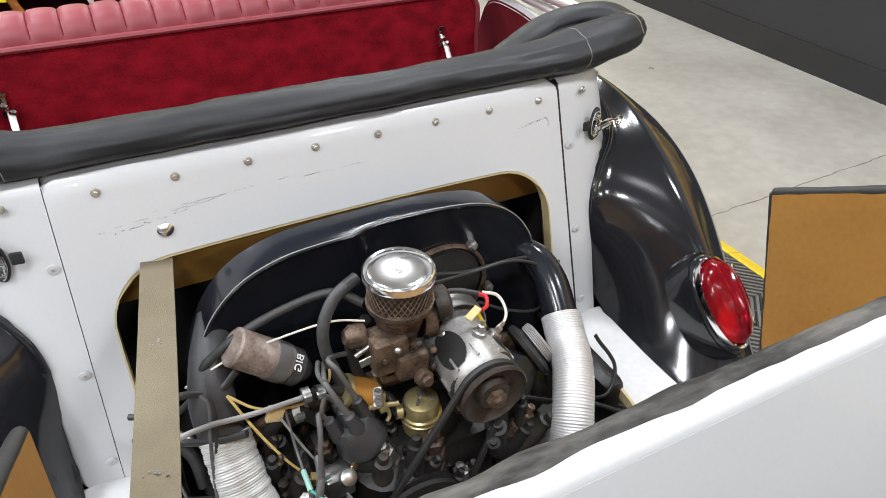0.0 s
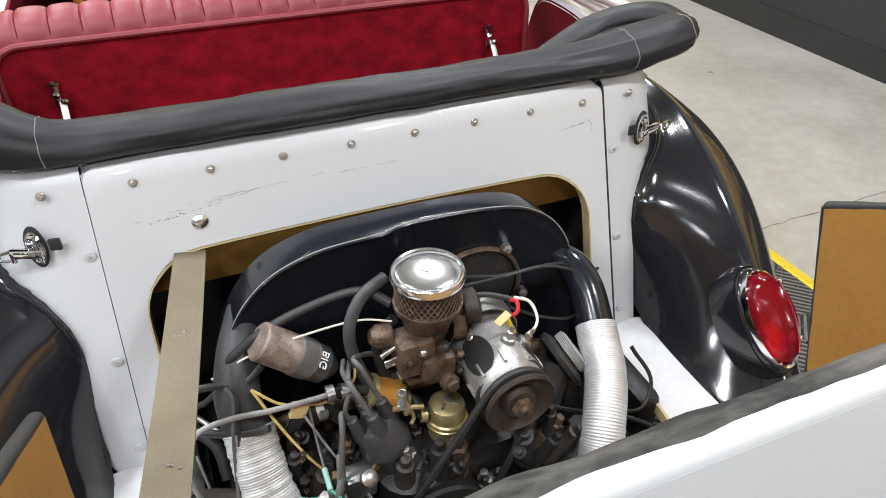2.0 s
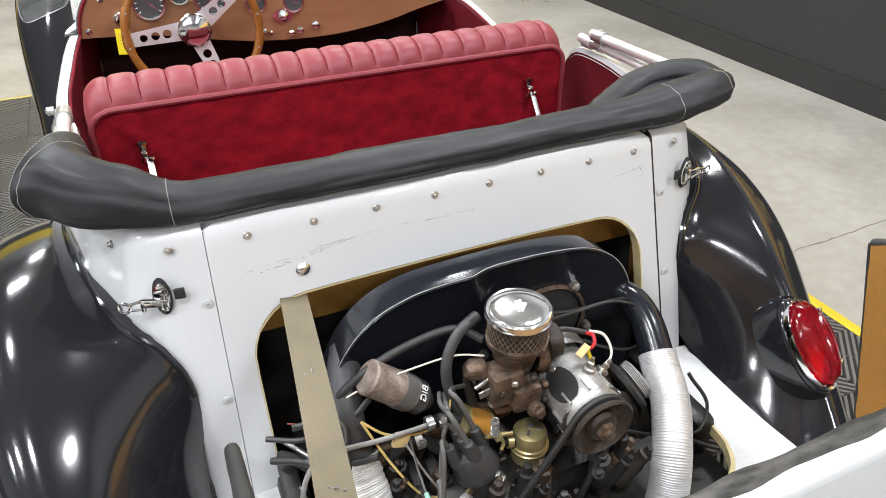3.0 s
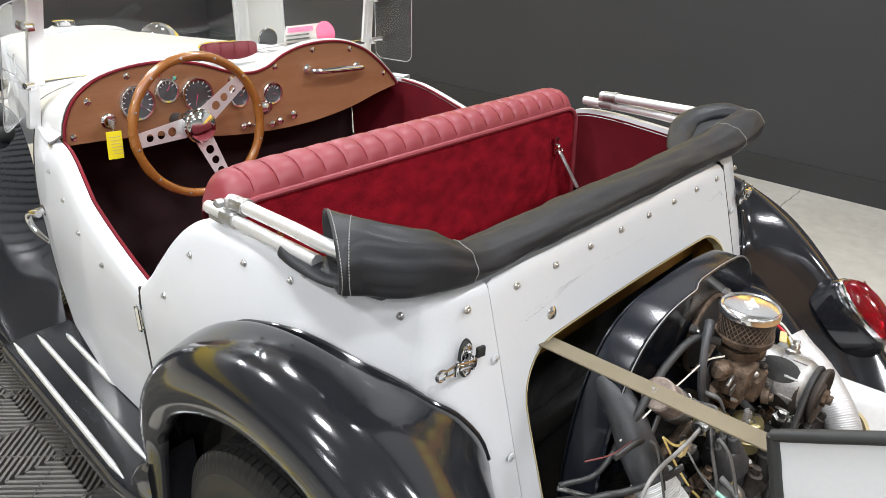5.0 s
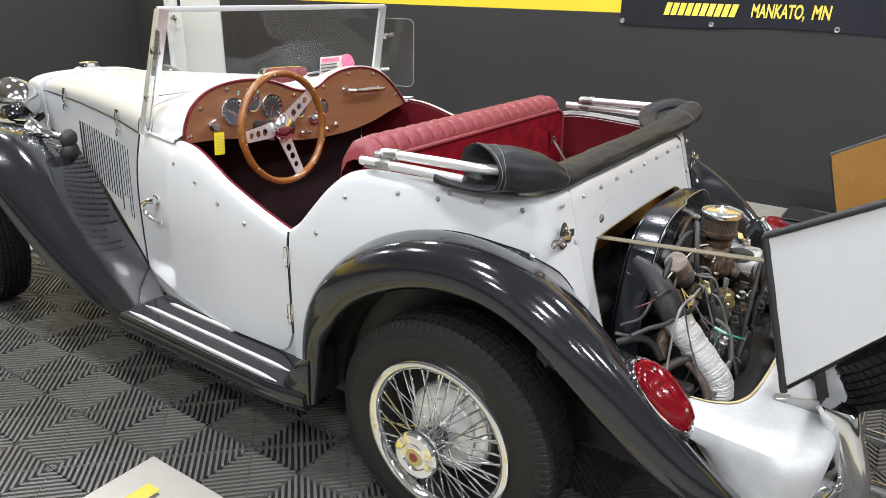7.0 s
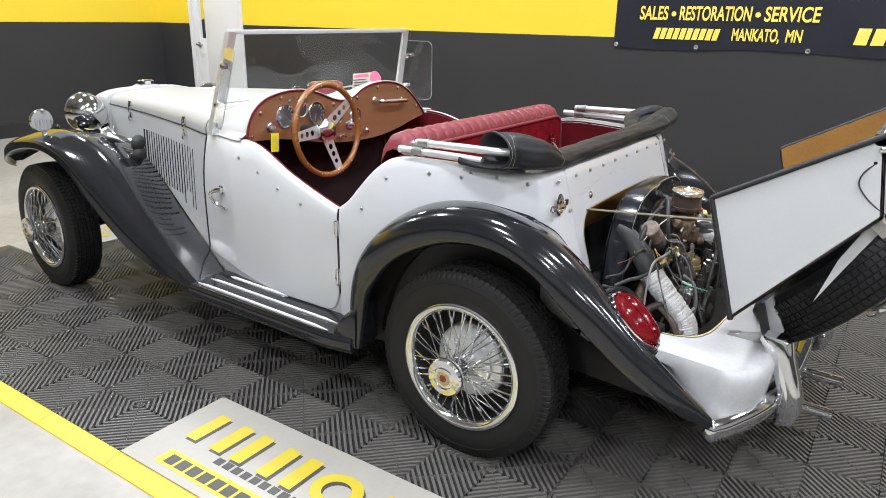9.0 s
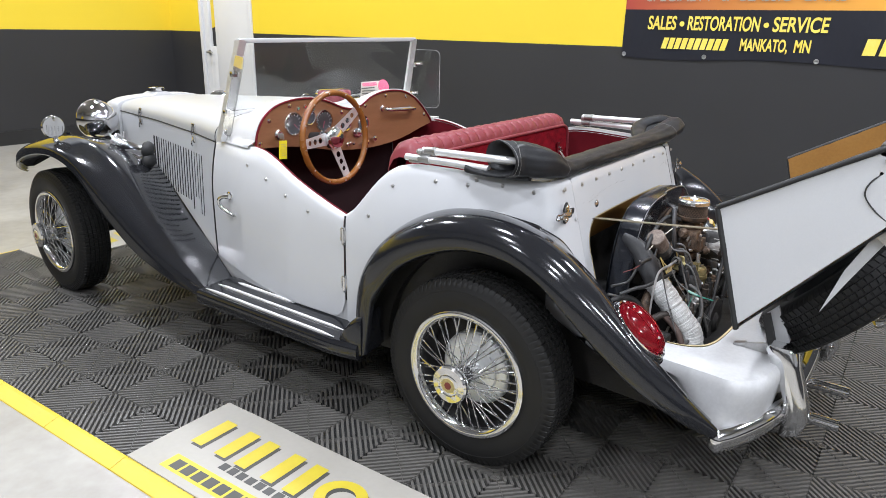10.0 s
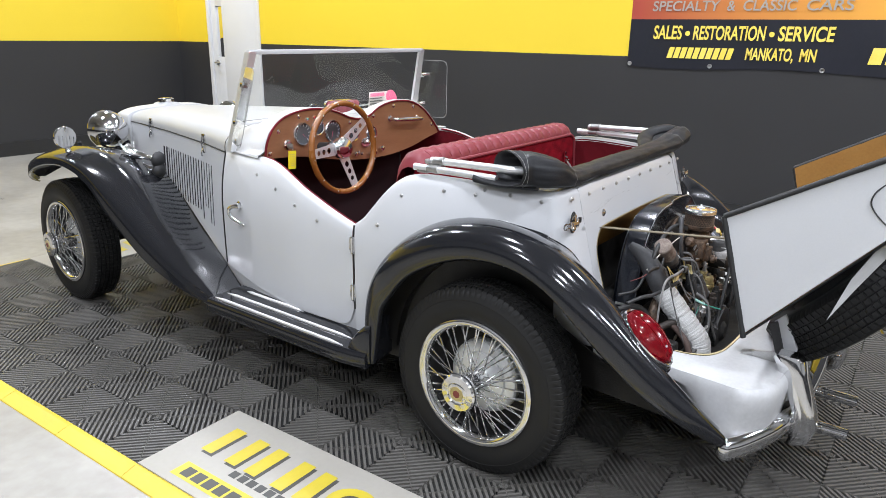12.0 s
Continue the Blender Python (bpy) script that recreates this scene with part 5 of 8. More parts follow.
inner = []
for k in (0, 0, 3, 7, 12, 16):
    ctr = Vector(path[k][:3])
    inner.append([ctr + (p - ctr) * (0.985 if not inner else 0.93) + Vector((0, 0.002 if not inner else 0, 0)) for p in rings[k]])
end = [[Vector(RB[-1]) + (p - Vector(RB[-1])) * f + Vector((o, 0.002, 0)) for p in rings[-1]] for f, o in ((0.86, 0.009), (0.6, 0.015), (0.05, 0.018))]
loft(bm, list(reversed(inner)) + rings + end, True, False)
roll = part("hood_roll", bm, VINYL, car, "rolled black vinyl hood tied along the rear deck", sharp=80)
for k, each in ((1, 2), (7, 2), (38, 2), (103, 2), (124, 2)):
    ctr = Vector(path[k][:3])
    for j in range(0, 40):
        for h in range(each):
            bm = bmesh.new()
            p, q = rings[k][j], rings[k][(j + 1) % 40]
            p, q = p.lerp(q, h / each), p.lerp(q, (h + 0.72) / each)
            tube(bm, [ctr + (p - ctr) * 1.008, ctr + (q - ctr) * 1.008], 0.0007, 4)
            part("stitch", bm, PALEWIRE, roll, "", smooth=False)


def drape(stations, seed=3):
    """A soft folded tube of vinyl: stations x, y, z, half-width, half-height."""
    bm = bmesh.new()
    st = spline(stations, 8)
    out = []
    for k, (x, y, z, w, h) in enumerate(st):
        a, b = Vector(st[max(k - 1, 0)][:3]), Vector(st[min(k + 1, len(st) - 1)][:3])
        d = (b - a).normalized()
        sd_ = Vector((d.y, -d.x, 0)).normalized()
        out.append([Vector((x, y, z)) + sd_ * w * math.cos(t) * (1 + 0.08 * noise.noise(Vector((x * 16 + y * 16, t, seed)))) + Vector((0, 0, 1)) * h * math.sin(t) * (1 + 0.16 * noise.noise(Vector((x * 20 + y * 20, t * 1.4, seed + 2)))) for t in lin(0, 2 * math.pi * 21 / 22, 22)])
    loft(bm, out, True, True)
    return bm


part("hood_flap", drape([(0.600, -0.070, 0.946, 0.028, 0.027), (0.586, -0.022, 0.954, 0.034, 0.024), (0.548, 0.018, 0.950, 0.036, 0.018), (0.490, 0.030, 0.936, 0.032, 0.016), (0.430, 0.012, 0.922, 0.030, 0.016), (0.360, -0.020, 0.910, 0.026, 0.017), (0.31, -0.045, 0.903, 0.016, 0.014)]), VINYL, car, "folded black vinyl flap round the hood bows", sharp=80)
part("hood_flap", drape([(0.592, -0.075, 0.934, 0.030, 0.026), (0.570, -0.035, 0.932, 0.040, 0.020), (0.53, -0.015, 0.926, 0.045, 0.018), (0.45, -0.02, 0.914, 0.042, 0.014), (0.36, -0.045, 0.902, 0.025, 0.010)], seed=8), VINYL, car, "black vinyl lying in the hood's fold", sharp=80)
part("hood_flap", drape([(-0.560, -0.04, 0.908, 0.050, 0.020), (-0.590, 0.04, 0.900, 0.040, 0.010), (-0.606, 0.11, 0.902, 0.026, 0.011), (-0.612, 0.155, 0.908, 0.016, 0.014)], seed=5), VINYL, car, "black vinyl tongue under the hood bow", sharp=80)
for s, xu, xl in ((-1, -0.600, -0.612), (1, 0.578, 0.588)):
    bm = bmesh.new()
    tube(bm, [(xu, 0.33, 0.939), (xu, 0.15, 0.943), (xu, 0.04, 0.945), (xu - s * 0.03, -0.02, 0.944)], 0.0120, 14, smooth=4)
    part("hood_bow", bm, BRUSHED, car, "polished folded hood bow tube")
    bm = bmesh.new()
    tube(bm, [(xl, 0.39, 0.914), (xl, 0.20, 0.915), (xl - s * 0.006, 0.08, 0.913)], 0.0115, 14, smooth=4)
    part("hood_bow", bm, BRUSHED, car, "polished folded hood bow tube")
    bm = bmesh.new()
    tube(bm, [(xu, 0.285, 0.940), (xu, 0.318, 0.939)], 0.0138, 14)
    tube(bm, [(xu, 0.278, 0.940), (xu, 0.288, 0.940)], 0.0155, 14)
    tube(bm, [(xl, 0.30, 0.915), (xl, 0.335, 0.914)], 0.0135, 14)
    tube(bm, [(xl, 0.293, 0.915), (xl, 0.303, 0.915)], 0.0150, 14)
    box(bm, ((xu + xl) / 2, 0.325, 0.927), (0.009, 0.030, 0.034), bevel=0.004)
    box(bm, (xl, 0.352, 0.904), (0.022, 0.045, 0.010), bevel=0.004)
    lathe(bm, [(0, 0.008), (0.012, 0.008), (0.016, 0.003)], (xl + s * 0.004, 0.330, 0.940), (s, 0, 0), 12)
    part("bow_socket", bm, STEEL, car, "chrome hood bow socket")

# ---- opened engine lid, a box hinged at the apron ----
LX = 0.470
LA, LB, LD, LC = (-0.552, 0.873), (-0.646, 0.544), (-0.945, 0.885), (-0.915, 1.078)
lid = group_at("engine_lid", "", "")
for k in ("label", "category"):
    if k in lid:
        del lid[k]
lid.parent = car
lid.location.x = 0.011
lid["label"] = "opened pale grey box-shaped engine lid"


def lid_wall(name, pts, inward, label=""):
    """A wall of two skins: paint outside, bare brown fibreglass inside."""
    inward = Vector(inward)
    bm = bmesh.new()
    slab(bm, pts, inward * 0.004)
    part(name, bm, PAINT, lid, label, smooth=False)
    bm = bmesh.new()
    slab(bm, [Vector(p) + inward * 0.0042 for p in pts], inward * 0.004)
    part(name + "_lining", bm, FIBRE, lid, "raw brown fibreglass lining", smooth=False)


for s in (-1, 1):
    lid_wall("side_wall", [(s * LX, *p) for p in (LA, LB, LD, LC)], (-s, 0, 0), "flat pale grey side of the lid")
nBD = Vector((0, LD[1] - LB[1], -(LD[0] - LB[0]))).normalized()
lid_wall("back_wall", [(-LX, *LB), (LX, *LB), (LX, *LD), (-LX, *LD)], nBD, "")
nCD = Vector((0, LC[1] - LD[1], -(LC[0] - LD[0]))).normalized()
EDGE = (Vector((0, *LD)) - Vector((0, *LC))).normalized()
LE = Vector((0, *LC)) + EDGE * 0.012
lid_wall("top_wall", [(-LX, *LD), (LX, *LD), (LX, LE.y, LE.z), (-LX, LE.y, LE.z)], nCD, "")
bm = bmesh.new()
tube(bm, [LE + nCD * 0.0122 + Vector((x, 0, 0)) for x in lin(-LX, LX, 9)], 0.0122, 20)
part("rolled_edge", bm, PAINT, lid, "rounded pale grey edge of the lid")


def seal(pts, n_w=0.015, mt=RUBBER, worn=0.12):
    bm = bmesh.new()
    rings = []
    pts = [Vector(p) for p in pts]
    d = (pts[1] - pts[0]).normalized()
    a, b, _ = frame_of(d)
    for k in range(91):
        p = pts[0].lerp(pts[1], k / 90)
        wob = 1 + worn * noise.noise(p * 30)
        rings.append([p + a * n_w / 2 * wob * math.cos(t) * 1.1 + b * n_w / 2 * wob * math.sin(t) for t in lin(0, 2 * math.pi * 9 / 10, 10)])
    loft(bm, rings, True, True)
    part("seal", bm, mt, lid, "worn black rubber seal on the lid's rim")


for s in (-1, 1):
    seal([(s * LX, *LA), (s * LX, *LB)])
    seal([(s * LX, *LA), (s * LX, *LC)])
sl = Vector((0, *LC)) + nCD * 0.017 + EDGE * 0.003
seal([sl - Vector((LX, 0, 0)), sl + Vector((LX, 0, 0))], 0.0145, WEATHER, 0.32)
dl = Vector((0, LA[0] - LC[0], LA[1] - LC[1])).normalized()
bm = bmesh.new()
nl = Vector((0, -dl.z, dl.y))
rings = []
for x in lin(-LX, LX, 41):
    e = Vector((x, *LC)) + dl * 0.018 + nl * 0.007
    r = 0.014 + 0.0016 * noise.noise(Vector((x * 9, 3.0, 1.0)))
    rings.append([e + dl * r * math.sin(q) - nl * (r * (1 - math.cos(q)) + 0.002) for q in lin(-1.3, 2.0, 12)])
loft(bm, rings)
part("lid_flange", bm, LIPGREY, lid, "grubby pale rolled flange inside the seal")
for s in (-1, 1):
    bm = bmesh.new()
    box(bm, (s * (LX - 0.008), -0.915, 1.035), (0.010, 0.035, 0.055), pose(0, 0, 0, 12, 0, 0), bevel=0.003)
    lathe(bm, [(0, 0.008), (0.010, 0.008), (0.013, 0.003)], (s * (LX - 0.004), -0.915, 1.045), (s, 0, 0), 12)
    lathe(bm, [(0, 0.015), (0.006, 0.014), (0.008, 0.004)], (s * (LX - 0.008), -0.905, 1.012), (s, 0, 0), 16)
    part("bracket", bm, CHROME, lid, "small chrome bracket")
    bm = bmesh.new()
    tube(bm, [(s * (LX + d), y, z) for d, y, z in ((-0.002, -0.905, 1.01), (0.003, -0.885, 0.985), (0.003, -0.882, 0.955), (0.0, -0.91, 0.92), (-0.002, -0.945, 0.895))], 0.002, 6, smooth=4)
    part("lead", bm, WIRE, lid, "thin black lead")
    # pale pointed luggage iron
    bm = bmesh.new()
    slab(bm, [(s * 0.43, -0.831, 0.629), (s * 0.43, -0.884, 0.732), (s * 0.43, -0.940, 0.835), (s * 0.43, -0.916, 0.852), (s * 0.43, -0.868, 0.752)], (-s * 0.010, 0, 0))
    part("pointed_iron", bm, PAINT, lid, "pale pointed bracket blade", smooth=False)
    bm = bmesh.new()
    box(bm, (s * 0.43, -0.945, 0.855), (0.045, 0.045, 0.03), pose(0, 0, 0, 40, 0, 0), bevel=0.004)
    for dz in (0.0, 0.02):
        tube(bm, [(s * 0.43, -0.925 - dz, 0.872 + dz), (s * 0.43, -0.905 - dz, 0.895 + dz)], 0.004, 8)
    part("blade_mount", bm, STEEL, lid, "bolted steel mount")
for s in (-1, 1):
    # hinge standing on the apron: pale plate with a bolt, black arm, painted bracket on the lid
    hx = s * 0.290
    bm = bmesh.new()
    slab(bm, [(hx, -0.606, 0.412), (hx, -0.612, 0.424), (hx, -0.659, 0.439), (hx, -0.696, 0.449), (hx, -0.716, 0.448), (hx, -0.727, 0.438), (hx, -0.725, 0.424), (hx, -0.710, 0.414), (hx, -0.663, 0.409)], (-s * 0.006, 0, 0))
    box(bm, (hx - s * 0.012, -0.628, 0.424), (0.030, 0.034, 0.008), pose(0, 0, 0, -14, 0, 0), bevel=0.002)
    part("hinge_plate", bm, STEEL, lid, "grey metal hinge plate", smooth=False)
    bm = bmesh.new()
    lathe(bm, [(0, 0.010), (0.003, 0.0095), (0.004, 0.006), (0.008, 0.006), (0.009, 0.003), (0.009, 0.0)], (hx, -0.713, 0.433), (s, 0, 0), 14)
    part("hinge_bolt", bm, CHROME, lid, "chrome hinge bolt")
    bm = bmesh.new()
    slab(bm, [(hx - s * 0.008, -0.676, 0.53), (hx - s * 0.008, -0.696, 0.54), (hx - s * 0.008, -0.729, 0.440), (hx - s * 0.008, -0.724, 0.426), (hx - s * 0.008, -0.708, 0.428)], (-s * 0.010, 0, 0))
    part("hinge_arm", bm, RUBBER, lid, "black hinge arm", smooth=False)
    bm = bmesh.new()
    slab(bm, [(s * 0.262, -0.684, 0.53), (s * 0.262, -0.712, 0.56), (s * 0.262, -0.758, 0.462), (s * 0.262, -0.752, 0.425), (s * 0.262, -0.736, 0.42)], (-s * 0.012, 0, 0))
    part("hinge_bracket", bm, PAINT, lid, "pale painted hinge bracket", smooth=False)
# webbing strap that holds the lid
bm = bmesh.new()
p0, p1 = Vector((-0.306, -0.125, 0.737)), Vector((-0.412, -0.91, 0.839))
side = Vector((1, -0.12, -0.14)).normalized() * 0.0225
rings = []
for u in lin(0, 1, 30):
    c = p0.lerp(p1, u) + Vector((0.002, 0, -0.004)) * math.sin(math.pi * u)
    rings.append([c - side + Vector((0, 0, 0.0012)), c + side + Vector((0, 0, 0.0012)), c + side - Vector((0, 0, 0.0012)), c - side - Vector((0, 0, 0.0012))])
loft(bm, rings, True, True)
part("webbing_strap", bm, STRAP, car, "frayed khaki webbing strap holding the engine lid", smooth=False)
for u in (0.30, 0.58):
    bm = bmesh.new()
    c = p0.lerp(p1, u) + Vector((0.002, 0, 0.002)) * math.sin(math.pi * u)
    for k in range(6):
        random.seed(k + int(u * 100))
        o = Vector((random.uniform(-0.007, 0.007), random.uniform(-0.006, 0.006), -0.008))
        tube(bm, [c + o, c + o + Vector((random.uniform(-0.006, 0.006), random.uniform(-0.006, 0.006), 0.006))], 0.0011, 5)
    part("strap_stitching", bm, PALEWIRE, car, "tuft of loose stitching on the strap", smooth=False)

# ---- rear bumper, exhausts, tail lights ----
bumper = group_at("rear_bumper", "", "", (0, 0.050, 0.014))
for k in ("label", "category"):
    if k in bumper:
        del bumper[k]
bumper.parent = car
bm = bmesh.new()
half_p = [(-0.562, -0.692, 0.226), (-0.542, -0.712, 0.228), (-0.50, -0.742, 0.232), (-0.40, -0.790, 0.240), (-0.30, -0.818, 0.246), (-0.15, -0.83, 0.248), (0, -0.833, 0.248)]
full = half_p + [(-x, y, z) for x, y, z in reversed(half_p[:-1])]
pp = spline(full, 6)
rings = []
for k, p in enumerate(pp):
    a, b = Vector(pp[max(k - 1, 0)]), Vector(pp[min(k + 1, len(pp) - 1)])
    d = (b - a).normalized()
    o = Vector((d.y, -d.x, 0)).normalized()
    e = min(1, min(k, len(pp) - 1 - k) / 5 + 0.15)
    hgt = 0.036 * math.sqrt(e)
    rings.append([Vector(p) + o * q * e ** 0.5 + Vector((0, 0, h * hgt)) for q, h in ((-0.010, -0.8), (0.006, -1.0), (0.020, -0.75), (0.027, -0.2), (0.027, 0.25), (0.020, 0.75), (0.006, 1.0), (-0.010, 0.8))])
loft(bm, rings, True, True)
part("bar", bm, CHROME, bumper, "chrome bumper bar")
for s in (-1, 1):
    bm = bmesh.new()
    rings = []
    for z, y, w, dp in ((0.185, -0.845, 0.030, 0.016), (0.20, -0.860, 0.037, 0.028), (0.25, -0.868, 0.040, 0.034), (0.30, -0.858, 0.038, 0.033), (0.35, -0.838, 0.035, 0.036), (0.40, -0.815, 0.032, 0.040), (0.44, -0.80, 0.030, 0.042), (0.452, -0.795, 0.026, 0.036)):
        rings.append([(s * 0.305 + w * (abs(math.cos(t)) ** 0.45) * (1 if math.cos(t) > 0 else -1), y + dp * (abs(math.sin(t)) ** 0.6) * (1 if math.sin(t) > 0 else -1), z) for t in lin(0, 2 * math.pi * 17 / 18, 18)])
    loft(bm, rings, True, True)
    part("overrider", bm, CHROME, bumper, "scratched chrome overrider", sharp=50)
    bm = bmesh.new()
    box(bm, (s * 0.27, -0.74, 0.25), (0.035, 0.16, 0.06), bevel=0.006)
    part("bumper_iron", bm, SOOT, bumper, "black bumper iron")
    bm = bmesh.new()
    lathe(bm, [(0, 0.009), (0.004, 0.008), (0.006, 0.0)], (s * 0.47, -0.782, 0.226), (s * 0.50, -0.86, 0), 12)
    part("bumper_bolt", bm, STEEL, bumper)
for x, y0, z in ((-0.12, -0.635, 0.178), (0.09, -0.635, 0.198)):
    bm = bmesh.new()
    lathe(bm, [(0, 0.019), (0.27, 0.019), (0.283, 0.019), (0.283, 0.016), (0.16, 0.016)], (x, y0, z), (0, -1, -0.02), 20, False)
    part("exhaust_tip", bm, CHROME, car, "chrome exhaust tailpipe")
bm = bmesh.new()
slab(bm, [(0.02, -0.772, 0.40), (0.32, -0.772, 0.40), (0.32, -0.764, 0.25), (0.02, -0.764, 0.25)], (0, -0.006, 0))
part("plate_holder", bm, CHROME, car, "chrome framed plate holder", smooth=False)
bm = bmesh.new()
slab(bm, [(0.03, -0.779, 0.392), (0.31, -0.779, 0.392), (0.31, -0.772, 0.258), (0.03, -0.772, 0.258)], (0, -0.002, 0))
part("plate", bm, YELLOW, car, "plain yellow plate", smooth=False)

for s in (-1, 1):
    tl = group_at("tail_light", "", "")
    for k in ("label", "category"):
        if k in tl:
            del tl[k]
    tl.parent = car
    nrm = Vector((s * 0.12, -0.676, 0.737)).normalized()
    c = Vector((-0.646, -0.422, 0.538) if s < 0 else (0.606, -0.416, 0.526)) + nrm * 0.026
    up = Vector((0, 0.737, 0.676))
    up = (up - nrm * up.dot(nrm)).normalized()
    sd = up.cross(nrm).normalized()

    def oval(r, h, wedge=0.0):
        """A teardrop ring; wedge lets the flanks fall away from a ridge down the middle."""
        return [c + nrm * (h - wedge * abs(math.cos(t)) * r) + (sd * math.cos(t) * 0.045 * r + up * math.sin(t) * 0.082 * r * (1 - 0.08 * math.sin(t))) for t in lin(0, 2 * math.pi * 35 / 36, 36)]
    bm = bmesh.new()
    loft(bm, [oval(1.20, -0.075), oval(1.28, -0.040), oval(1.275, -0.020), oval(1.25, -0.011), oval(1.21, -0.013), oval(1.195, -0.006), oval(1.14, -0.002), oval(1.0, -0.002)], True)
    part("plinth", bm, BLACK, tl, "black moulded tail light plinth")
    bm = bmesh.new()
    loft(bm, [oval(1.12, -0.006), oval(1.135, 0.004), oval(1.10, 0.010), oval(1.04, 0.008), oval(1.0, 0.0)], True)
    part("bezel", bm, CHROME, tl, "thin chrome tail light surround")
    bm = bmesh.new()
    loft(bm, [oval(1.0, 0.002), oval(0.99, 0.014), oval(0.95, 0.020), oval(0.84, 0.036, 0.012), oval(0.62, 0.046, 0.020), oval(0.60, 0.0465, 0.018), oval(0.30, 0.050, 0.014), oval(0.02, 0.051)], True, True)
    part("lens", bm, REDLENS, tl, "faceted red tail light lens", sharp=24)
    for w, n in ((0.0, 17), (-0.42, 13), (0.42, 13)):
        bm = bmesh.new()
        q = [c + up * 0.080 * h + sd * 0.045 * w * math.sqrt(1 - h * h) + nrm * (0.004 + 0.047 * math.sqrt(max(0.0, 1 - h * h)) * (1 - 0.40 * abs(w))) for h in lin(-0.93, 0.93, n)]
        tube(bm, q, 0.0012, 6)
        part("lens_rib", bm, REDLENS, tl)
    bm = bmesh.new()
    for k in range(26):
        t = 2 * math.pi * k / 26
        lathe(bm, [(0.0, 0.0016), (0.0012, 0.0014), (0.0018, 0.0)], c + nrm * 0.009 + sd * math.cos(t) * 0.0471 + up * math.sin(t) * 0.0857 * (1 - 0.08 * math.sin(t)), nrm, 6)
    part("bezel_beading", bm, CHROME, tl, "beaded chrome rim")
    bm = bmesh.new()
    loft(bm, [oval(0.93, 0.002), oval(0.5, 0.0), oval(0.02, -0.001)], True, True)
    part("reflector", bm, STEEL, tl, "silver reflector behind the lens")
    for t in (-0.62, 0.62):
        bm = bmesh.new()
        lathe(bm, [(0.0, 0.0045), (0.003, 0.0042), (0.004, 0.0)], c + up * 0.082 * t + sd * s * 0.012 + nrm * 0.040, nrm, 10)
        part("lens_screw", bm, CHROME, tl, "small chrome lens screw")

# ---- the air-cooled engine ----
engine = group_at("engine", "", "")
for k in ("label", "category"):
    if k in engine:
        del engine[k]
engine.parent = car


SOFT = {"wire", "cable", "hose", "ignition_lead", "fuel_line", "pump_hose", "connector", "wire_sleeve"}
FIXED = {"fan_shroud", "shroud_back", "shroud_seam", "heater_duct", "heater_pipe", "engine_tin", "crankcase", "cylinder", "valve_cover", "pipe", "rod"}


def settled(p):
    """How far a fitting at p sits in from its first place, towards the shroud."""
    d = max(0.0, -0.33 - p.y)
    return Vector((-0.009, 0.27 * d, -min(0.024, 0.24 * d)))


def epart(name, make, mt, label="", **kw):
    bm = bmesh.new()
    make(bm)
    if name in SOFT:
        for v in bm.verts:
            v.co += settled(v.co)
    elif name not in FIXED:
        mid = sum((v.co for v in bm.verts), Vector()) / len(bm.verts)
        bmesh.ops.translate(bm, vec=settled(mid), verts=bm.verts[:])
    return part(name, bm, mt, engine, label, **kw)


# fan shroud
SH = [(-0.325, 0.42), (-0.318, 0.52), (-0.303, 0.61), (-0.280, 0.678), (-0.252, 0.724), (-0.215, 0.758), (-0.170, 0.778), (-0.115, 0.788), (0.0, 0.791), (0.09, 0.789), (0.17, 0.778), (0.222, 0.753), (0.262, 0.712), (0.290, 0.65), (0.312, 0.54), (0.318, 0.42)]
SHC = spline(SH, 5)


def y_near(x):
    e = max(0.0, min(1.0, (x + 0.045) / 0.03))
    return -0.280 + 0.012 * e


def make_shroud(bm):
    far = [(x * 0.985, -0.212, z - 0.010) for x, z in SHC]
    far2 = [(x, -0.218, z - 0.001) for x, z in SHC]
    mid = [(x * 1.0, (-0.218 + y_near(x)) / 2, z + 0.0015) for x, z in SHC]
    near = [(x, y_near(x) + 0.004, z) for x, z in SHC]
    bead = [(x * 1.006, y_near(x), z + 0.004) for x, z in SHC]
    bead2 = [(x * 1.0, y_near(x) - 0.004, z) for x, z in SHC]
    face = [(x * 0.985, y_near(x) + 0.002, z - 0.010) for x, z in SHC]
    face2 = [(x * 0.55, -0.252 + 0.012 * (x > -0.03), 0.42 + (z - 0.42) * 0.55) for x, z in SHC]
    face3 = [(x * 0.05, -0.245, 0.42 + (z - 0.42) * 0.02) for x, z in SHC]
    loft(bm, [far, far2, mid, near, bead, bead2, face, face2, face3])


epart("fan_shroud", make_shroud, TIN, "glossy black arched fan shroud with chipped edges", sharp=35)
epart("shroud_back", lambda bm: slab(bm, [(x * 0.98, -0.209, z - 0.012) for x, z in SHC], (0, 0.003, 0)), TIN, "", smooth=False)
epart("shroud_seam", lambda bm: tube(bm, [(x * 1.004, y_near(x) - 0.002, z + 0.003) for x, z in SHC[12:64]], 0.0009, 6), PALEWIRE, "worn pale edge of the shroud")
epart("fan_ring", lambda bm: lathe(bm, [(0, 0.086), (0.006, 0.089), (0.010, 0.088), (0.012, 0.084), (0.008, 0.081)], (0.122, -0.250, 0.618), (0, -1, 0), 40, False), RUSTY, "rusty ring round the fan hub")
epart("fan_plate", lambda bm: lathe(bm, [(0.004, 0.078), (0.007, 0.0)], (0.122, -0.250, 0.618), (0, -1, 0), 32), SOOT)
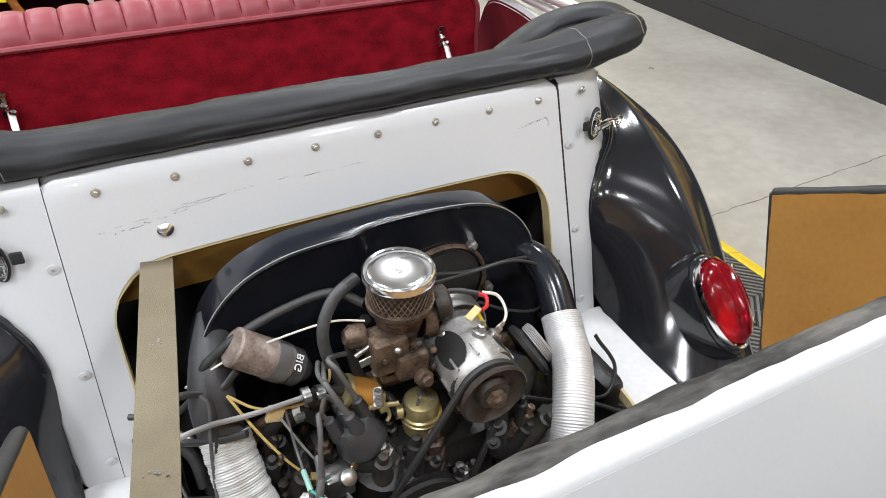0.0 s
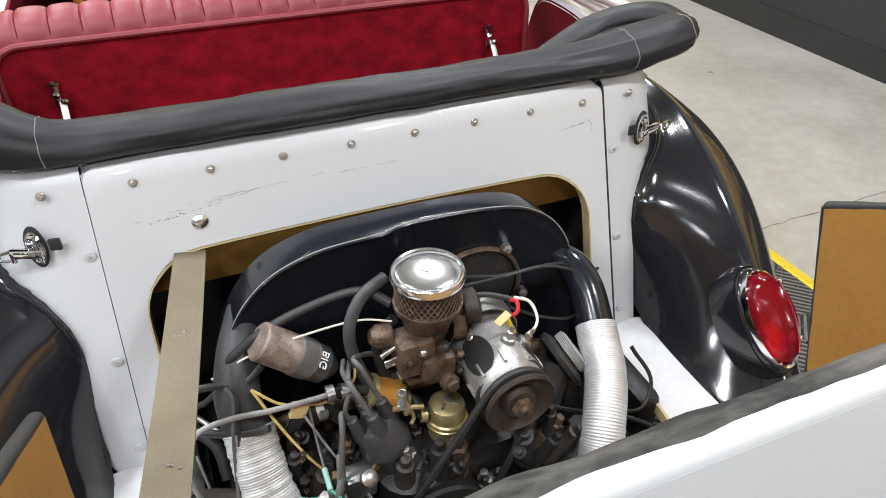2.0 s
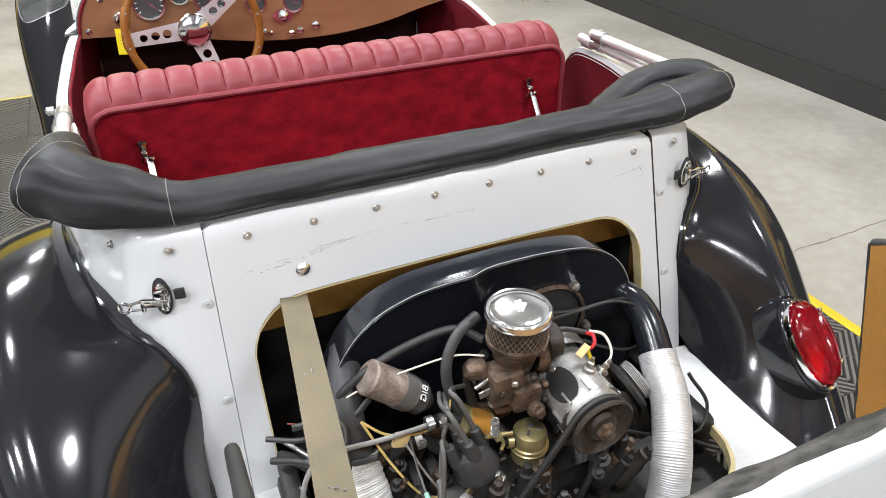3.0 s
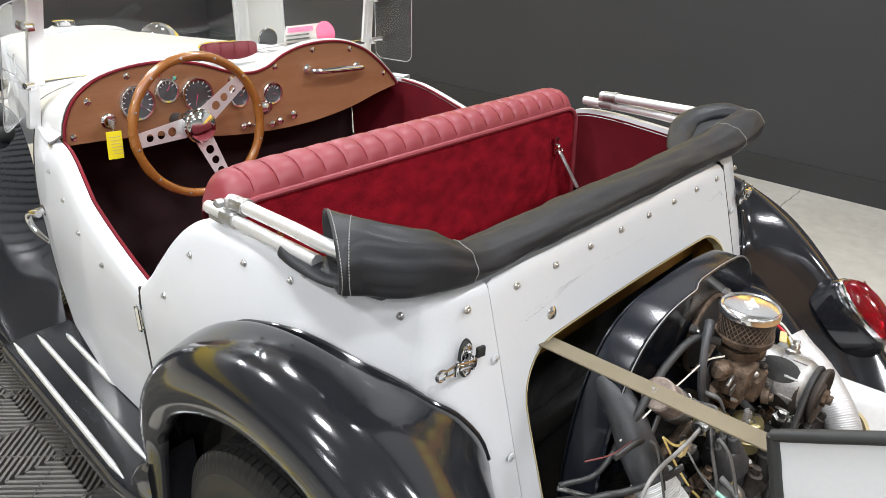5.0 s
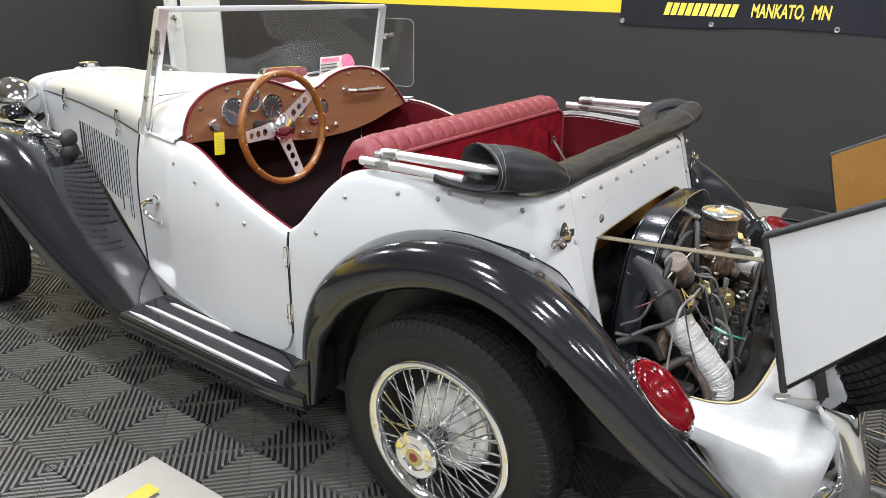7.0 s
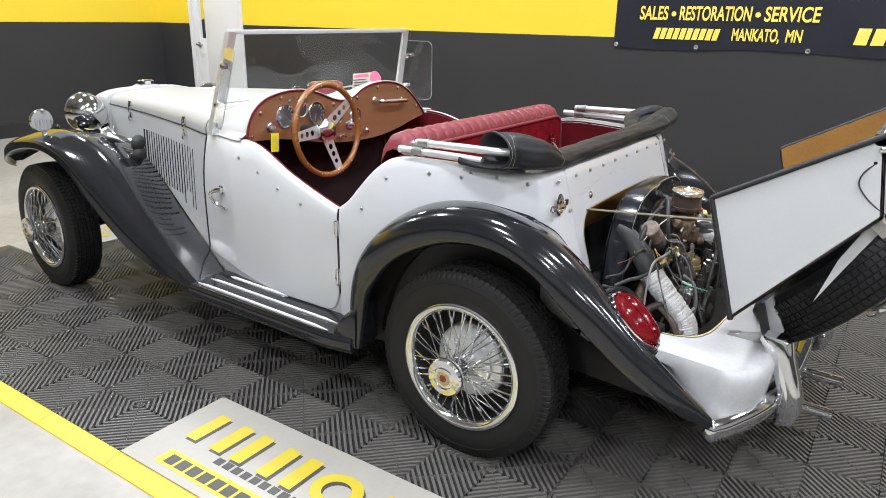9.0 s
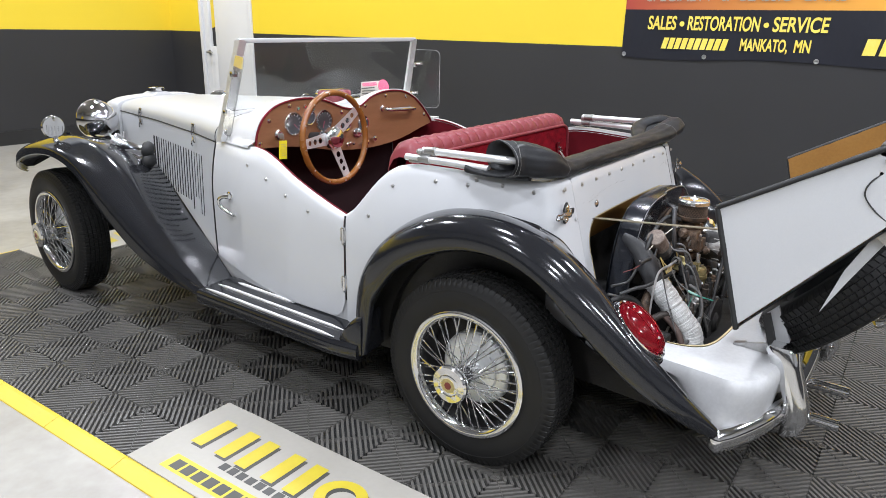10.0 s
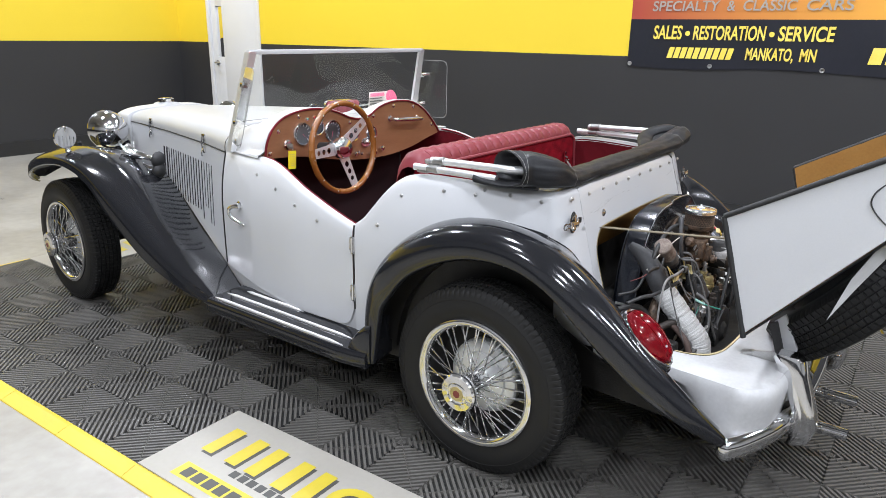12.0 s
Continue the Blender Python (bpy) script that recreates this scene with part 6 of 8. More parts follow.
for a in (55, 150, 345):
    epart("ring_bolt", lambda bm: lathe(bm, [(0, 0.009), (0.012, 0.009), (0.014, 0.005), (0.018, 0.004)], (0.122 + 0.095 * math.cos(radians(a)), -0.255, 0.618 + 0.095 * math.sin(radians(a))), (0, -1, 0), 6), STEEL, "", smooth=False)
# tinware and dark bulk below


def make_case(bm):
    box(bm, (0.0, -0.34, 0.37), (0.24, 0.24, 0.22), bevel=0.03)
    box(bm, (0.0, -0.45, 0.33), (0.16, 0.08, 0.14), bevel=0.02)
    lathe(bm, [(0, 0.06), (0.05, 0.055), (0.06, 0.03)], (-0.07, -0.42, 0.42), (0, -0.2, 1), 18)


epart("crankcase", make_case, OILBLACK, "oily crankcase")
epart("engine_tin", lambda bm: slab(bm, [(-0.40, -0.585, 0.345), (0.40, -0.585, 0.345), (0.40, -0.05, 0.345), (-0.40, -0.05, 0.345)], (0, 0, -0.006)), SOOT, "dark engine tinware", smooth=False)
for s in (-1, 1):
    def make_cyl(bm, s=s):
        rings = []
        for k in range(10):
            x = 0.13 + 0.016 * k
            r = 0.078 if k % 2 else 0.070
            rings.append([(s * x, -0.33 + r * math.cos(t), 0.42 + r * 0.85 * math.sin(t)) for t in lin(0, 2 * math.pi * 19 / 20, 20)])
        loft(bm, rings, True, True)
    epart("cylinder", make_cyl, OILBLACK, "finned cylinder")
    epart("valve_cover", lambda bm, s=s: box(bm, (s * 0.375, -0.33, 0.39), (0.05, 0.24, 0.10), bevel=0.018), OILBLACK)
    epart("intake_manifold", lambda bm, s=s: tube(bm, [(0.0, -0.35, 0.555), (s * 0.10, -0.345, 0.548), (s * 0.20, -0.34, 0.53), (s * 0.27, -0.34, 0.50), (s * 0.29, -0.34, 0.45)], 0.018, 12, smooth=4), RUSTY, "rusty intake pipe")
    if s < 0:
        epart("heat_pipe", lambda bm, s=s: tube(bm, [(s * 0.345, -0.40, 0.46), (s * 0.35, -0.46, 0.42), (s * 0.34, -0.52, 0.385), (s * 0.30, -0.55, 0.36)], 0.014, 12, smooth=4), RUSTY, "brown rusted heat pipe")
epart("tin_rail", lambda bm: box(bm, (-0.37, -0.29, 0.45), (0.03, 0.12, 0.035), pose(0, 0, 0, 15, 0, 0), bevel=0.008), SOOT)
for k in range(84):
    random.seed(40 + k)
    x, y = random.uniform(-0.26, 0.20), random.uniform(-0.55, -0.32)
    z0 = 0.35 + random.uniform(0.05, 0.16)
    r = random.uniform(0.007, 0.018)

    def make_bit(bm, x=x, y=y, z0=z0, r=r, k=k):
        d = (random.uniform(-0.4, 0.4), random.uniform(-0.5, 0.1), 1)
        lathe(bm, [(-0.06, r * 1.2), (0, r * 1.2), (0.004, r), (0.03, r), (0.032, r * 0.6), (0.045, r * 0.55), (0.047, 0)], (x, y, z0), d, 6 if k % 2 else 14)
    epart("engine_fitting", make_bit, (GRIME, RUSTY, SOOT, GRIME, SOOT, STEEL)[k % 6], "", smooth=bool(k % 2 == 0))

# air cleaner
AC = Vector((-0.003, -0.381, 0.0))
epart("air_cleaner_lid", lambda bm: lathe(bm, [(0.7797, 0.0463), (0.7775, 0.0503), (0.7800, 0.0527), (0.7880, 0.0528), (0.7915, 0.0515), (0.7930, 0.0492), (0.7925, 0.0470), (0.7918, 0.0455), (0.7926, 0.0440), (0.7936, 0.0338), (0.7944, 0.0231), (0.7950, 0.0116), (0.7952, 0.0000)], AC, (0, 0, 1), 44), CLEANER, "dented chrome air cleaner lid")
epart("air_cleaner_core", lambda bm: lathe(bm, [(0.7347, 0.0441), (0.7788, 0.0441)], AC, (0, 0, 1), 36), GRIME, "dark filter gauze")


def make_gauze(bm):
    for sgn in (1, -1):
        for k in range(34):
            a0 = 2 * math.pi * k / 34
            tube(bm, [AC + Vector((0.0470 * math.cos(a0 + sgn * u), 0.0470 * math.sin(a0 + sgn * u), 0.7365 + 0.0430 * u / 0.62)) for u in lin(0, 0.62, 6)], 0.00085, 4, False)


epart("air_cleaner_mesh", make_gauze, RUSTY, "diamond wire mesh round the air cleaner", smooth=False)
epart("air_cleaner_base", lambda bm: lathe(bm, [(0.7203, 0.0320), (0.7239, 0.0445), (0.7293, 0.0494), (0.7383, 0.0503), (0.7392, 0.0445)], AC, (0, 0, 1), 40), RUSTY, "tarnished brown base pan")
epart("air_cleaner_neck", lambda bm: lathe(bm, [(0.685, 0.030), (0.700, 0.027), (0.724, 0.031)], AC, (0, 0, 1), 28), GRIME, "dark intake neck")
epart("air_cleaner_badge", lambda bm: (slab(bm, [AC + Vector((0.0135 * math.cos(a) * (0.66 if k % 2 else 1), 0.0135 * math.sin(a) * (0.66 if k % 2 else 1), 0.7956)) for k, a in enumerate(lin(0, 2 * math.pi * 7 / 8, 8))], (0, 0, 0.0015)), lathe(bm, [(0.793, 0.006), (0.800, 0.006), (0.802, 0.003), (0.806, 0.003)], AC, (0, 0, 1), 6)), WHITEINK, "white star badge round the wing bolt", smooth=False)
# carburettor


def make_carb(bm):
    lathe(bm, [(0.62, 0.030), (0.64, 0.024), (0.66, 0.026), (0.69, 0.028), (0.70, 0.036), (0.715, 0.036)], AC, (0, 0, 1), 24)
    box(bm, AC + Vector((-0.03, -0.02, 0.668)), (0.055, 0.05, 0.06), bevel=0.008)
    box(bm, AC + Vector((0.0, -0.035, 0.645)), (0.05, 0.04, 0.045), bevel=0.008)
    box(bm, AC + Vector((0.0, 0.0, 0.612)), (0.085, 0.06, 0.014), bevel=0.004)
    lathe(bm, [(0, 0.026), (0.008, 0.030), (0.018, 0.028), (0.024, 0.012)], AC + Vector((0.035, -0.005, 0.690)), (1, -0.2, 0), 22)
    lathe(bm, [(0, 0.014), (0.012, 0.014), (0.014, 0.009), (0.02, 0.008)], AC + Vector((0.01, -0.055, 0.625)), (0.2, -1, 0.1), 16)
    lathe(bm, [(0, 0.018), (0.02, 0.018), (0.03, 0.010)], AC + Vector((-0.058, 0.0, 0.69)), (-1, 0, 0.2), 16)


epart("carburettor", make_carb, RUSTY, "grimy brown carburettor")
epart("choke_housing", lambda bm: lathe(bm, [(0, 0.024), (0.006, 0.027), (0.020, 0.027), (0.024, 0.020), (0.026, 0)], AC + Vector((0.052, -0.008, 0.712)), (1, -0.15, 0.1), 24), GRIME, "round choke housing")
for k, (dx, dy, dz) in enumerate(((-0.02, -0.052, 0.69), (0.012, -0.055, 0.692), (0.036, -0.05, 0.665), (-0.052, -0.03, 0.64), (0.03, -0.06, 0.64), (-0.045, -0.048, 0.675), (0.055, -0.03, 0.672))):
    epart("carburettor_screw", lambda bm: lathe(bm, [(0, 0.006), (0.009, 0.006), (0.011, 0.004), (0.013, 0)], AC + Vector((dx, dy, dz)), (0.2 * (k - 3), -1, 0.2), 8), (STEEL, GRIME, RUSTY)[k % 3], "", smooth=False)
epart("throttle_lever", lambda bm: tube(bm, [AC + Vector((-0.078, -0.020, 0.672)), AC + Vector((-0.055, -0.020, 0.684)), AC + Vector((-0.03, -0.02, 0.687))], 0.0040, 10), STEEL, "grey throttle lever")
epart("throttle_arm", lambda bm: box(bm, AC + Vector((-0.05, -0.030, 0.668)), (0.05, 0.003, 0.014), pose(0, 0, 0, 0, -12, 0), bevel=0.001), STEEL, "")


def make_spring(bm):
    pts = []
    for k in range(120):
        a = k * 0.52
        pts.append(AC + Vector((-0.062 + 0.006 * math.cos(a), -0.075 + 0.006 * math.sin(a), 0.640 - 0.030 * k / 119)))
    tube(bm, pts, 0.0012, 5)


epart("return_spring", make_spring, STEEL, "small coil spring")
epart("linkage", lambda bm: (box(bm, AC + Vector((-0.055, -0.07, 0.60)), (0.012, 0.02, 0.014), bevel=0.003), tube(bm, [AC + Vector((-0.075, -0.07, 0.605)), AC + Vector((-0.03, -0.075, 0.598))], 0.004, 8), tube(bm, [AC + Vector((-0.05, -0.07, 0.60)), AC + Vector((-0.045, -0.075, 0.58)), AC + Vector((-0.052, -0.08, 0.574))], 0.003, 8, smooth=3)), BRASS)
# alternator and pulley, axis front to back
AX, AZ = 0.086, 0.632


def make_alt(bm):
    lathe(bm, [(0.0, 0.030), (0.002, 0.048), (0.010, 0.052), (0.05, 0.0535), (0.10, 0.0535), (0.102, 0.0515), (0.108, 0.0515), (0.110, 0.0535), (0.145, 0.0535), (0.156, 0.049), (0.163, 0.041), (0.165, 0.02)], (AX, -0.345, AZ + 0.006), (0, -1, -0.03), 44)


epart("alternator", make_alt, ALU, "silver alternator body with oval vents")
for a in (133, 95, 30, 210):
    def make_slot(bm, a=a):
        ra = radians(a)
        rings = []
        for u in lin(0, 1, 9):
            yy = -0.425 - 0.070 * u
            w = 0.46 * math.sin(math.pi * min(1, max(0, u * 0.94 + 0.03))) ** 0.45
            rings.append([(AX + 0.0544 * math.cos(ra + w * v), yy, AZ + 0.003 + 0.0544 * math.sin(ra + w * v)) for v in lin(-1, 1, 6)])
        loft(bm, rings)
    if a != 95:
        epart("alternator_vent", make_slot, SOOT, "dark oval vent")
epart("alternator_strap", lambda bm: lathe(bm, [(0, 0.0548), (0.0, 0.0568), (0.03, 0.0568), (0.03, 0.0548)], (AX, -0.355, AZ + 0.006), (0, -1, -0.03), 40, False), STEEL)
for k in range(9):
    ra = radians(20 + 40 * k)
    epart("alternator_rib", lambda bm: box(bm, (AX + 0.0535 * math.cos(ra), -0.495, AZ + 0.001 + 0.0535 * math.sin(ra)), (0.007, 0.026, 0.004), Matrix.Rotation(-ra, 4, "Y"), bevel=0.001), ALU, "")
for dx, dz, dy in ((0.012, 0.052, -0.462), (0.036, 0.040, -0.462)):
    epart("terminal", lambda bm: (lathe(bm, [(0, 0.011), (0.008, 0.011), (0.010, 0.008)], (AX + dx, dy, AZ + dz), (dx, 0, dz), 14), lathe(bm, [(0.010, 0.006), (0.018, 0.006), (0.020, 0.003), (0.028, 0.003)], (AX + dx, dy, AZ + dz), (dx, 0, dz), 6)), STEEL, "terminal post", smooth=False)
epart("pulley", lambda bm: lathe(bm, [(-0.018, 0.02), (-0.016, 0.052), (-0.010, 0.055), (-0.006, 0.054), (0.006, 0.043), (0.010, 0.043), (0.020, 0.054), (0.025, 0.055), (0.028, 0.052), (0.020, 0.046), (0.013, 0.034), (0.014, 0.028), (0.026, 0.024), (0.028, 0.016)], (AX + 0.001, -0.528, AZ - 0.002), (0, -1, -0.03), 48), GRIME, "rusty grey fan belt pulley")
epart("pulley_nut", lambda bm: (lathe(bm, [(0.030, 0.017), (0.046, 0.016), (0.047, 0.011)], (AX + 0.001, -0.528, AZ - 0.002), (0, -1, -0.03), 6), lathe(bm, [(0.046, 0.0095), (0.054, 0.009), (0.055, 0)], (AX + 0.001, -0.528, AZ - 0.002), (0, -1, -0.03), 16)), RUSTY, "rusty pulley nut", smooth=False)
CP = Vector((-0.03, -0.545, 0.40))


def make_belt(bm):
    c0, r0, c1, r1 = Vector((AX, -0.538, AZ - 0.003)), 0.049, CP, 0.075
    d = c1 - c0
    base = math.atan2(d.z, d.x)
    off = math.acos((r0 - r1) / math.hypot(d.x, d.z))
    pts = []
    for t in lin(base + off, base + 2 * math.pi - off, 24):
        pts.append(c0 + Vector((r0 * math.cos(t), 0, r0 * math.sin(t))))
    for t in lin(base - off, base + off, 24):
        pts.append(c1 + Vector((r1 * math.cos(t), 0, r1 * math.sin(t))))
    pts.append(pts[0])
    tube(bm, pts, 0.0058, 8, False)


epart("fan_belt", make_belt, RUBBER, "worn black fan belt")
epart("crank_pulley", lambda bm: lathe(bm, [(-0.012, 0.03), (-0.011, 0.082), (-0.004, 0.084), (0.0, 0.074), (0.004, 0.084), (0.011, 0.082), (0.013, 0.06), (0.010, 0.035), (0.022, 0.022), (0.023, 0)], CP, (0, -1, 0), 44), SOOT, "black crankshaft pulley")
# right-hand filler and cap
OF, OA = Vector((0.226, -0.405, 0.556)), Vector((0.60, -0.02, 0.36)).normalized()
epart("oil_filler", lambda bm: (tube(bm, [(0.14, -0.46, 0.42), (0.17, -0.44, 0.48), OF - OA * 0.01], [0.03, 0.030, 0.032], 20), lathe(bm, [(-0.008, 0.034), (-0.004, 0.050), (0.004, 0.052), (0.008, 0.048), (0.012, 0.036)], OF, OA, 32)), BLACKPLASTIC, "black oil filler neck with a wide flange")
epart("oil_cap", lambda bm: lathe(bm, [(0.012, 0.032), (0.014, 0.037)] + [(0.016 + 0.0015 * k, 0.038 if k % 2 else 0.0365) for k in range(9)] + [(0.031, 0.030), (0.031, 0)], OF, OA, 30), PALEWIRE, "ribbed grey oil cap")
# coil
C0, C1 = Vector((-0.239, -0.329, 0.697)), Vector((-0.139, -0.337, 0.609))
cd = (C1 - C0)
epart("coil_can", lambda bm: lathe(bm, [(0.0, 0.025), (0.003, 0.0285), (0.065, 0.0288), (0.067, 0.0300), (0.086, 0.0300), (0.088, 0.029)], C0, cd, 32), CANRUST, "brown rusted ignition coil")
epart("coil_band", lambda bm: lathe(bm, [(0.060, 0.0292), (0.060, 0.0306), (0.083, 0.0306), (0.083, 0.0292)], C0, cd, 32, False), GREYWIRE, "grey coil clamp band")
epart("coil_head", lambda bm: lathe(bm, [(0.083, 0.0285), (0.108, 0.0285), (0.112, 0.025), (0.118, 0.021), (0.130, 0.013), (0.132, 0)], C0, cd, 30), DUSTY, "worn black coil head")
d_ = cd.normalized()
outv = Vector((0.10, -0.62, 0.78))
outv = (outv - d_ * outv.dot(d_)).normalized()
tx = d_.cross(outv).normalized()
lab = text_mesh("coil_lettering", "BIG", 0.017, WHITEINK, Matrix.Translation(C0 + settled(C0) + d_ * 0.094 + outv * 0.0292) @ Matrix((tx * 1, d_ * -1, tx.cross(d_ * -1))).transposed().to_4x4(), engine, 0.0006)
# fuel filter, hose, pump
F0, F1 = Vector((-0.101, -0.385, 0.596)), Vector((-0.053, -0.392, 0.569))
fd = F1 - F0
epart("filter_bowl", lambda bm: lathe(bm, [(0.004, 0.0245), (0.048, 0.0255)], F0, fd, 24), AMBER, "amber see-through fuel filter")
epart("filter_element", lambda bm: lathe(bm, [(0.006, 0.012)] + [(0.006 + 0.002 * k, 0.0155 if k % 2 else 0.013) for k in range(20)] + [(0.046, 0.0)], F0, fd, 20), TAPE, "pleated orange filter element")
for h in (0.0, 0.046):
    epart("filter_cap", lambda bm: lathe(bm, [(h, 0.020), (h + 0.001, 0.0265), (h + 0.007, 0.0265), (h + 0.008, 0.008)], F0, fd, 26), BRASS, "yellowish filter cap")
PU = Vector((0.012, -0.434, -0.027))
epart("fuel_pump", lambda bm: lathe(bm, [(0.530, 0.022), (0.534, 0.0295), (0.556, 0.030), (0.558, 0.033), (0.562, 0.034), (0.564, 0.031), (0.567, 0.034), (0.571, 0.033), (0.573, 0.030), (0.588, 0.0295), (0.596, 0.027), (0.600, 0.020), (0.601, 0.010), (0.6035, 0.0)], PU, (0, 0, 1), 36), BRASS, "brassy dome-topped fuel pump")
epart("pump_screw", lambda bm: (lathe(bm, [(0.601, 0.006), (0.608, 0.006), (0.609, 0)], PU, (0, 0, 1), 10), box(bm, PU + Vector((-0.010, -0.012, 0.6035)), (0.012, 0.004, 0.003), pose(0, 0, 0, 0, 0, 50)), box(bm, PU + Vector((0.010, -0.012, 0.6035)), (0.012, 0.004, 0.003), pose(0, 0, 0, 0, 0, -40))), STEEL, "", smooth=False)
epart("pump_base", lambda bm: (box(bm, PU + Vector((0, -0.01, 0.49)), (0.05, 0.05, 0.06), bevel=0.01), box(bm, PU + Vector((-0.015, -0.035, 0.462)), (0.06, 0.03, 0.02), bevel=0.004), lathe(bm, [(0.47, 0.010), (0.488, 0.010), (0.49, 0.005)], PU + Vector((-0.018, -0.04, 0)), (0, 0, 1), 6)), GRIME, "greasy pump base")
epart("pump_hose", lambda bm: tube(bm, [F1 + fd.normalized() * 0.004, F1 + Vector((0.022, -0.01, -0.008)), PU + Vector((-0.040, 0, 0.585)), PU + Vector((-0.025, 0, 0.582))], 0.0085, 12, smooth=4), RUBBER, "short black fuel hose")
for p in (F1 + Vector((0.010, -0.004, -0.004)), PU + Vector((-0.038, 0, 0.585))):
    epart("hose_clip", lambda bm: lathe(bm, [(-0.005, 0.0105), (-0.005, 0.0115), (0.005, 0.0115), (0.005, 0.0105)], p, (1, -0.2, -0.1), 18, False), BRASS)
# distributor
DA = Vector((-0.045, 0.022, 0.135)).normalized()
DC = Vector((-0.110, -0.432, 0.592)) - DA * 0.055
epart("distributor_cap", lambda bm: lathe(bm, [(-0.012, 0.039), (0.0, 0.040), (0.006, 0.037), (0.030, 0.034), (0.038, 0.028), (0.040, 0.0)], DC, DA, 30), DUSTY, "black distributor cap")
epart("distributor_body", lambda bm: lathe(bm, [(-0.14, 0.018), (-0.09, 0.02), (-0.075, 0.032), (-0.060, 0.036), (-0.013, 0.037)], DC, DA, 28), DUSTY, "grey distributor body")
epart("distributor_band", lambda bm: lathe(bm, [(-0.016, 0.0385), (-0.014, 0.0395), (-0.008, 0.0395), (-0.006, 0.0385)], DC, DA, 30, False), RUBBER)
da, db, _ = frame_of(DA)
leads_to = (((-0.15, -0.434, 0.575), (-0.17, -0.478, 0.51), (-0.205, -0.488, 0.43), (-0.25, -0.472, 0.392), (-0.30, -0.445, 0.38)), ((-0.16, -0.478, 0.592), (-0.18, -0.526, 0.53), (-0.21, -0.552, 0.455), (-0.23, -0.545, 0.385)), ((-0.135, -0.385, 0.635), (-0.128, -0.355, 0.640)), ((-0.115, -0.375, 0.650), (-0.06, -0.34, 0.62)), ((-0.13, -0.40, 0.645), (-0.118, -0.345, 0.625)))
for k in range(5):
    ang = 2 * math.pi * k / 4 + 0.6
    base = DC + DA * 0.026 + (da * math.cos(ang) + db * math.sin(ang)) * (0.025 if k < 4 else 0.0)
    top = base + DA * 0.038
    epart("plug_boot", lambda bm: lathe(bm, [(0, 0.0125), (0.014, 0.0125), (0.019, 0.0105), (0.040, 0.0090), (0.043, 0.006)], base, DA, 16), DUSTY, "rubber lead boot")
    run = [Vector(q) for q in leads_to[k]]
    mid = run[0]
    arch = top + DA * (0.045 if k in (2, 3, 4) else 0.03) + (mid - top) * 0.25
    epart("ignition_lead", lambda bm: tube(bm, [top, arch, mid + Vector((0, 0, 0.01))] + run[1:], 0.0040, 10, smooth=6), GREYWIRE, "grey ignition lead")
epart("vacuum_can", lambda bm: (box(bm, (-0.140, -0.475, 0.490), (0.045, 0.036, 0.045), bevel=0.006), lathe(bm, [(0, 0.013), (0.01, 0.013), (0.013, 0.008)], (-0.132, -0.495, 0.515), (0.2, -0.6, 0.8), 18)), STEEL, "small grey metal fitting")
epart("distributor_clip", lambda bm: box(bm, DC + Vector((-0.02, -0.038, -0.02)), (0.012, 0.006, 0.03), pose(0, 0, 0, 10, 15, 0), bevel=0.002), BRASS)
# ducts


def ridged(bm, pts, r, pitch=0.006, depth=0.05, n=20, rough_=0.02):
    fine = spline(pts, 160)
    acc, out = 0.0, [fine[0]]
    step = pitch / 4
    for p, q in zip(fine, fine[1:]):
        L = (Vector(q) - Vector(p)).length
        acc += L
        if acc >= step:
            out.append(q)
            acc = 0.0
    tube(bm, out, r, n, True, wave=lambda k: 1 + depth * (0.5 if k % 4 in (1, 2) else -0.5) * 0.6 + rough_ * noise.noise(Vector((k * 0.13, 1.7, 0))))


epart("heater_pipe", lambda bm: tube(bm, [(-0.255, -0.235, 0.680), (-0.276, -0.290, 0.652), (-0.290, -0.330, 0.608), (-0.288, -0.362, 0.560), (-0.284, -0.385, 0.530)], [0.024, 0.030, 0.033, 0.033, 0.033], 20, smooth=5), DUSTY, "scuffed black heater pipe")
epart("heater_duct", lambda bm: ridged(bm, [(-0.286, -0.358, 0.563), (-0.284, -0.388, 0.530), (-0.278, -0.420, 0.490), (-0.271, -0.452, 0.450), (-0.266, -0.478, 0.415), (-0.264, -0.486, 0.375)], 0.037, 0.0030, 0.035, 26, 0.07), PAPERDUCT, "crumpled pale ribbed heater duct")
epart("heater_pipe", lambda bm: tube(bm, [(0.272, -0.245, 0.650), (0.288, -0.285, 0.640), (0.292, -0.325, 0.618), (0.287, -0.365, 0.586), (0.283, -0.385, 0.568)], [0.022, 0.028, 0.030, 0.030, 0.030], 20, smooth=5), TIN, "glossy black heater pipe")
epart("heater_duct", lambda bm: ridged(bm, [(0.286, -0.372, 0.580), (0.279, -0.397, 0.564), (0.262, -0.450, 0.536), (0.222, -0.515, 0.488), (0.20, -0.545, 0.43), (0.19, -0.55, 0.37)], 0.034, 0.0030, 0.035, 24, 0.02), FOIL, "ribbed silver heater duct")
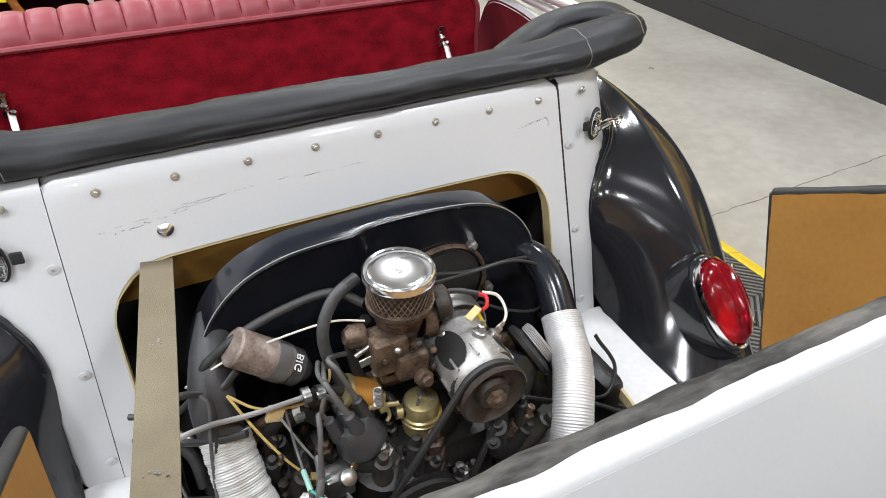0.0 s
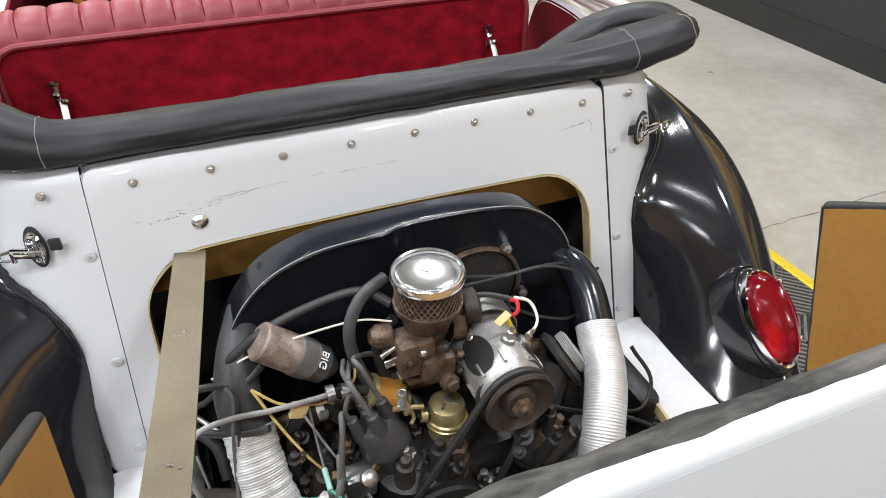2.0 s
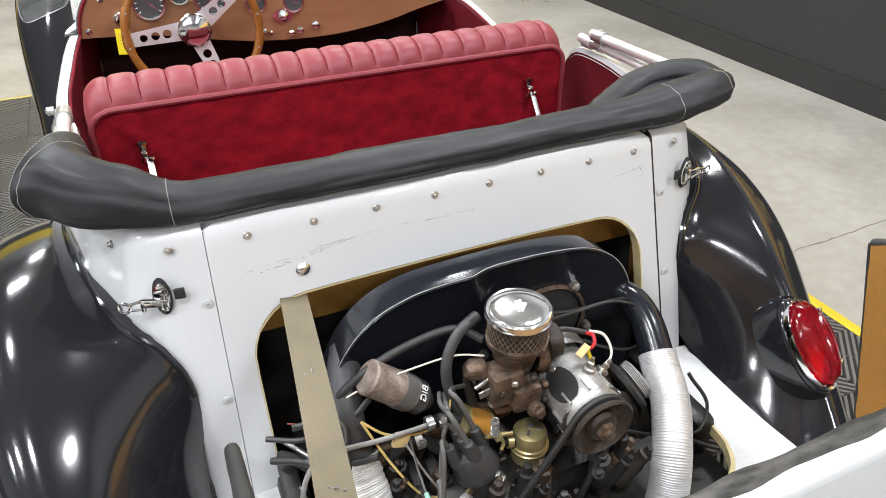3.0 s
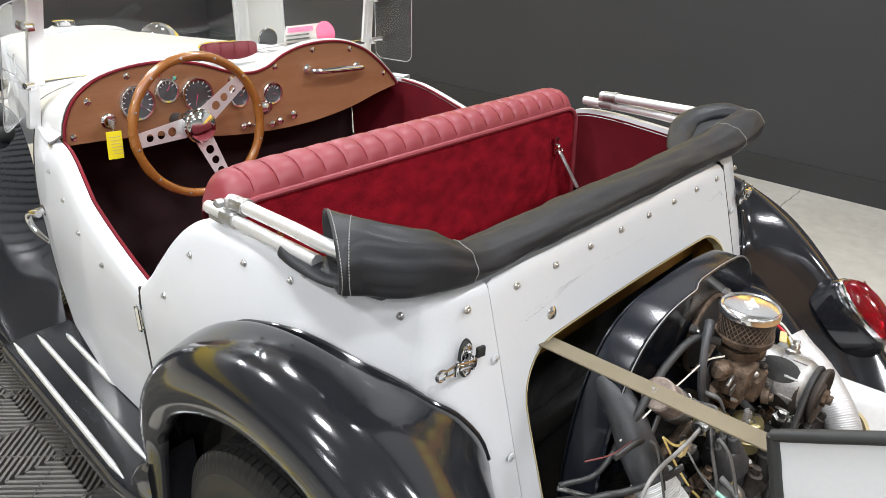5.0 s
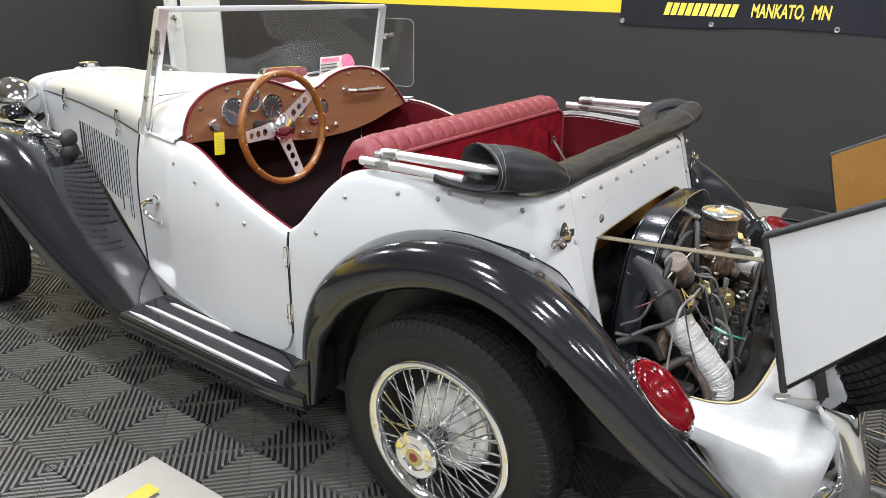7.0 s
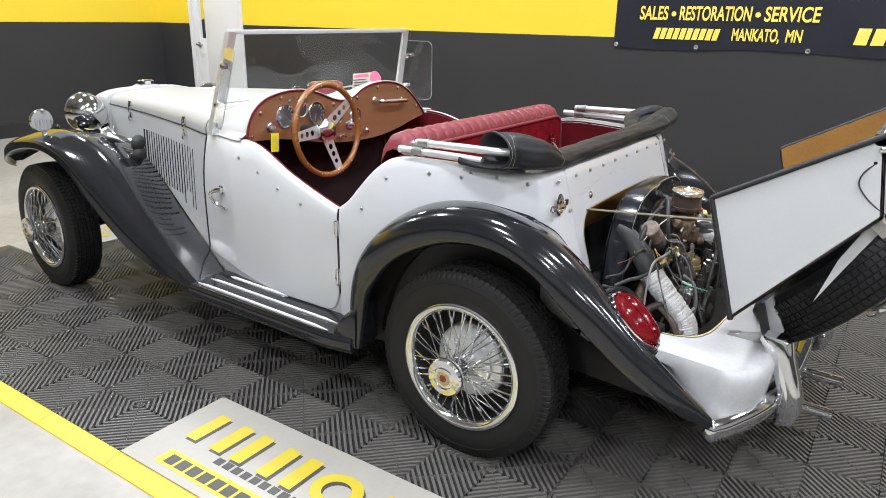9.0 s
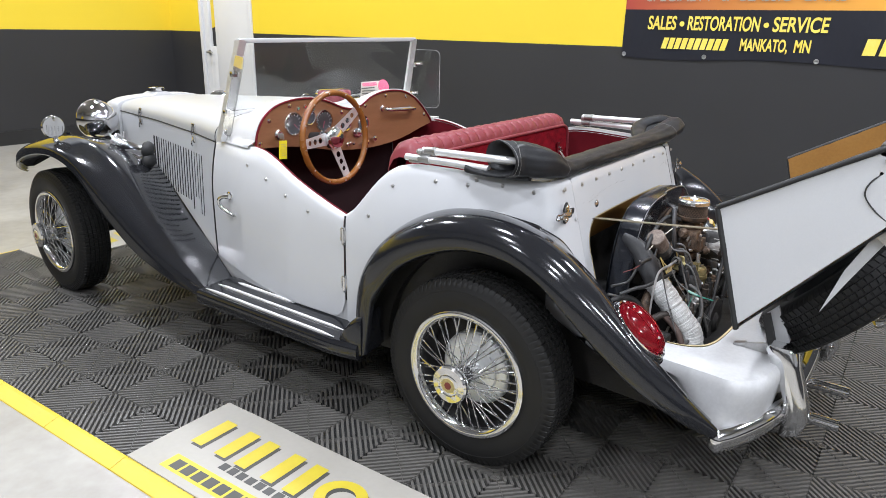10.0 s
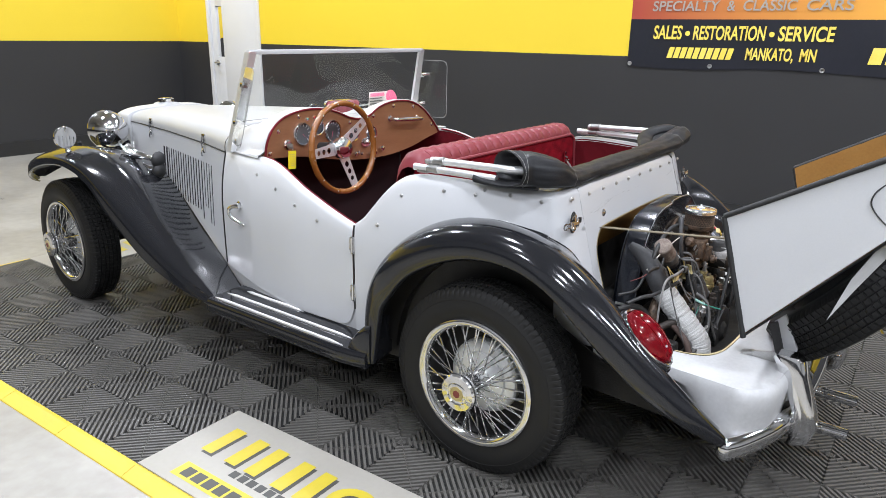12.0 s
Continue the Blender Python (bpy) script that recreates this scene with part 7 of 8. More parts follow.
# hoses and wiring: name, colour, radius, path
LINES = [
    ("hose", RUBBER, 0.0070, [(-0.30, -0.30, 0.60), (-0.285, -0.315, 0.655), (-0.24, -0.315, 0.692), (-0.17, -0.31, 0.715), (-0.09, -0.315, 0.728), (-0.05, -0.35, 0.72)]),
    ("hose", RUBBER, 0.0085, [(-0.05, -0.36, 0.70), (-0.075, -0.35, 0.66), (-0.07, -0.36, 0.60), (-0.05, -0.38, 0.55)]),
    ("wire", WHITEWIRE, 0.0016, [(-0.31, -0.31, 0.63), (-0.25, -0.33, 0.675), (-0.17, -0.345, 0.70), (-0.10, -0.35, 0.705), (-0.055, -0.37, 0.705)]),
    ("cable", WIRE, 0.0055, [(-0.36, -0.33, 0.64), (-0.31, -0.34, 0.645), (-0.27, -0.345, 0.638), (-0.24, -0.34, 0.66)]),
    ("cable", GREYWIRE, 0.0026, [(-0.295, -0.36, 0.655), (-0.288, -0.375, 0.645), (-0.30, -0.41, 0.60), (-0.31, -0.45, 0.53), (-0.315, -0.49, 0.46), (-0.31, -0.53, 0.40)]),
    ("cable", WIRE, 0.0026, [(-0.29, -0.365, 0.652), (-0.283, -0.38, 0.64), (-0.296, -0.42, 0.58), (-0.305, -0.46, 0.51), (-0.31, -0.50, 0.43)]),
    ("wire", YELLOWWIRE, 0.0022, [(-0.262, -0.37, 0.648), (-0.225, -0.385, 0.618), (-0.17, -0.39, 0.603), (-0.125, -0.385, 0.618), (-0.113, -0.37, 0.645)]),
    ("wire", YELLOWWIRE, 0.0022, [(-0.262, -0.37, 0.648), (-0.235, -0.40, 0.59), (-0.205, -0.43, 0.54), (-0.175, -0.455, 0.50)]),
    ("wire", PALEWIRE, 0.0018, [(-0.175, -0.455, 0.50), (-0.15, -0.47, 0.475), (-0.12, -0.50, 0.45)]),
    ("fuel_line", PALEWIRE, 0.0042, [(-0.362, -0.395, 0.47), (-0.368, -0.40, 0.56), (-0.345, -0.40, 0.622), (-0.30, -0.40, 0.634), (-0.243, -0.40, 0.628), (-0.19, -0.40, 0.626), (-0.150, -0.396, 0.622)]),
    ("hose", RUBBER, 0.0085, [(-0.160, -0.396, 0.624), (-0.13, -0.390, 0.612), (-0.103, -0.385, 0.597)]),
    ("hose", RUBBER, 0.010, [(-0.22, -0.37, 0.54), (-0.20, -0.375, 0.57), (-0.17, -0.38, 0.578), (-0.14, -0.39, 0.55)]),
    ("wire", GREENWIRE, 0.0020, [(-0.26, -0.46, 0.53), (-0.23, -0.475, 0.50), (-0.19, -0.485, 0.495), (-0.155, -0.485, 0.52)]),
    ("wire", GREYWIRE, 0.0020, [(-0.19, -0.385, 0.60), (-0.19, -0.43, 0.57), (-0.19, -0.477, 0.549)]),
    ("wire_sleeve", PALEGREEN, 0.0042, [(-0.19, -0.477, 0.549), (-0.19, -0.498, 0.544), (-0.19, -0.519, 0.540)]),
    ("wire", GREENWIRE, 0.0024, [(-0.19, -0.519, 0.540), (-0.175, -0.545, 0.532), (-0.15, -0.575, 0.52)]),
    ("connector", BLUEPLASTIC, 0.0055, [(-0.19, -0.508, 0.516), (-0.19, -0.526, 0.507)]),
    ("wire", GREYWIRE, 0.0022, [(-0.19, -0.526, 0.507), (-0.185, -0.555, 0.485), (-0.17, -0.58, 0.46)]),
    ("wire", PALEWIRE, 0.0020, [(-0.20, -0.40, 0.60), (-0.17, -0.44, 0.54), (-0.13, -0.50, 0.47), (-0.10, -0.56, 0.43)]),
    ("cable", WIRE, 0.0034, [(0.06, -0.32, 0.705), (0.088, -0.30, 0.69), (0.15, -0.30, 0.675), (0.229, -0.30, 0.672), (0.285, -0.28, 0.645), (0.345, -0.25, 0.585), (0.40, -0.22, 0.56)]),
    ("cable", WIRE, 0.0026, [(0.07, -0.33, 0.70), (0.15, -0.31, 0.68), (0.229, -0.305, 0.674), (0.29, -0.31, 0.645), (0.305, -0.33, 0.61), (0.27, -0.34, 0.58), (0.21, -0.34, 0.60), (0.14, -0.36, 0.66)]),
    ("cable", WIRE, 0.0045, [(0.05, -0.36, 0.70), (0.09, -0.365, 0.705), (0.130, -0.385, 0.700)]),
    ("wire", REDWIRE, 0.0034, [(0.128, -0.385, 0.700), (0.134, -0.400, 0.705), (0.128, -0.420, 0.706), (0.112, -0.435, 0.712)]),
    ("wire", WHITEWIRE, 0.0026, [(0.134, -0.385, 0.702), (0.155, -0.400, 0.700), (0.160, -0.425, 0.690), (0.150, -0.445, 0.684), (0.130, -0.462, 0.688)]),
    ("wire", YELLOW, 0.0034, [(0.112, -0.452, 0.690), (0.104, -0.440, 0.712)]),
    ("cable", WIRE, 0.0038, [(0.16, -0.50, 0.55), (0.24, -0.50, 0.50), (0.31, -0.50, 0.47), (0.36, -0.50, 0.46), (0.385, -0.47, 0.50), (0.36, -0.42, 0.55)]),
    ("cable", WIRE, 0.0045, [(0.30, -0.45, 0.44), (0.34, -0.50, 0.44), (0.37, -0.53, 0.43)]),
    ("hose", GREYWIRE, 0.0062, [(-0.13, -0.52, 0.48), (-0.13, -0.545, 0.44), (-0.12, -0.56, 0.40)]),
    ("cable", WIRE, 0.0048, [(-0.395, -0.26, 0.56), (-0.34, -0.29, 0.565), (-0.30, -0.30, 0.60), (-0.27, -0.30, 0.625)]),
    ("wire", DULLRED, 0.0013, [(-0.36, -0.28, 0.60), (-0.33, -0.31, 0.615), (-0.30, -0.33, 0.64)]),
    ("rod", STEEL, 0.0045, [(-0.375, -0.24, 0.52), (-0.33, -0.29, 0.50)]),
    ("hose", DUSTY, 0.0095, [(-0.05, -0.32, 0.745), (-0.088, -0.335, 0.735), (-0.112, -0.35, 0.705), (-0.116, -0.36, 0.665), (-0.106, -0.372, 0.625), (-0.094, -0.38, 0.60)]),
    ("pipe", GRIME, 0.012, [(-0.392, -0.33, 0.425), (-0.36, -0.36, 0.445), (-0.325, -0.395, 0.47), (-0.30, -0.42, 0.475)]),
    ("pipe", BROWNHOSE, 0.010, [(-0.318, -0.40, 0.475), (-0.312, -0.43, 0.45), (-0.318, -0.46, 0.42), (-0.33, -0.48, 0.375)]),
    ("pipe", SOOT, 0.010, [(-0.385, -0.25, 0.50), (-0.36, -0.29, 0.515), (-0.335, -0.32, 0.50), (-0.33, -0.35, 0.46)]),
    ("cable", WIRE, 0.006, [(-0.395, -0.29, 0.54), (-0.36, -0.32, 0.555), (-0.33, -0.35, 0.565), (-0.29, -0.40, 0.60), (-0.25, -0.42, 0.615)]),
    ("hose", GREYWIRE, 0.0062, [(-0.165, -0.47, 0.56), (-0.175, -0.52, 0.545), (-0.20, -0.55, 0.50), (-0.235, -0.555, 0.455), (-0.285, -0.545, 0.425), (-0.35, -0.51, 0.412), (-0.385, -0.46, 0.41)]),
    ("wire", GREYWIRE, 0.0026, [(-0.36, -0.30, 0.47), (-0.35, -0.36, 0.46), (-0.345, -0.41, 0.43), (-0.35, -0.45, 0.40)]),
]
for nm, mt, r, pts in LINES:
    epart(nm, lambda bm: tube(bm, pts, r, 10 if r > 0.004 else 7, smooth=6), mt)
for c, d, r in (((-0.158, -0.396, 0.624), (1, 0, 0), 0.0105), ((-0.138, -0.392, 0.616), (1, 0.1, -0.3), 0.0105), ((-0.170, -0.380, 0.578), (0.9, -0.2, 0.2), 0.0145)):
    epart("hose_clamp", lambda bm: (lathe(bm, [(-0.006, r), (-0.006, r + 0.0015), (0.006, r + 0.0015), (0.006, r)], c, d, 20, False), box(bm, Vector(c) + Vector((0, -r, 0.006)), (0.012, 0.008, 0.010), bevel=0.002)), STEEL, "perforated steel hose clamp", smooth=False)
for c, sz, m in (((-0.205, -0.39, 0.603), (0.024, 0.010, 0.026), pose(0, 0, 0, 0, 20, 0)), ((-0.175, -0.455, 0.50), (0.022, 0.012, 0.024), pose(0, 0, 0, 20, 35, 0)), ((0.098, -0.435, 0.712), (0.026, 0.013, 0.003), pose(0, 0, 0, 10, -20, 20))):
    epart("tape_wrap", lambda bm: box(bm, c, sz, m, bevel=0.002), TAPE, "piece of yellowed tape", smooth=False)

# ---- wheels ----
TR = 0.305
FLAT = 0.92                # how far the wheel's profiles are drawn in along the axle


def tyre_mesh():
    bm = bmesh.new()
    prof = [(-0.064, 0.188), (-0.072, 0.196), (-0.080, 0.214), (-0.0845, 0.240), (-0.0845, 0.262), (-0.0825, 0.276), (-0.0835, 0.2775), (-0.082, 0.281), (-0.079, 0.292), (-0.0745, 0.304), (-0.069, 0.3135)]
    grooves = (-0.044, -0.021, 0.0, 0.021, 0.044)
    tread = [(-0.066, 0)]
    for g in grooves:
        tread += [(g - 0.0032, 0), (g - 0.0024, 1), (g + 0.0024, 1), (g + 0.0032, 0)]
    tread.append((0.066, 0))
    n = 96
    rings = []
    for i in range(n):
        for ph, cut in ((0.0, 0), (0.66, 0), (0.72, 1), (0.90, 1), (0.96, 0)):
            ring = []
            for h, r in prof:
                ring.append((h, r - (0.0030 if r > 0.30 and cut else 0), 0.0))
            for h, deep in tread:
                rib_no = sum(h > g for g in grooves)
                skew = (0.0, 0.5, 0.25, 0.75, 0.5, 0.0)[rib_no] + 0.35 * math.sin(h * 40)
                ring.append((h, 0.3195 + 0.0050 * (1 - (h / 0.066) ** 2) - (0.0085 if deep else 0.0042 if cut else 0), 0.0 if abs(h) > 0.05 else skew))
            for h, r in reversed(prof):
                ring.append((-h, r - (0.0030 if r > 0.30 and cut else 0), 0.0))
            ring = [(h * 0.90, 0.195 + (r - 0.188) * 0.83, sk) for h, r, sk in ring]
            rings.append([(h, r * math.cos(2 * math.pi * (i + ph + sk * 0.5) / n), r * math.sin(2 * math.pi * (i + ph + sk * 0.5) / n)) for h, r, sk in ring])
    loft(bm, rings + [rings[0]])
    bmesh.ops.remove_doubles(bm, verts=bm.verts[:], dist=0.00005)
    return mesh_of("tyre", bm, TYRE, sharp=35)


def turned(name, prof, mt, n=48, caps=False, sharp=40):
    bm = bmesh.new()
    lathe(bm, [(h * FLAT, r) for h, r in prof], (0, 0, 0), (-1, 0, 0), n, caps)
    return mesh_of(name, bm, mt, sharp=sharp)


# local frame: the axle along x, the outer side towards -x; profiles run outwards
TYRE_ME = tyre_mesh()
RIM_ME = turned("rim", [(0.052, 0.1815), (0.060, 0.180), (0.070, 0.1810), (0.078, 0.184), (0.084, 0.192), (0.085, 0.199), (0.081, 0.2060), (0.068, 0.2065)], RIMCHROME, 72)
BARREL_ME = turned("rim_barrel", [(-0.07, 0.195), (-0.06, 0.18), (0.0, 0.175), (0.035, 0.178), (0.051, 0.181)], BLACKPLASTIC, 60)
DISC_ME = turned("wheel_disc", [(-0.03, 0.178), (-0.028, 0.150), (-0.022, 0.130), (-0.02, 0.05), (0, 0.04)], SOOT, 48)
DRUM_ME = turned("brake_drum", [(-0.02, 0.120), (0.004, 0.120), (0.008, 0.116), (0.012, 0.116), (0.02, 0.106), (0.0205, 0.085), (0.026, 0.082), (0.028, 0.06), (0.034, 0.045), (0.034, 0.0)], BRUSHED, 48)
HUB_ME = turned("hub", [(0.02, 0.042), (0.11, 0.034), (0.134, 0.032), (0.137, 0.054), (0.149, 0.060), (0.161, 0.060), (0.167, 0.055), (0.1695, 0.036), (0.1665, 0.033), (0.1685, 0.029), (0.168, 0.0)], RIMCHROME, 40)
MEDAL_ME = turned("hub_medallion", [(0.168, 0.025), (0.1705, 0.024), (0.171, 0.0)], BRASS, 8, True)
BADGE_ME = turned("hub_badge", [(0.1705, 0.0125), (0.1718, 0.012), (0.1722, 0.0)], DULLRED, 8, True)
bm = bmesh.new()
tube(bm, [(0, 0, 0), (0, 0, 0.62), (0, 0, 0.66), (0, 0, 1.0)], [0.0017, 0.0017, 0.0031, 0.0028], 6)
SPOKE_ME = mesh_of("spoke", bm, RIMCHROME)


def wheel(centre, side, spokes=True, name="wheel", host=None, steer=0.0):
    w = new(name)
    w.parent = host or car
    w.matrix_basis = Matrix.Translation(centre) @ Matrix.Rotation(radians(steer), 4, "Z") @ (Matrix() if side < 0 else Matrix.Rotation(math.pi, 4, "Z"))
    for nm, me, lab in (("tyre", TYRE_ME, "black ribbed tyre"), ("rim", RIM_ME, "chrome wire wheel rim"), ("rim_barrel", BARREL_ME, "black inner barrel of the rim"), ("wheel_disc", DISC_ME, ""), ("brake_drum", DRUM_ME, "silver drum behind the spokes"), ("hub", HUB_ME, "chrome hub cap"), ("hub_medallion", MEDAL_ME, "gold eight-sided medallion"), ("hub_badge", BADGE_ME, "red enamel centre")):
        o = new(nm, me)
        o.parent = w
        if lab:
            o["label"] = lab
    if spokes:
        for k in range(54):
            row = k % 3
            a = 2 * math.pi * k / 54
            lean = (0.42 if (k // 3) % 2 else -0.42) * (1 if row else 1.25)
            hx, hr = ((-0.126, 0.033), (-0.056, 0.039), (-0.092, 0.036))[row]
            p = Vector((hx * FLAT, hr * math.cos(a + lean), hr * math.sin(a + lean)))
            q = Vector((-0.054 + (0.016 if row == 1 else 0.0), 0.184 * math.cos(a), 0.184 * math.sin(a)))
            o = new("spoke", SPOKE_ME)
            o.parent = w
            d = q - p
            o.matrix_basis = Matrix.Translation(p) @ d.to_track_quat("Z", "Y").to_matrix().to_4x4() @ Matrix.Diagonal((1, 1, d.length, 1))
    return w


for xx, yy, turn in ((0.694, 0.039, 0.0), (0.725, WB, -3.5)):
    wheel((-xx, yy, TR), -1, steer=turn)
    wheel((xx, yy, TR), 1, steer=turn)
# spare wheel on the lid's outer face
sp = wheel((0, 0, 0), -1, False, "spare_wheel")
dv = Vector((0, LD[0] - LB[0], LD[1] - LB[1])).normalized()
nv = Vector((0, dv.z, -dv.y)) * -1
if nv.z > 0:
    nv = -nv
sc_ = Vector((0, (LB[0] + LD[0]) / 2, (LB[1] + LD[1]) / 2)) - dv * 0.02 + nv * 0.125
rot = Matrix((-nv, dv, (-nv).cross(dv))).transposed().to_4x4()
sp.matrix_basis = Matrix.Translation(sc_) @ rot
for yy in (0.039, WB):
    bm = bmesh.new()
    tube(bm, [(-0.67, yy, TR - 0.02), (0.67, yy, TR - 0.02)], 0.035, 12)
    part("axle", bm, SOOT, car, "black axle tube")
bm = bmesh.new()
box(bm, (0, 1.1, 0.22), (0.9, 2.5, 0.04), bevel=0.01)
part("chassis", bm, SOOT, car, "dark floor pan under the car")


def make_arch(bm):
    rings = []
    for a in lin(0, 112, 20):
        r = 0.40
        y, z = r * math.cos(radians(a)), 0.30 + r * math.sin(radians(a))
        rings.append([(-half_width(y, 0.6) + 0.07, y, z), (-half_width(y, 0.6) - 0.02, y, z)])
    loft(bm, rings)
    # inner wall that closes the arch towards the cabin
    loft(bm, [[(-half_width(y, 0.6) + 0.014, y, 0.24), (-half_width(y, 0.6) + 0.014, y, z)] for y, z in zip(lin(0.50, -0.11, 14), (0.50, 0.62, 0.67, 0.70, 0.72, 0.735, 0.745, 0.75, 0.75, 0.75, 0.745, 0.735, 0.72, 0.70))])


def make_closing(bm):
    slab(bm, [(-0.692, 0.500, 0.25), (-0.56, 0.500, 0.25), (-0.56, 0.500, 0.62), (-0.668, 0.46, 0.62), (-0.690, 0.500, 0.50)], (0, 0.004, 0))


pair("arch_closing", make_closing, BLACK, car, "black closing plate ahead of the wheel", smooth=False)


def make_rear_closing(bm):
    slab(bm, [(-0.530, -0.13, 0.29), (-0.530, -0.50, 0.27), (-0.530, -0.56, 0.265), (-0.530, -0.50, 0.300), (-0.530, -0.41, 0.345), (-0.530, -0.28, 0.385), (-0.530, -0.13, 0.46)], (0.006, 0, 0))


pair("arch_closing", make_rear_closing, OILBLACK, car, "black closing plate behind the wheel", smooth=False)
pair("wheel_arch", make_arch, OILBLACK, car, "black inner wheel arch")

# ---- fittings on the body ----


def fitting(name, prof, mt, place, axis, n=16, label="", parent=None):
    bm = bmesh.new()
    lathe(bm, prof, place, axis, n)
    return part(name, bm, mt, parent or car, label)


SNAP = [(0, 0.0066), (0.0015, 0.0068), (0.003, 0.0055), (0.0032, 0.0038), (0.0058, 0.0038), (0.0066, 0.0028), (0.0064, 0.0)]
DOME = [(0, 0.0125), (0.002, 0.0125), (0.0055, 0.009), (0.0075, 0.004), (0.008, 0.0)]
SCREW = [(0, 0.0085), (0.002, 0.0080), (0.0032, 0.003), (0.0028, 0.0)]
for x in (-0.361, -0.254, -0.147, -0.040, 0.066, 0.172, 0.277, 0.380):
    fitting("hood_stud", SNAP, STUD, (x, rear_y(0.854) - 0.0005, 0.854), (0, -1, 0.1), 14, "tarnished hood stud")
fitting("dome_rivet", DOME, RIMCHROME, (-0.285, rear_y(0.781), 0.781), (0, -1, 0.1), 20, "chrome dome button")
for s in (-1, 1):
    fitting("hood_stud", SNAP, STUD, (s * 0.478, -0.112, 0.857), (s * 0.12, -1, 0.1), 14, "tarnished hood stud")
    fitting("deck_stud", SNAP, STUD, (s * 0.445, -0.075, 0.879), (0, 0, 1), 14, "rusty hood stud on the deck edge")
    for x, z in ((0.441, 0.765), (0.447, 0.602), (0.451, 0.455)):
        fitting("panel_screw", SCREW, PAINT, (s * x, rear_y(z) - 0.002, z), (0, -1, 0), 14, "painted panel screw")
        fitting("screw_centre", [(0, 0.0030), (0.0036, 0.0028), (0.0030, 0.0)], STUD, (s * x, rear_y(z) - 0.002, z), (0, -1, 0), 10, "bare screw centre")
    for y, z in ((-0.05, 0.852), (0.04, 0.865), (0.125, 0.872), (0.152, 0.854), (0.26, 0.853), (0.42, 0.818), (0.505, 0.708)):
        fitting("hood_stud", SNAP, STEEL, (s * (half_width(y, z) - 0.0005), y, z), (s, 0, 0.15), 14, "chrome hood stud")
    for y, z in ((1.16, 0.79), (1.03, 0.755), (0.905, 0.715), (0.785, 0.677)):
        fitting("door_stud", SNAP, STEEL, (s * (half_width(y, z) - 0.0005), y, z), (s, 0, 0.15), 14, "chrome side curtain stud")
    # toggle latch over the rear corner
    lt = new("toggle_latch")
    lt.parent = car
    lt["label"] = "chrome over-centre toggle latch"
    lm = Matrix.Translation((s * 0.502, -0.1335, 0.792)) @ (Matrix.Rotation(radians(s * 9), 4, "Z"))

    def lpart(name, make, mt, label=""):
        bm = bmesh.new()
        make(bm)
        bmesh.ops.transform(bm, matrix=lm, verts=bm.verts[:])
        return part(name, bm, mt, lt, label)
    lpart("gasket", lambda bm: slab(bm, [(0.016 * math.cos(t) * 0.85, 0.002, 0.034 * math.sin(t)) for t in lin(0, 2 * math.pi * 23 / 24, 24)], (0, -0.003, 0)), RUBBER, "black rubber gasket")
    lpart("base_plate", lambda bm: (slab(bm, [(0.0115 * math.cos(t), -0.001, 0.029 * math.sin(t)) for t in lin(0, 2 * math.pi * 23 / 24, 24)], (0, -0.004, 0)), lathe(bm, [(0.004, 0.006), (0.008, 0.005), (0.009, 0)], (0, 0, 0.020), (0, -1, 0), 12), lathe(bm, [(0.004, 0.006), (0.008, 0.005), (0.009, 0)], (0, 0, -0.020), (0, -1, 0), 12)), CHROME)
    lpart("lever", lambda bm: (box(bm, (s * 0.010, -0.013, 0.0), (0.040, 0.008, 0.015), pose(0, 0, 0, 0, -8 * s, 0), bevel=0.003),
                               box(bm, (s * 0.012, -0.018, 0.0), (0.026, 0.004, 0.008), pose(0, 0, 0, 0, -8 * s, 0), bevel=0.001),
                               lathe(bm, [(-0.013, 0.0045), (0.013, 0.0045)], (-s * 0.004, -0.012, 0), (0, 0, 1), 12),
                               lathe(bm, [(-0.010, 0.0035), (0.010, 0.0035)], (s * 0.028, -0.012, -0.003), (0, 0, 1), 12)), CHROME, "chrome latch lever")
    lpart("bail", lambda bm: (tube(bm, [(s * 0.024, -0.012, 0.007), (s * 0.040, -0.012, 0.003), (s * 0.048, -0.012, 0.002)], 0.0022, 8, smooth=3),
                              tube(bm, [(s * 0.024, -0.012, -0.009), (s * 0.040, -0.012, -0.009), (s * 0.048, -0.012, -0.007)], 0.0022, 8, smooth=3),
                              tube(bm, [(s * (0.054 + 0.0085 * math.cos(q)), -0.012, -0.003 + 0.0085 * math.sin(q)) for q in lin(0, 2 * math.pi, 17)], 0.0026, 8, False)), CHROME, "chrome wire bail with a ring end")
    lpart("catch", lambda bm: (box(bm, (-s * 0.026, -0.004, 0.004), (0.016, 0.006, 0.018), bevel=0.002)), RUBBER, "black catch pad")
    # hinges of the rear-hung door
    for z in (0.622, 0.446):
        bm = bmesh.new()
        w = half_width(0.607, z)
        lathe(bm, [(-0.026, 0.0065), (0.026, 0.0065)], (s * (w + 0.006), 0.607, z), (0, 0, 1), 14)
        box(bm, (s * (w + 0.002), 0.615, z), (0.004, 0.016, 0.044), bevel=0.001)
        box(bm, (s * (w + 0.002), 0.602, z), (0.004, 0.008, 0.040), bevel=0.001)
        for dz in (-0.028, 0.028):
            lathe(bm, [(0, 0.0075), (0.004, 0.006), (0.005, 0)], (s * (w + 0.006), 0.607, z + (dz if dz < 0 else 0.026)), (0, 0, -1 if dz < 0 else 1), 12)
        part("door_hinge", bm, CHROME, doors[0 if s < 0 else 1], "chrome door hinge")
    bm = bmesh.new()
    w = half_width(1.29, 0.64)
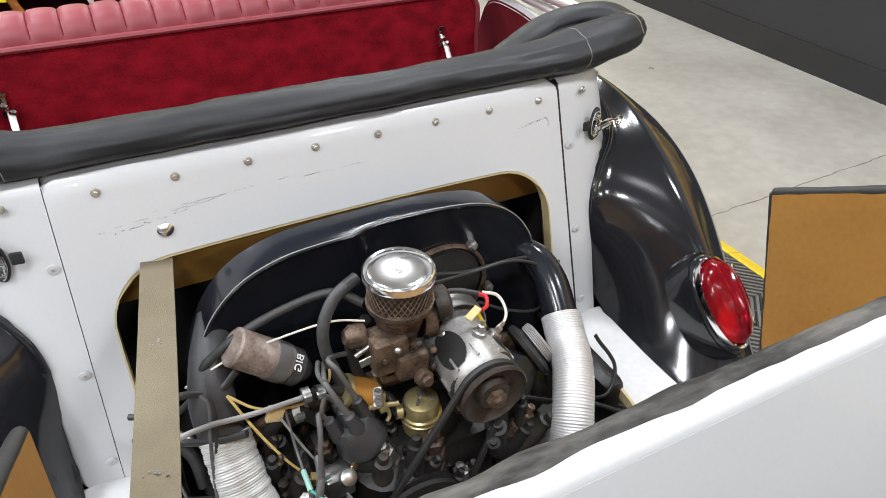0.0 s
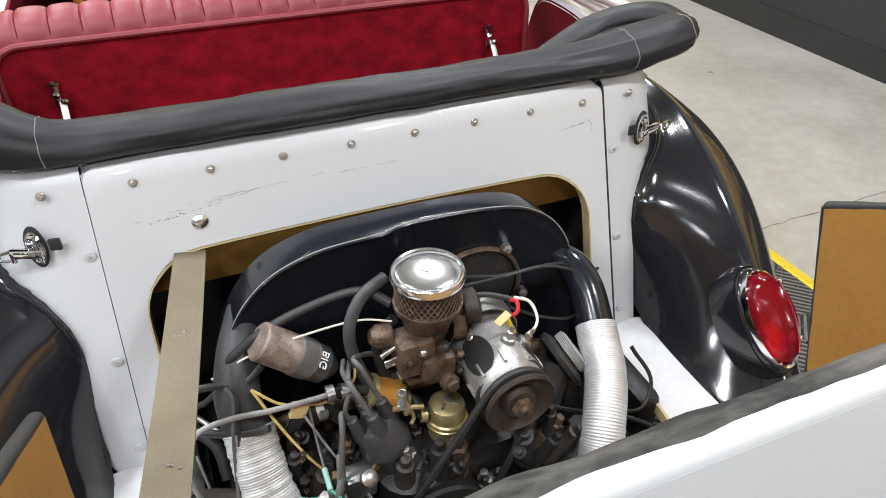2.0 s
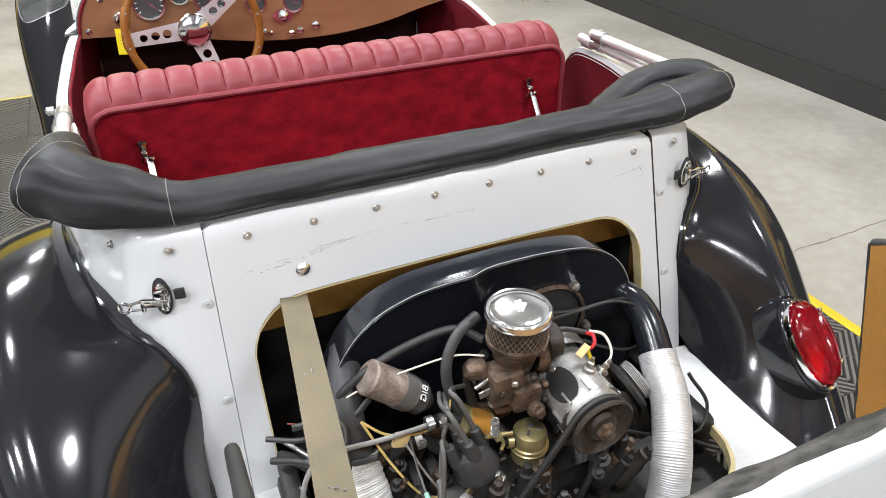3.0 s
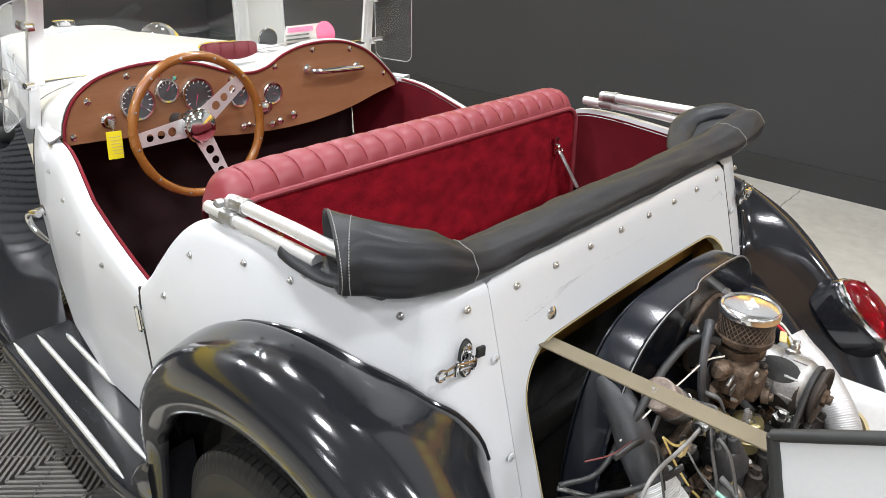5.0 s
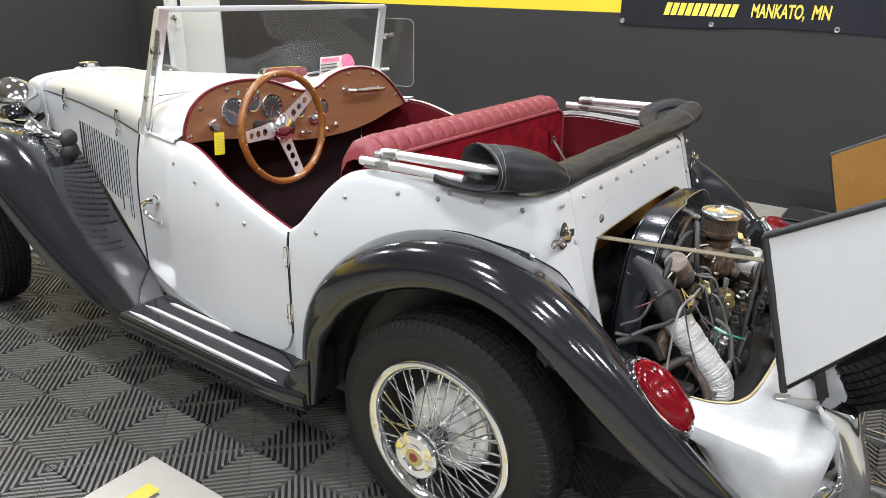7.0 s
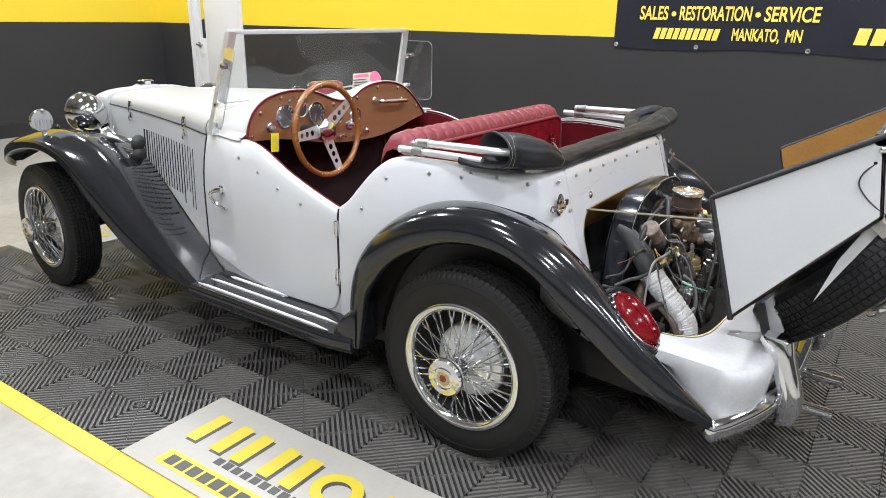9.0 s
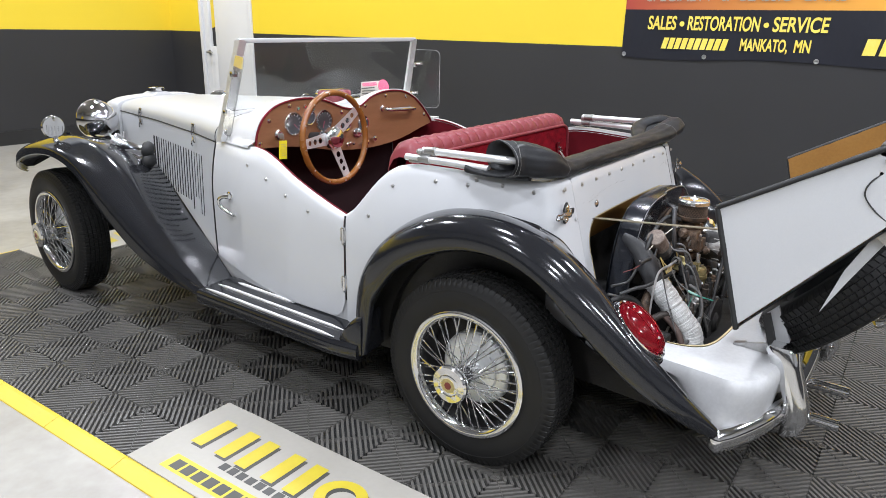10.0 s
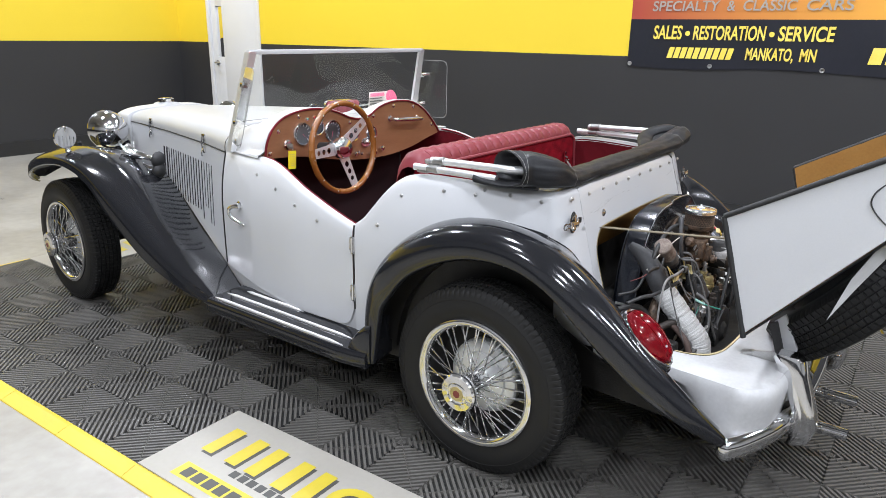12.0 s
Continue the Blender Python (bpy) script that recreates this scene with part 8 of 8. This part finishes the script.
    lathe(bm, [(0, 0.016), (0.004, 0.016), (0.006, 0.010), (0.028, 0.009)], (s * w, 1.285, 0.648), (s, 0, 0), 18)
    tube(bm, [(s * (w + 0.026), 1.255, 0.652), (s * (w + 0.034), 1.285, 0.648), (s * (w + 0.040), 1.305, 0.63), (s * (w + 0.036), 1.29, 0.60), (s * (w + 0.022), 1.235, 0.575)], [0.010, 0.009, 0.0085, 0.0075, 0.005], 12, smooth=5)
    part("door_handle", bm, CHROME, doors[0 if s < 0 else 1], "curved chrome door handle")
    # bonnet fasteners
    for y in (2.385, 1.705):
        bm = bmesh.new()
        w = half_width(y, 0.84)
        box(bm, (s * (w + 0.004), y, 0.868), (0.007, 0.024, 0.030), bevel=0.003)
        box(bm, (s * (w + 0.006), y, 0.812), (0.010, 0.022, 0.030), bevel=0.003)
        tube(bm, [(s * (w + 0.008), y - 0.008, 0.874), (s * (w + 0.012), y - 0.008, 0.835), (s * (w + 0.010), y - 0.006, 0.806)], 0.003, 8)
        tube(bm, [(s * (w + 0.008), y + 0.008, 0.874), (s * (w + 0.012), y + 0.008, 0.835), (s * (w + 0.010), y + 0.006, 0.806)], 0.003, 8)
        tube(bm, [(s * (w + 0.010), y, 0.82), (s * (w + 0.016), y + 0.004, 0.80), (s * (w + 0.010), y + 0.012, 0.784)], 0.004, 8, smooth=3)
        part("bonnet_fastener", bm, CHROME, bonnet, "chrome bonnet fastener")
    bm = bmesh.new()
    tube(bm, [(s * (half_width(y, 0.84) + 0.001), y, 0.8395) for y in lin(1.455, 2.665, 16)], 0.003, 6)
    part("bonnet_seam", bm, SOOT, bonnet, "dark bonnet hinge seam")
    bm = bmesh.new()
    tube(bm, [(s * (half_width(1.446, z) - 0.001), 1.4455, z) for z in lin(0.36, 0.858, 10)], 0.0035, 6)
    tube(bm, [(x, 1.4475, z - 0.001) for x, y, z in bonnet_ring(1.4475)][:28] if s < 0 else [(x, 1.4475, z - 0.001) for x, y, z in bonnet_ring(1.4475)][27:], 0.0025, 6)
    part("scuttle_seam", bm, SOOT, car, "dark seam at the bonnet's rear edge")
    bm = bmesh.new()
    tube(bm, [(s * (half_width(0.607, z) - 0.003), 0.607, z) for z in lin(0.38, 0.69, 8)], 0.004, 6)
    part("door_gap", bm, SOOT, car, "dark door gap")
    bm = bmesh.new()
    tube(bm, [(s * (SEAM(z) - 0.002), rear_y(z) + 0.002, z) for z in lin(0.42, 0.875, 8)], 0.0012 if s < 0 else 0.0026, 6)
    part("panel_gap", bm, LIPGREY if s < 0 else SOOT, car, "dark gap beside the rear panel")
    # headlamp on its bar, small lamp on the wing, horns
    hl = new("headlamp")
    hl.parent = car
    hl["label"] = "chrome bowl headlamp"
    bm = bmesh.new()
    c = (s * 0.400, 2.670, 0.805)
    lathe(bm, [(-0.105, 0.0), (-0.102, 0.022), (-0.09, 0.05), (-0.06, 0.080), (-0.02, 0.095), (0.012, 0.098), (0.018, 0.103), (0.03, 0.103), (0.034, 0.098)], c, (0, 1, 0), 40)
    part("bowl", bm, CHROME, hl, "polished chrome headlamp bowl")
    bm = bmesh.new()
    lathe(bm, [(0.032, 0.097), (0.045, 0.07), (0.05, 0.0)], c, (0, 1, 0), 36)
    part("lens", bm, GLASS, hl, "clear headlamp lens")
    bm = bmesh.new()
    tube(bm, [(s * 0.400, 2.675, 0.718), (s * 0.400, 2.675, 0.69)], 0.022, 14)
    tube(bm, [(s * 0.60, 2.64, 0.745), (s * 0.50, 2.66, 0.71), (s * 0.40, 2.68, 0.69), (s * 0.33, 2.69, 0.70), (s * 0.28, 2.69, 0.725)], 0.014, 12, smooth=4)
    for q in ((s * 0.31, 2.69, 0.72), (s * 0.58, 2.645, 0.75)):
        lathe(bm, [(-0.01, 0.012), (0.01, 0.012), (0.016, 0.006)], q, (0, -0.4, 1), 12)
    part("lamp_bar", bm, BLACK, hl, "black headlamp bracket")
    bm = bmesh.new()
    tube(bm, [(s * 0.385, 2.61, 0.735), (s * 0.365, 2.57, 0.69), (s * 0.335, 2.58, 0.682), (s * 0.31, 2.60, 0.715), (s * 0.30, 2.61, 0.735)], 0.006, 10, smooth=5)
    part("lamp_conduit", bm, STEEL, hl, "pale curved wiring conduit")
    wl = new("wing_mirror")
    wl.parent = car
    wl["label"] = "round chrome mirror on a short stalk"
    bm = bmesh.new()
    c = Vector((s * 0.79, 2.345, 0.835))
    lathe(bm, [(-0.008, 0.049), (-0.004, 0.052), (0.004, 0.052), (0.012, 0.045), (0.020, 0.025), (0.022, 0)], c, (0, 1, 0), 36)
    part("shell", bm, CHROME, wl)
    bm = bmesh.new()
    lathe(bm, [(-0.0085, 0.048), (-0.0088, 0.0)], c, (0, 1, 0), 32)
    part("mirror_glass", bm, MIRROR, wl, "round mirror glass")
    bm = bmesh.new()
    tube(bm, [c + Vector((-s * 0.008, 0.008, -0.05)), c + Vector((-s * 0.012, 0.008, -0.068))], [0.009, 0.016], 12)
    part("stalk", bm, CHROME, wl)
for k, (c, dz) in enumerate((((-0.50, 2.065, 0.726), 0.0), ((-0.50, 2.065, 0.674), 0.0))):
    hn = new("horn")
    hn.parent = car
    hn["label"] = "chrome trumpet horn with a black bulb"
    c = Vector(c)
    ax = Vector((-0.42, 1, 0.16)).normalized()
    bm = bmesh.new()
    lathe(bm, [(-0.030, 0.0), (-0.027, 0.020), (-0.014, 0.036), (0.0, 0.041), (0.012, 0.036), (0.018, 0.020), (0.020, 0.0)], c, ax, 28)
    part("bulb", bm, RUBBER, hn, "round black horn diaphragm")
    bm = bmesh.new()
    lathe(bm, [(0.012, 0.016), (0.06, 0.014), (0.12, 0.022), (0.16, 0.040), (0.166, 0.046), (0.168, 0.046), (0.160, 0.034), (0.12, 0.012)], c, ax, 24, False)
    part("trumpet", bm, CHROME, hn, "small chrome trumpet")
bm = bmesh.new()
tube(bm, [(-0.515, 2.11, 0.69), (-0.52, 2.12, 0.66), (-0.52, 2.125, 0.615)], 0.011, 10, smooth=3)
part("horn_tube", bm, REDWIRE, car, "red horn tube")
bm = bmesh.new()
tube(bm, [(-0.52, 2.125, 0.61), (-0.515, 2.10, 0.585), (-0.515, 2.05, 0.545)], [0.018, 0.024, 0.016], 12, smooth=3)
part("horn_bracket", bm, BLACKPLASTIC, car, "black horn bracket")
# scratches on the rear panel: faint long scuffs and a few dark nicks


def scratch(pts, h, mt):
    bm = bmesh.new()
    face = [(x, rear_y(z) - 0.0007, z) for x, z in pts]
    loft(bm, [[p, (p[0], p[1], p[2] + h)] for p in face])
    part("scratch", bm, mt, car, "scuff in the paint", smooth=False)


random.seed(5)
for (x0, z0), (x1, z1), n, dark in (((-0.375, 0.797), (-0.20, 0.812), 16, 0), ((-0.30, 0.810), (-0.10, 0.817), 12, 0), ((-0.12, 0.816), (0.02, 0.815), 7, 0), ((-0.37, 0.789), (-0.31, 0.797), 12, 1),
                                    ((-0.31, 0.797), (-0.24, 0.806), 7, 1), ((0.325, 0.812), (0.392, 0.821), 9, 0), ((0.37, 0.819), (0.392, 0.822), 5, 1)):
    for k in range(n):
        u = random.random()
        x, z = x0 + (x1 - x0) * u, z0 + (z1 - z0) * u + random.uniform(-0.0015, 0.0015)
        ln = random.uniform(0.001, 0.005) if dark else random.uniform(0.005, 0.022)
        sl = (z1 - z0) / (x1 - x0)
        scratch([(x + ln * q, z + ln * q * sl + random.uniform(-0.0003, 0.0003)) for q in (0, 0.3, 0.6, 1)], random.uniform(0.0004, 0.0011) if dark else random.uniform(0.0002, 0.00035), SOOT if dark else GREYWIRE)
scratch([(0.394, 0.820), (0.398, 0.815), (0.399, 0.808), (0.396, 0.802)], 0.0012, SOOT)

# ---- floor panels and clutter ----
sg = floor_sign("floor_sign", -0.2, 0.2, -2.4, -0.8, 0)


def sign_shape(sg, shape, y_left, x_base, h, w, mt, z, shift=(0, 0)):
    """A block shape drawn in reading axes: u runs towards the rear, v up towards the car."""
    pts = [(x_base + v * h + shift[0], y_left - u * w + shift[1]) for u, v in shape]
    sign_bar(sg, pts, z, mt)


BAR = [(0.0, 0.0), (0.26, 0.0), (0.26, 1.0), (0.0, 1.0)]
RING = [(0.42 + 0.42 * math.cos(q), 0.5 + 0.5 * math.sin(q)) for q in lin(0, 2 * math.pi * 27 / 28, 28)]


def sign_ring(sg, y_left, mt, z, shift=(0, 0)):
    """A plain ring in the same reading axes."""
    bm = bmesh.new()
    rings = []
    for f, dz in ((1.0, 0.0), (1.0, 0.0006), (0.56, 0.0006), (0.56, 0.0)):
        rings.append([(-0.01 + (0.5 + (v - 0.5) * f) * 0.15 + shift[0], y_left - (0.42 + (u - 0.42) * f) * 0.20 + shift[1], z + dz) for u, v in RING])
    loft(bm, rings, True)
    bmesh.ops.transform(bm, matrix=TILE_M, verts=bm.verts[:])
    part("print_ring", bm, mt, sg, "", smooth=False)


# the brand's wide capitals, drawn as plain slanting bars and a ring
for off, mt, z in (((-0.010, -0.014), INKDARK, 0.0052), ((0, 0), INKYELLOW, 0.0060)):
    for yy, pairs in ((-0.865, (0.0, 0.58)), (-1.075, (0.0, 0.60)), (-1.29, (0.0,)), (-1.60, (0.0, 0.58)), (-1.82, (0.0,))):
        for u in pairs:
            sign_shape(sg, [(p + u, q) for p, q in BAR], yy - 0.03, -0.032, 0.15, 0.20, mt, z, off)
    sign_ring(sg, -1.405, mt, z, (off[0] - 0.022, off[1]))
for k in range(16):
    sign_shape(sg, [(0, 0), (0.75, 0), (0.75, 1), (0, 1)], -1.085 - 0.040 * k, -0.075, 0.030, 0.040, INKDARK, 0.0056)
sign_bar(sg, [(-0.17, -0.925), (-0.10, -0.925), (-0.10, -2.2), (-0.17, -2.2)], 0.0052, INKYELLOW)
for k in range(22):
    sign_shape(sg, [(0, 0), (0.78, 0), (0.78, 1), (0, 1)], -0.955 - 0.052 * k, -0.158, 0.042, 0.052, INKDARK, 0.0060)
fs = floor_sign("floor_sign", 0.6, 2.2, 1.2, 1.6, 0)
for k in range(7):
    sign_bar(fs, [(0.70 + 0.20 * k, 1.30), (0.85 + 0.20 * k, 1.30), (0.87 + 0.20 * k, 1.48), (0.72 + 0.20 * k, 1.48)], 0.0056, INKYELLOW)

# dark mat folded double by the wall
mat = group_at("folded_mat", "black rubber mat folded double beside the wall", "mat", (2.9, -0.3, FZ))
for nm, lift, thick, edge, mt, lab in (("under_layer", 0.002, 0.010, 0.035, DUSTY, "dusty underside turned outwards"), ("upper_layer", 0.020, 0.008, 0.0, RUBBER, "")):
    bm = bmesh.new()
    rings = []
    for k, q in enumerate(lin(0, 1, 12)):
        y = -0.145 - 0.42 * q
        near, far = 2.735 - 0.03 * q - edge, 3.075 - 0.10 * ease((q - 0.1) / 0.5)
        z = lift + 0.006 * math.sin(q * 7) * (lift > 0.01)
        rings.append([(near - 2.9, y + 0.3, z), (near - 2.902, y + 0.3, z + thick * 0.5), (near - 2.9, y + 0.3, z + thick), (near - 2.75, y + 0.3, z + thick * 1.6), (far - 2.9, y + 0.3, z + thick), (far - 2.9, y + 0.3, z)])
    loft(bm, rings, True, True)
    part(nm, bm, mt, mat, lab)
bm = bmesh.new()
tube(bm, [(0.16, 0.15, 0.018), (0.16, -0.05, 0.018), (0.10, -0.26, 0.018)], 0.013, 12, smooth=4)
part("fold", bm, RUBBER, mat)
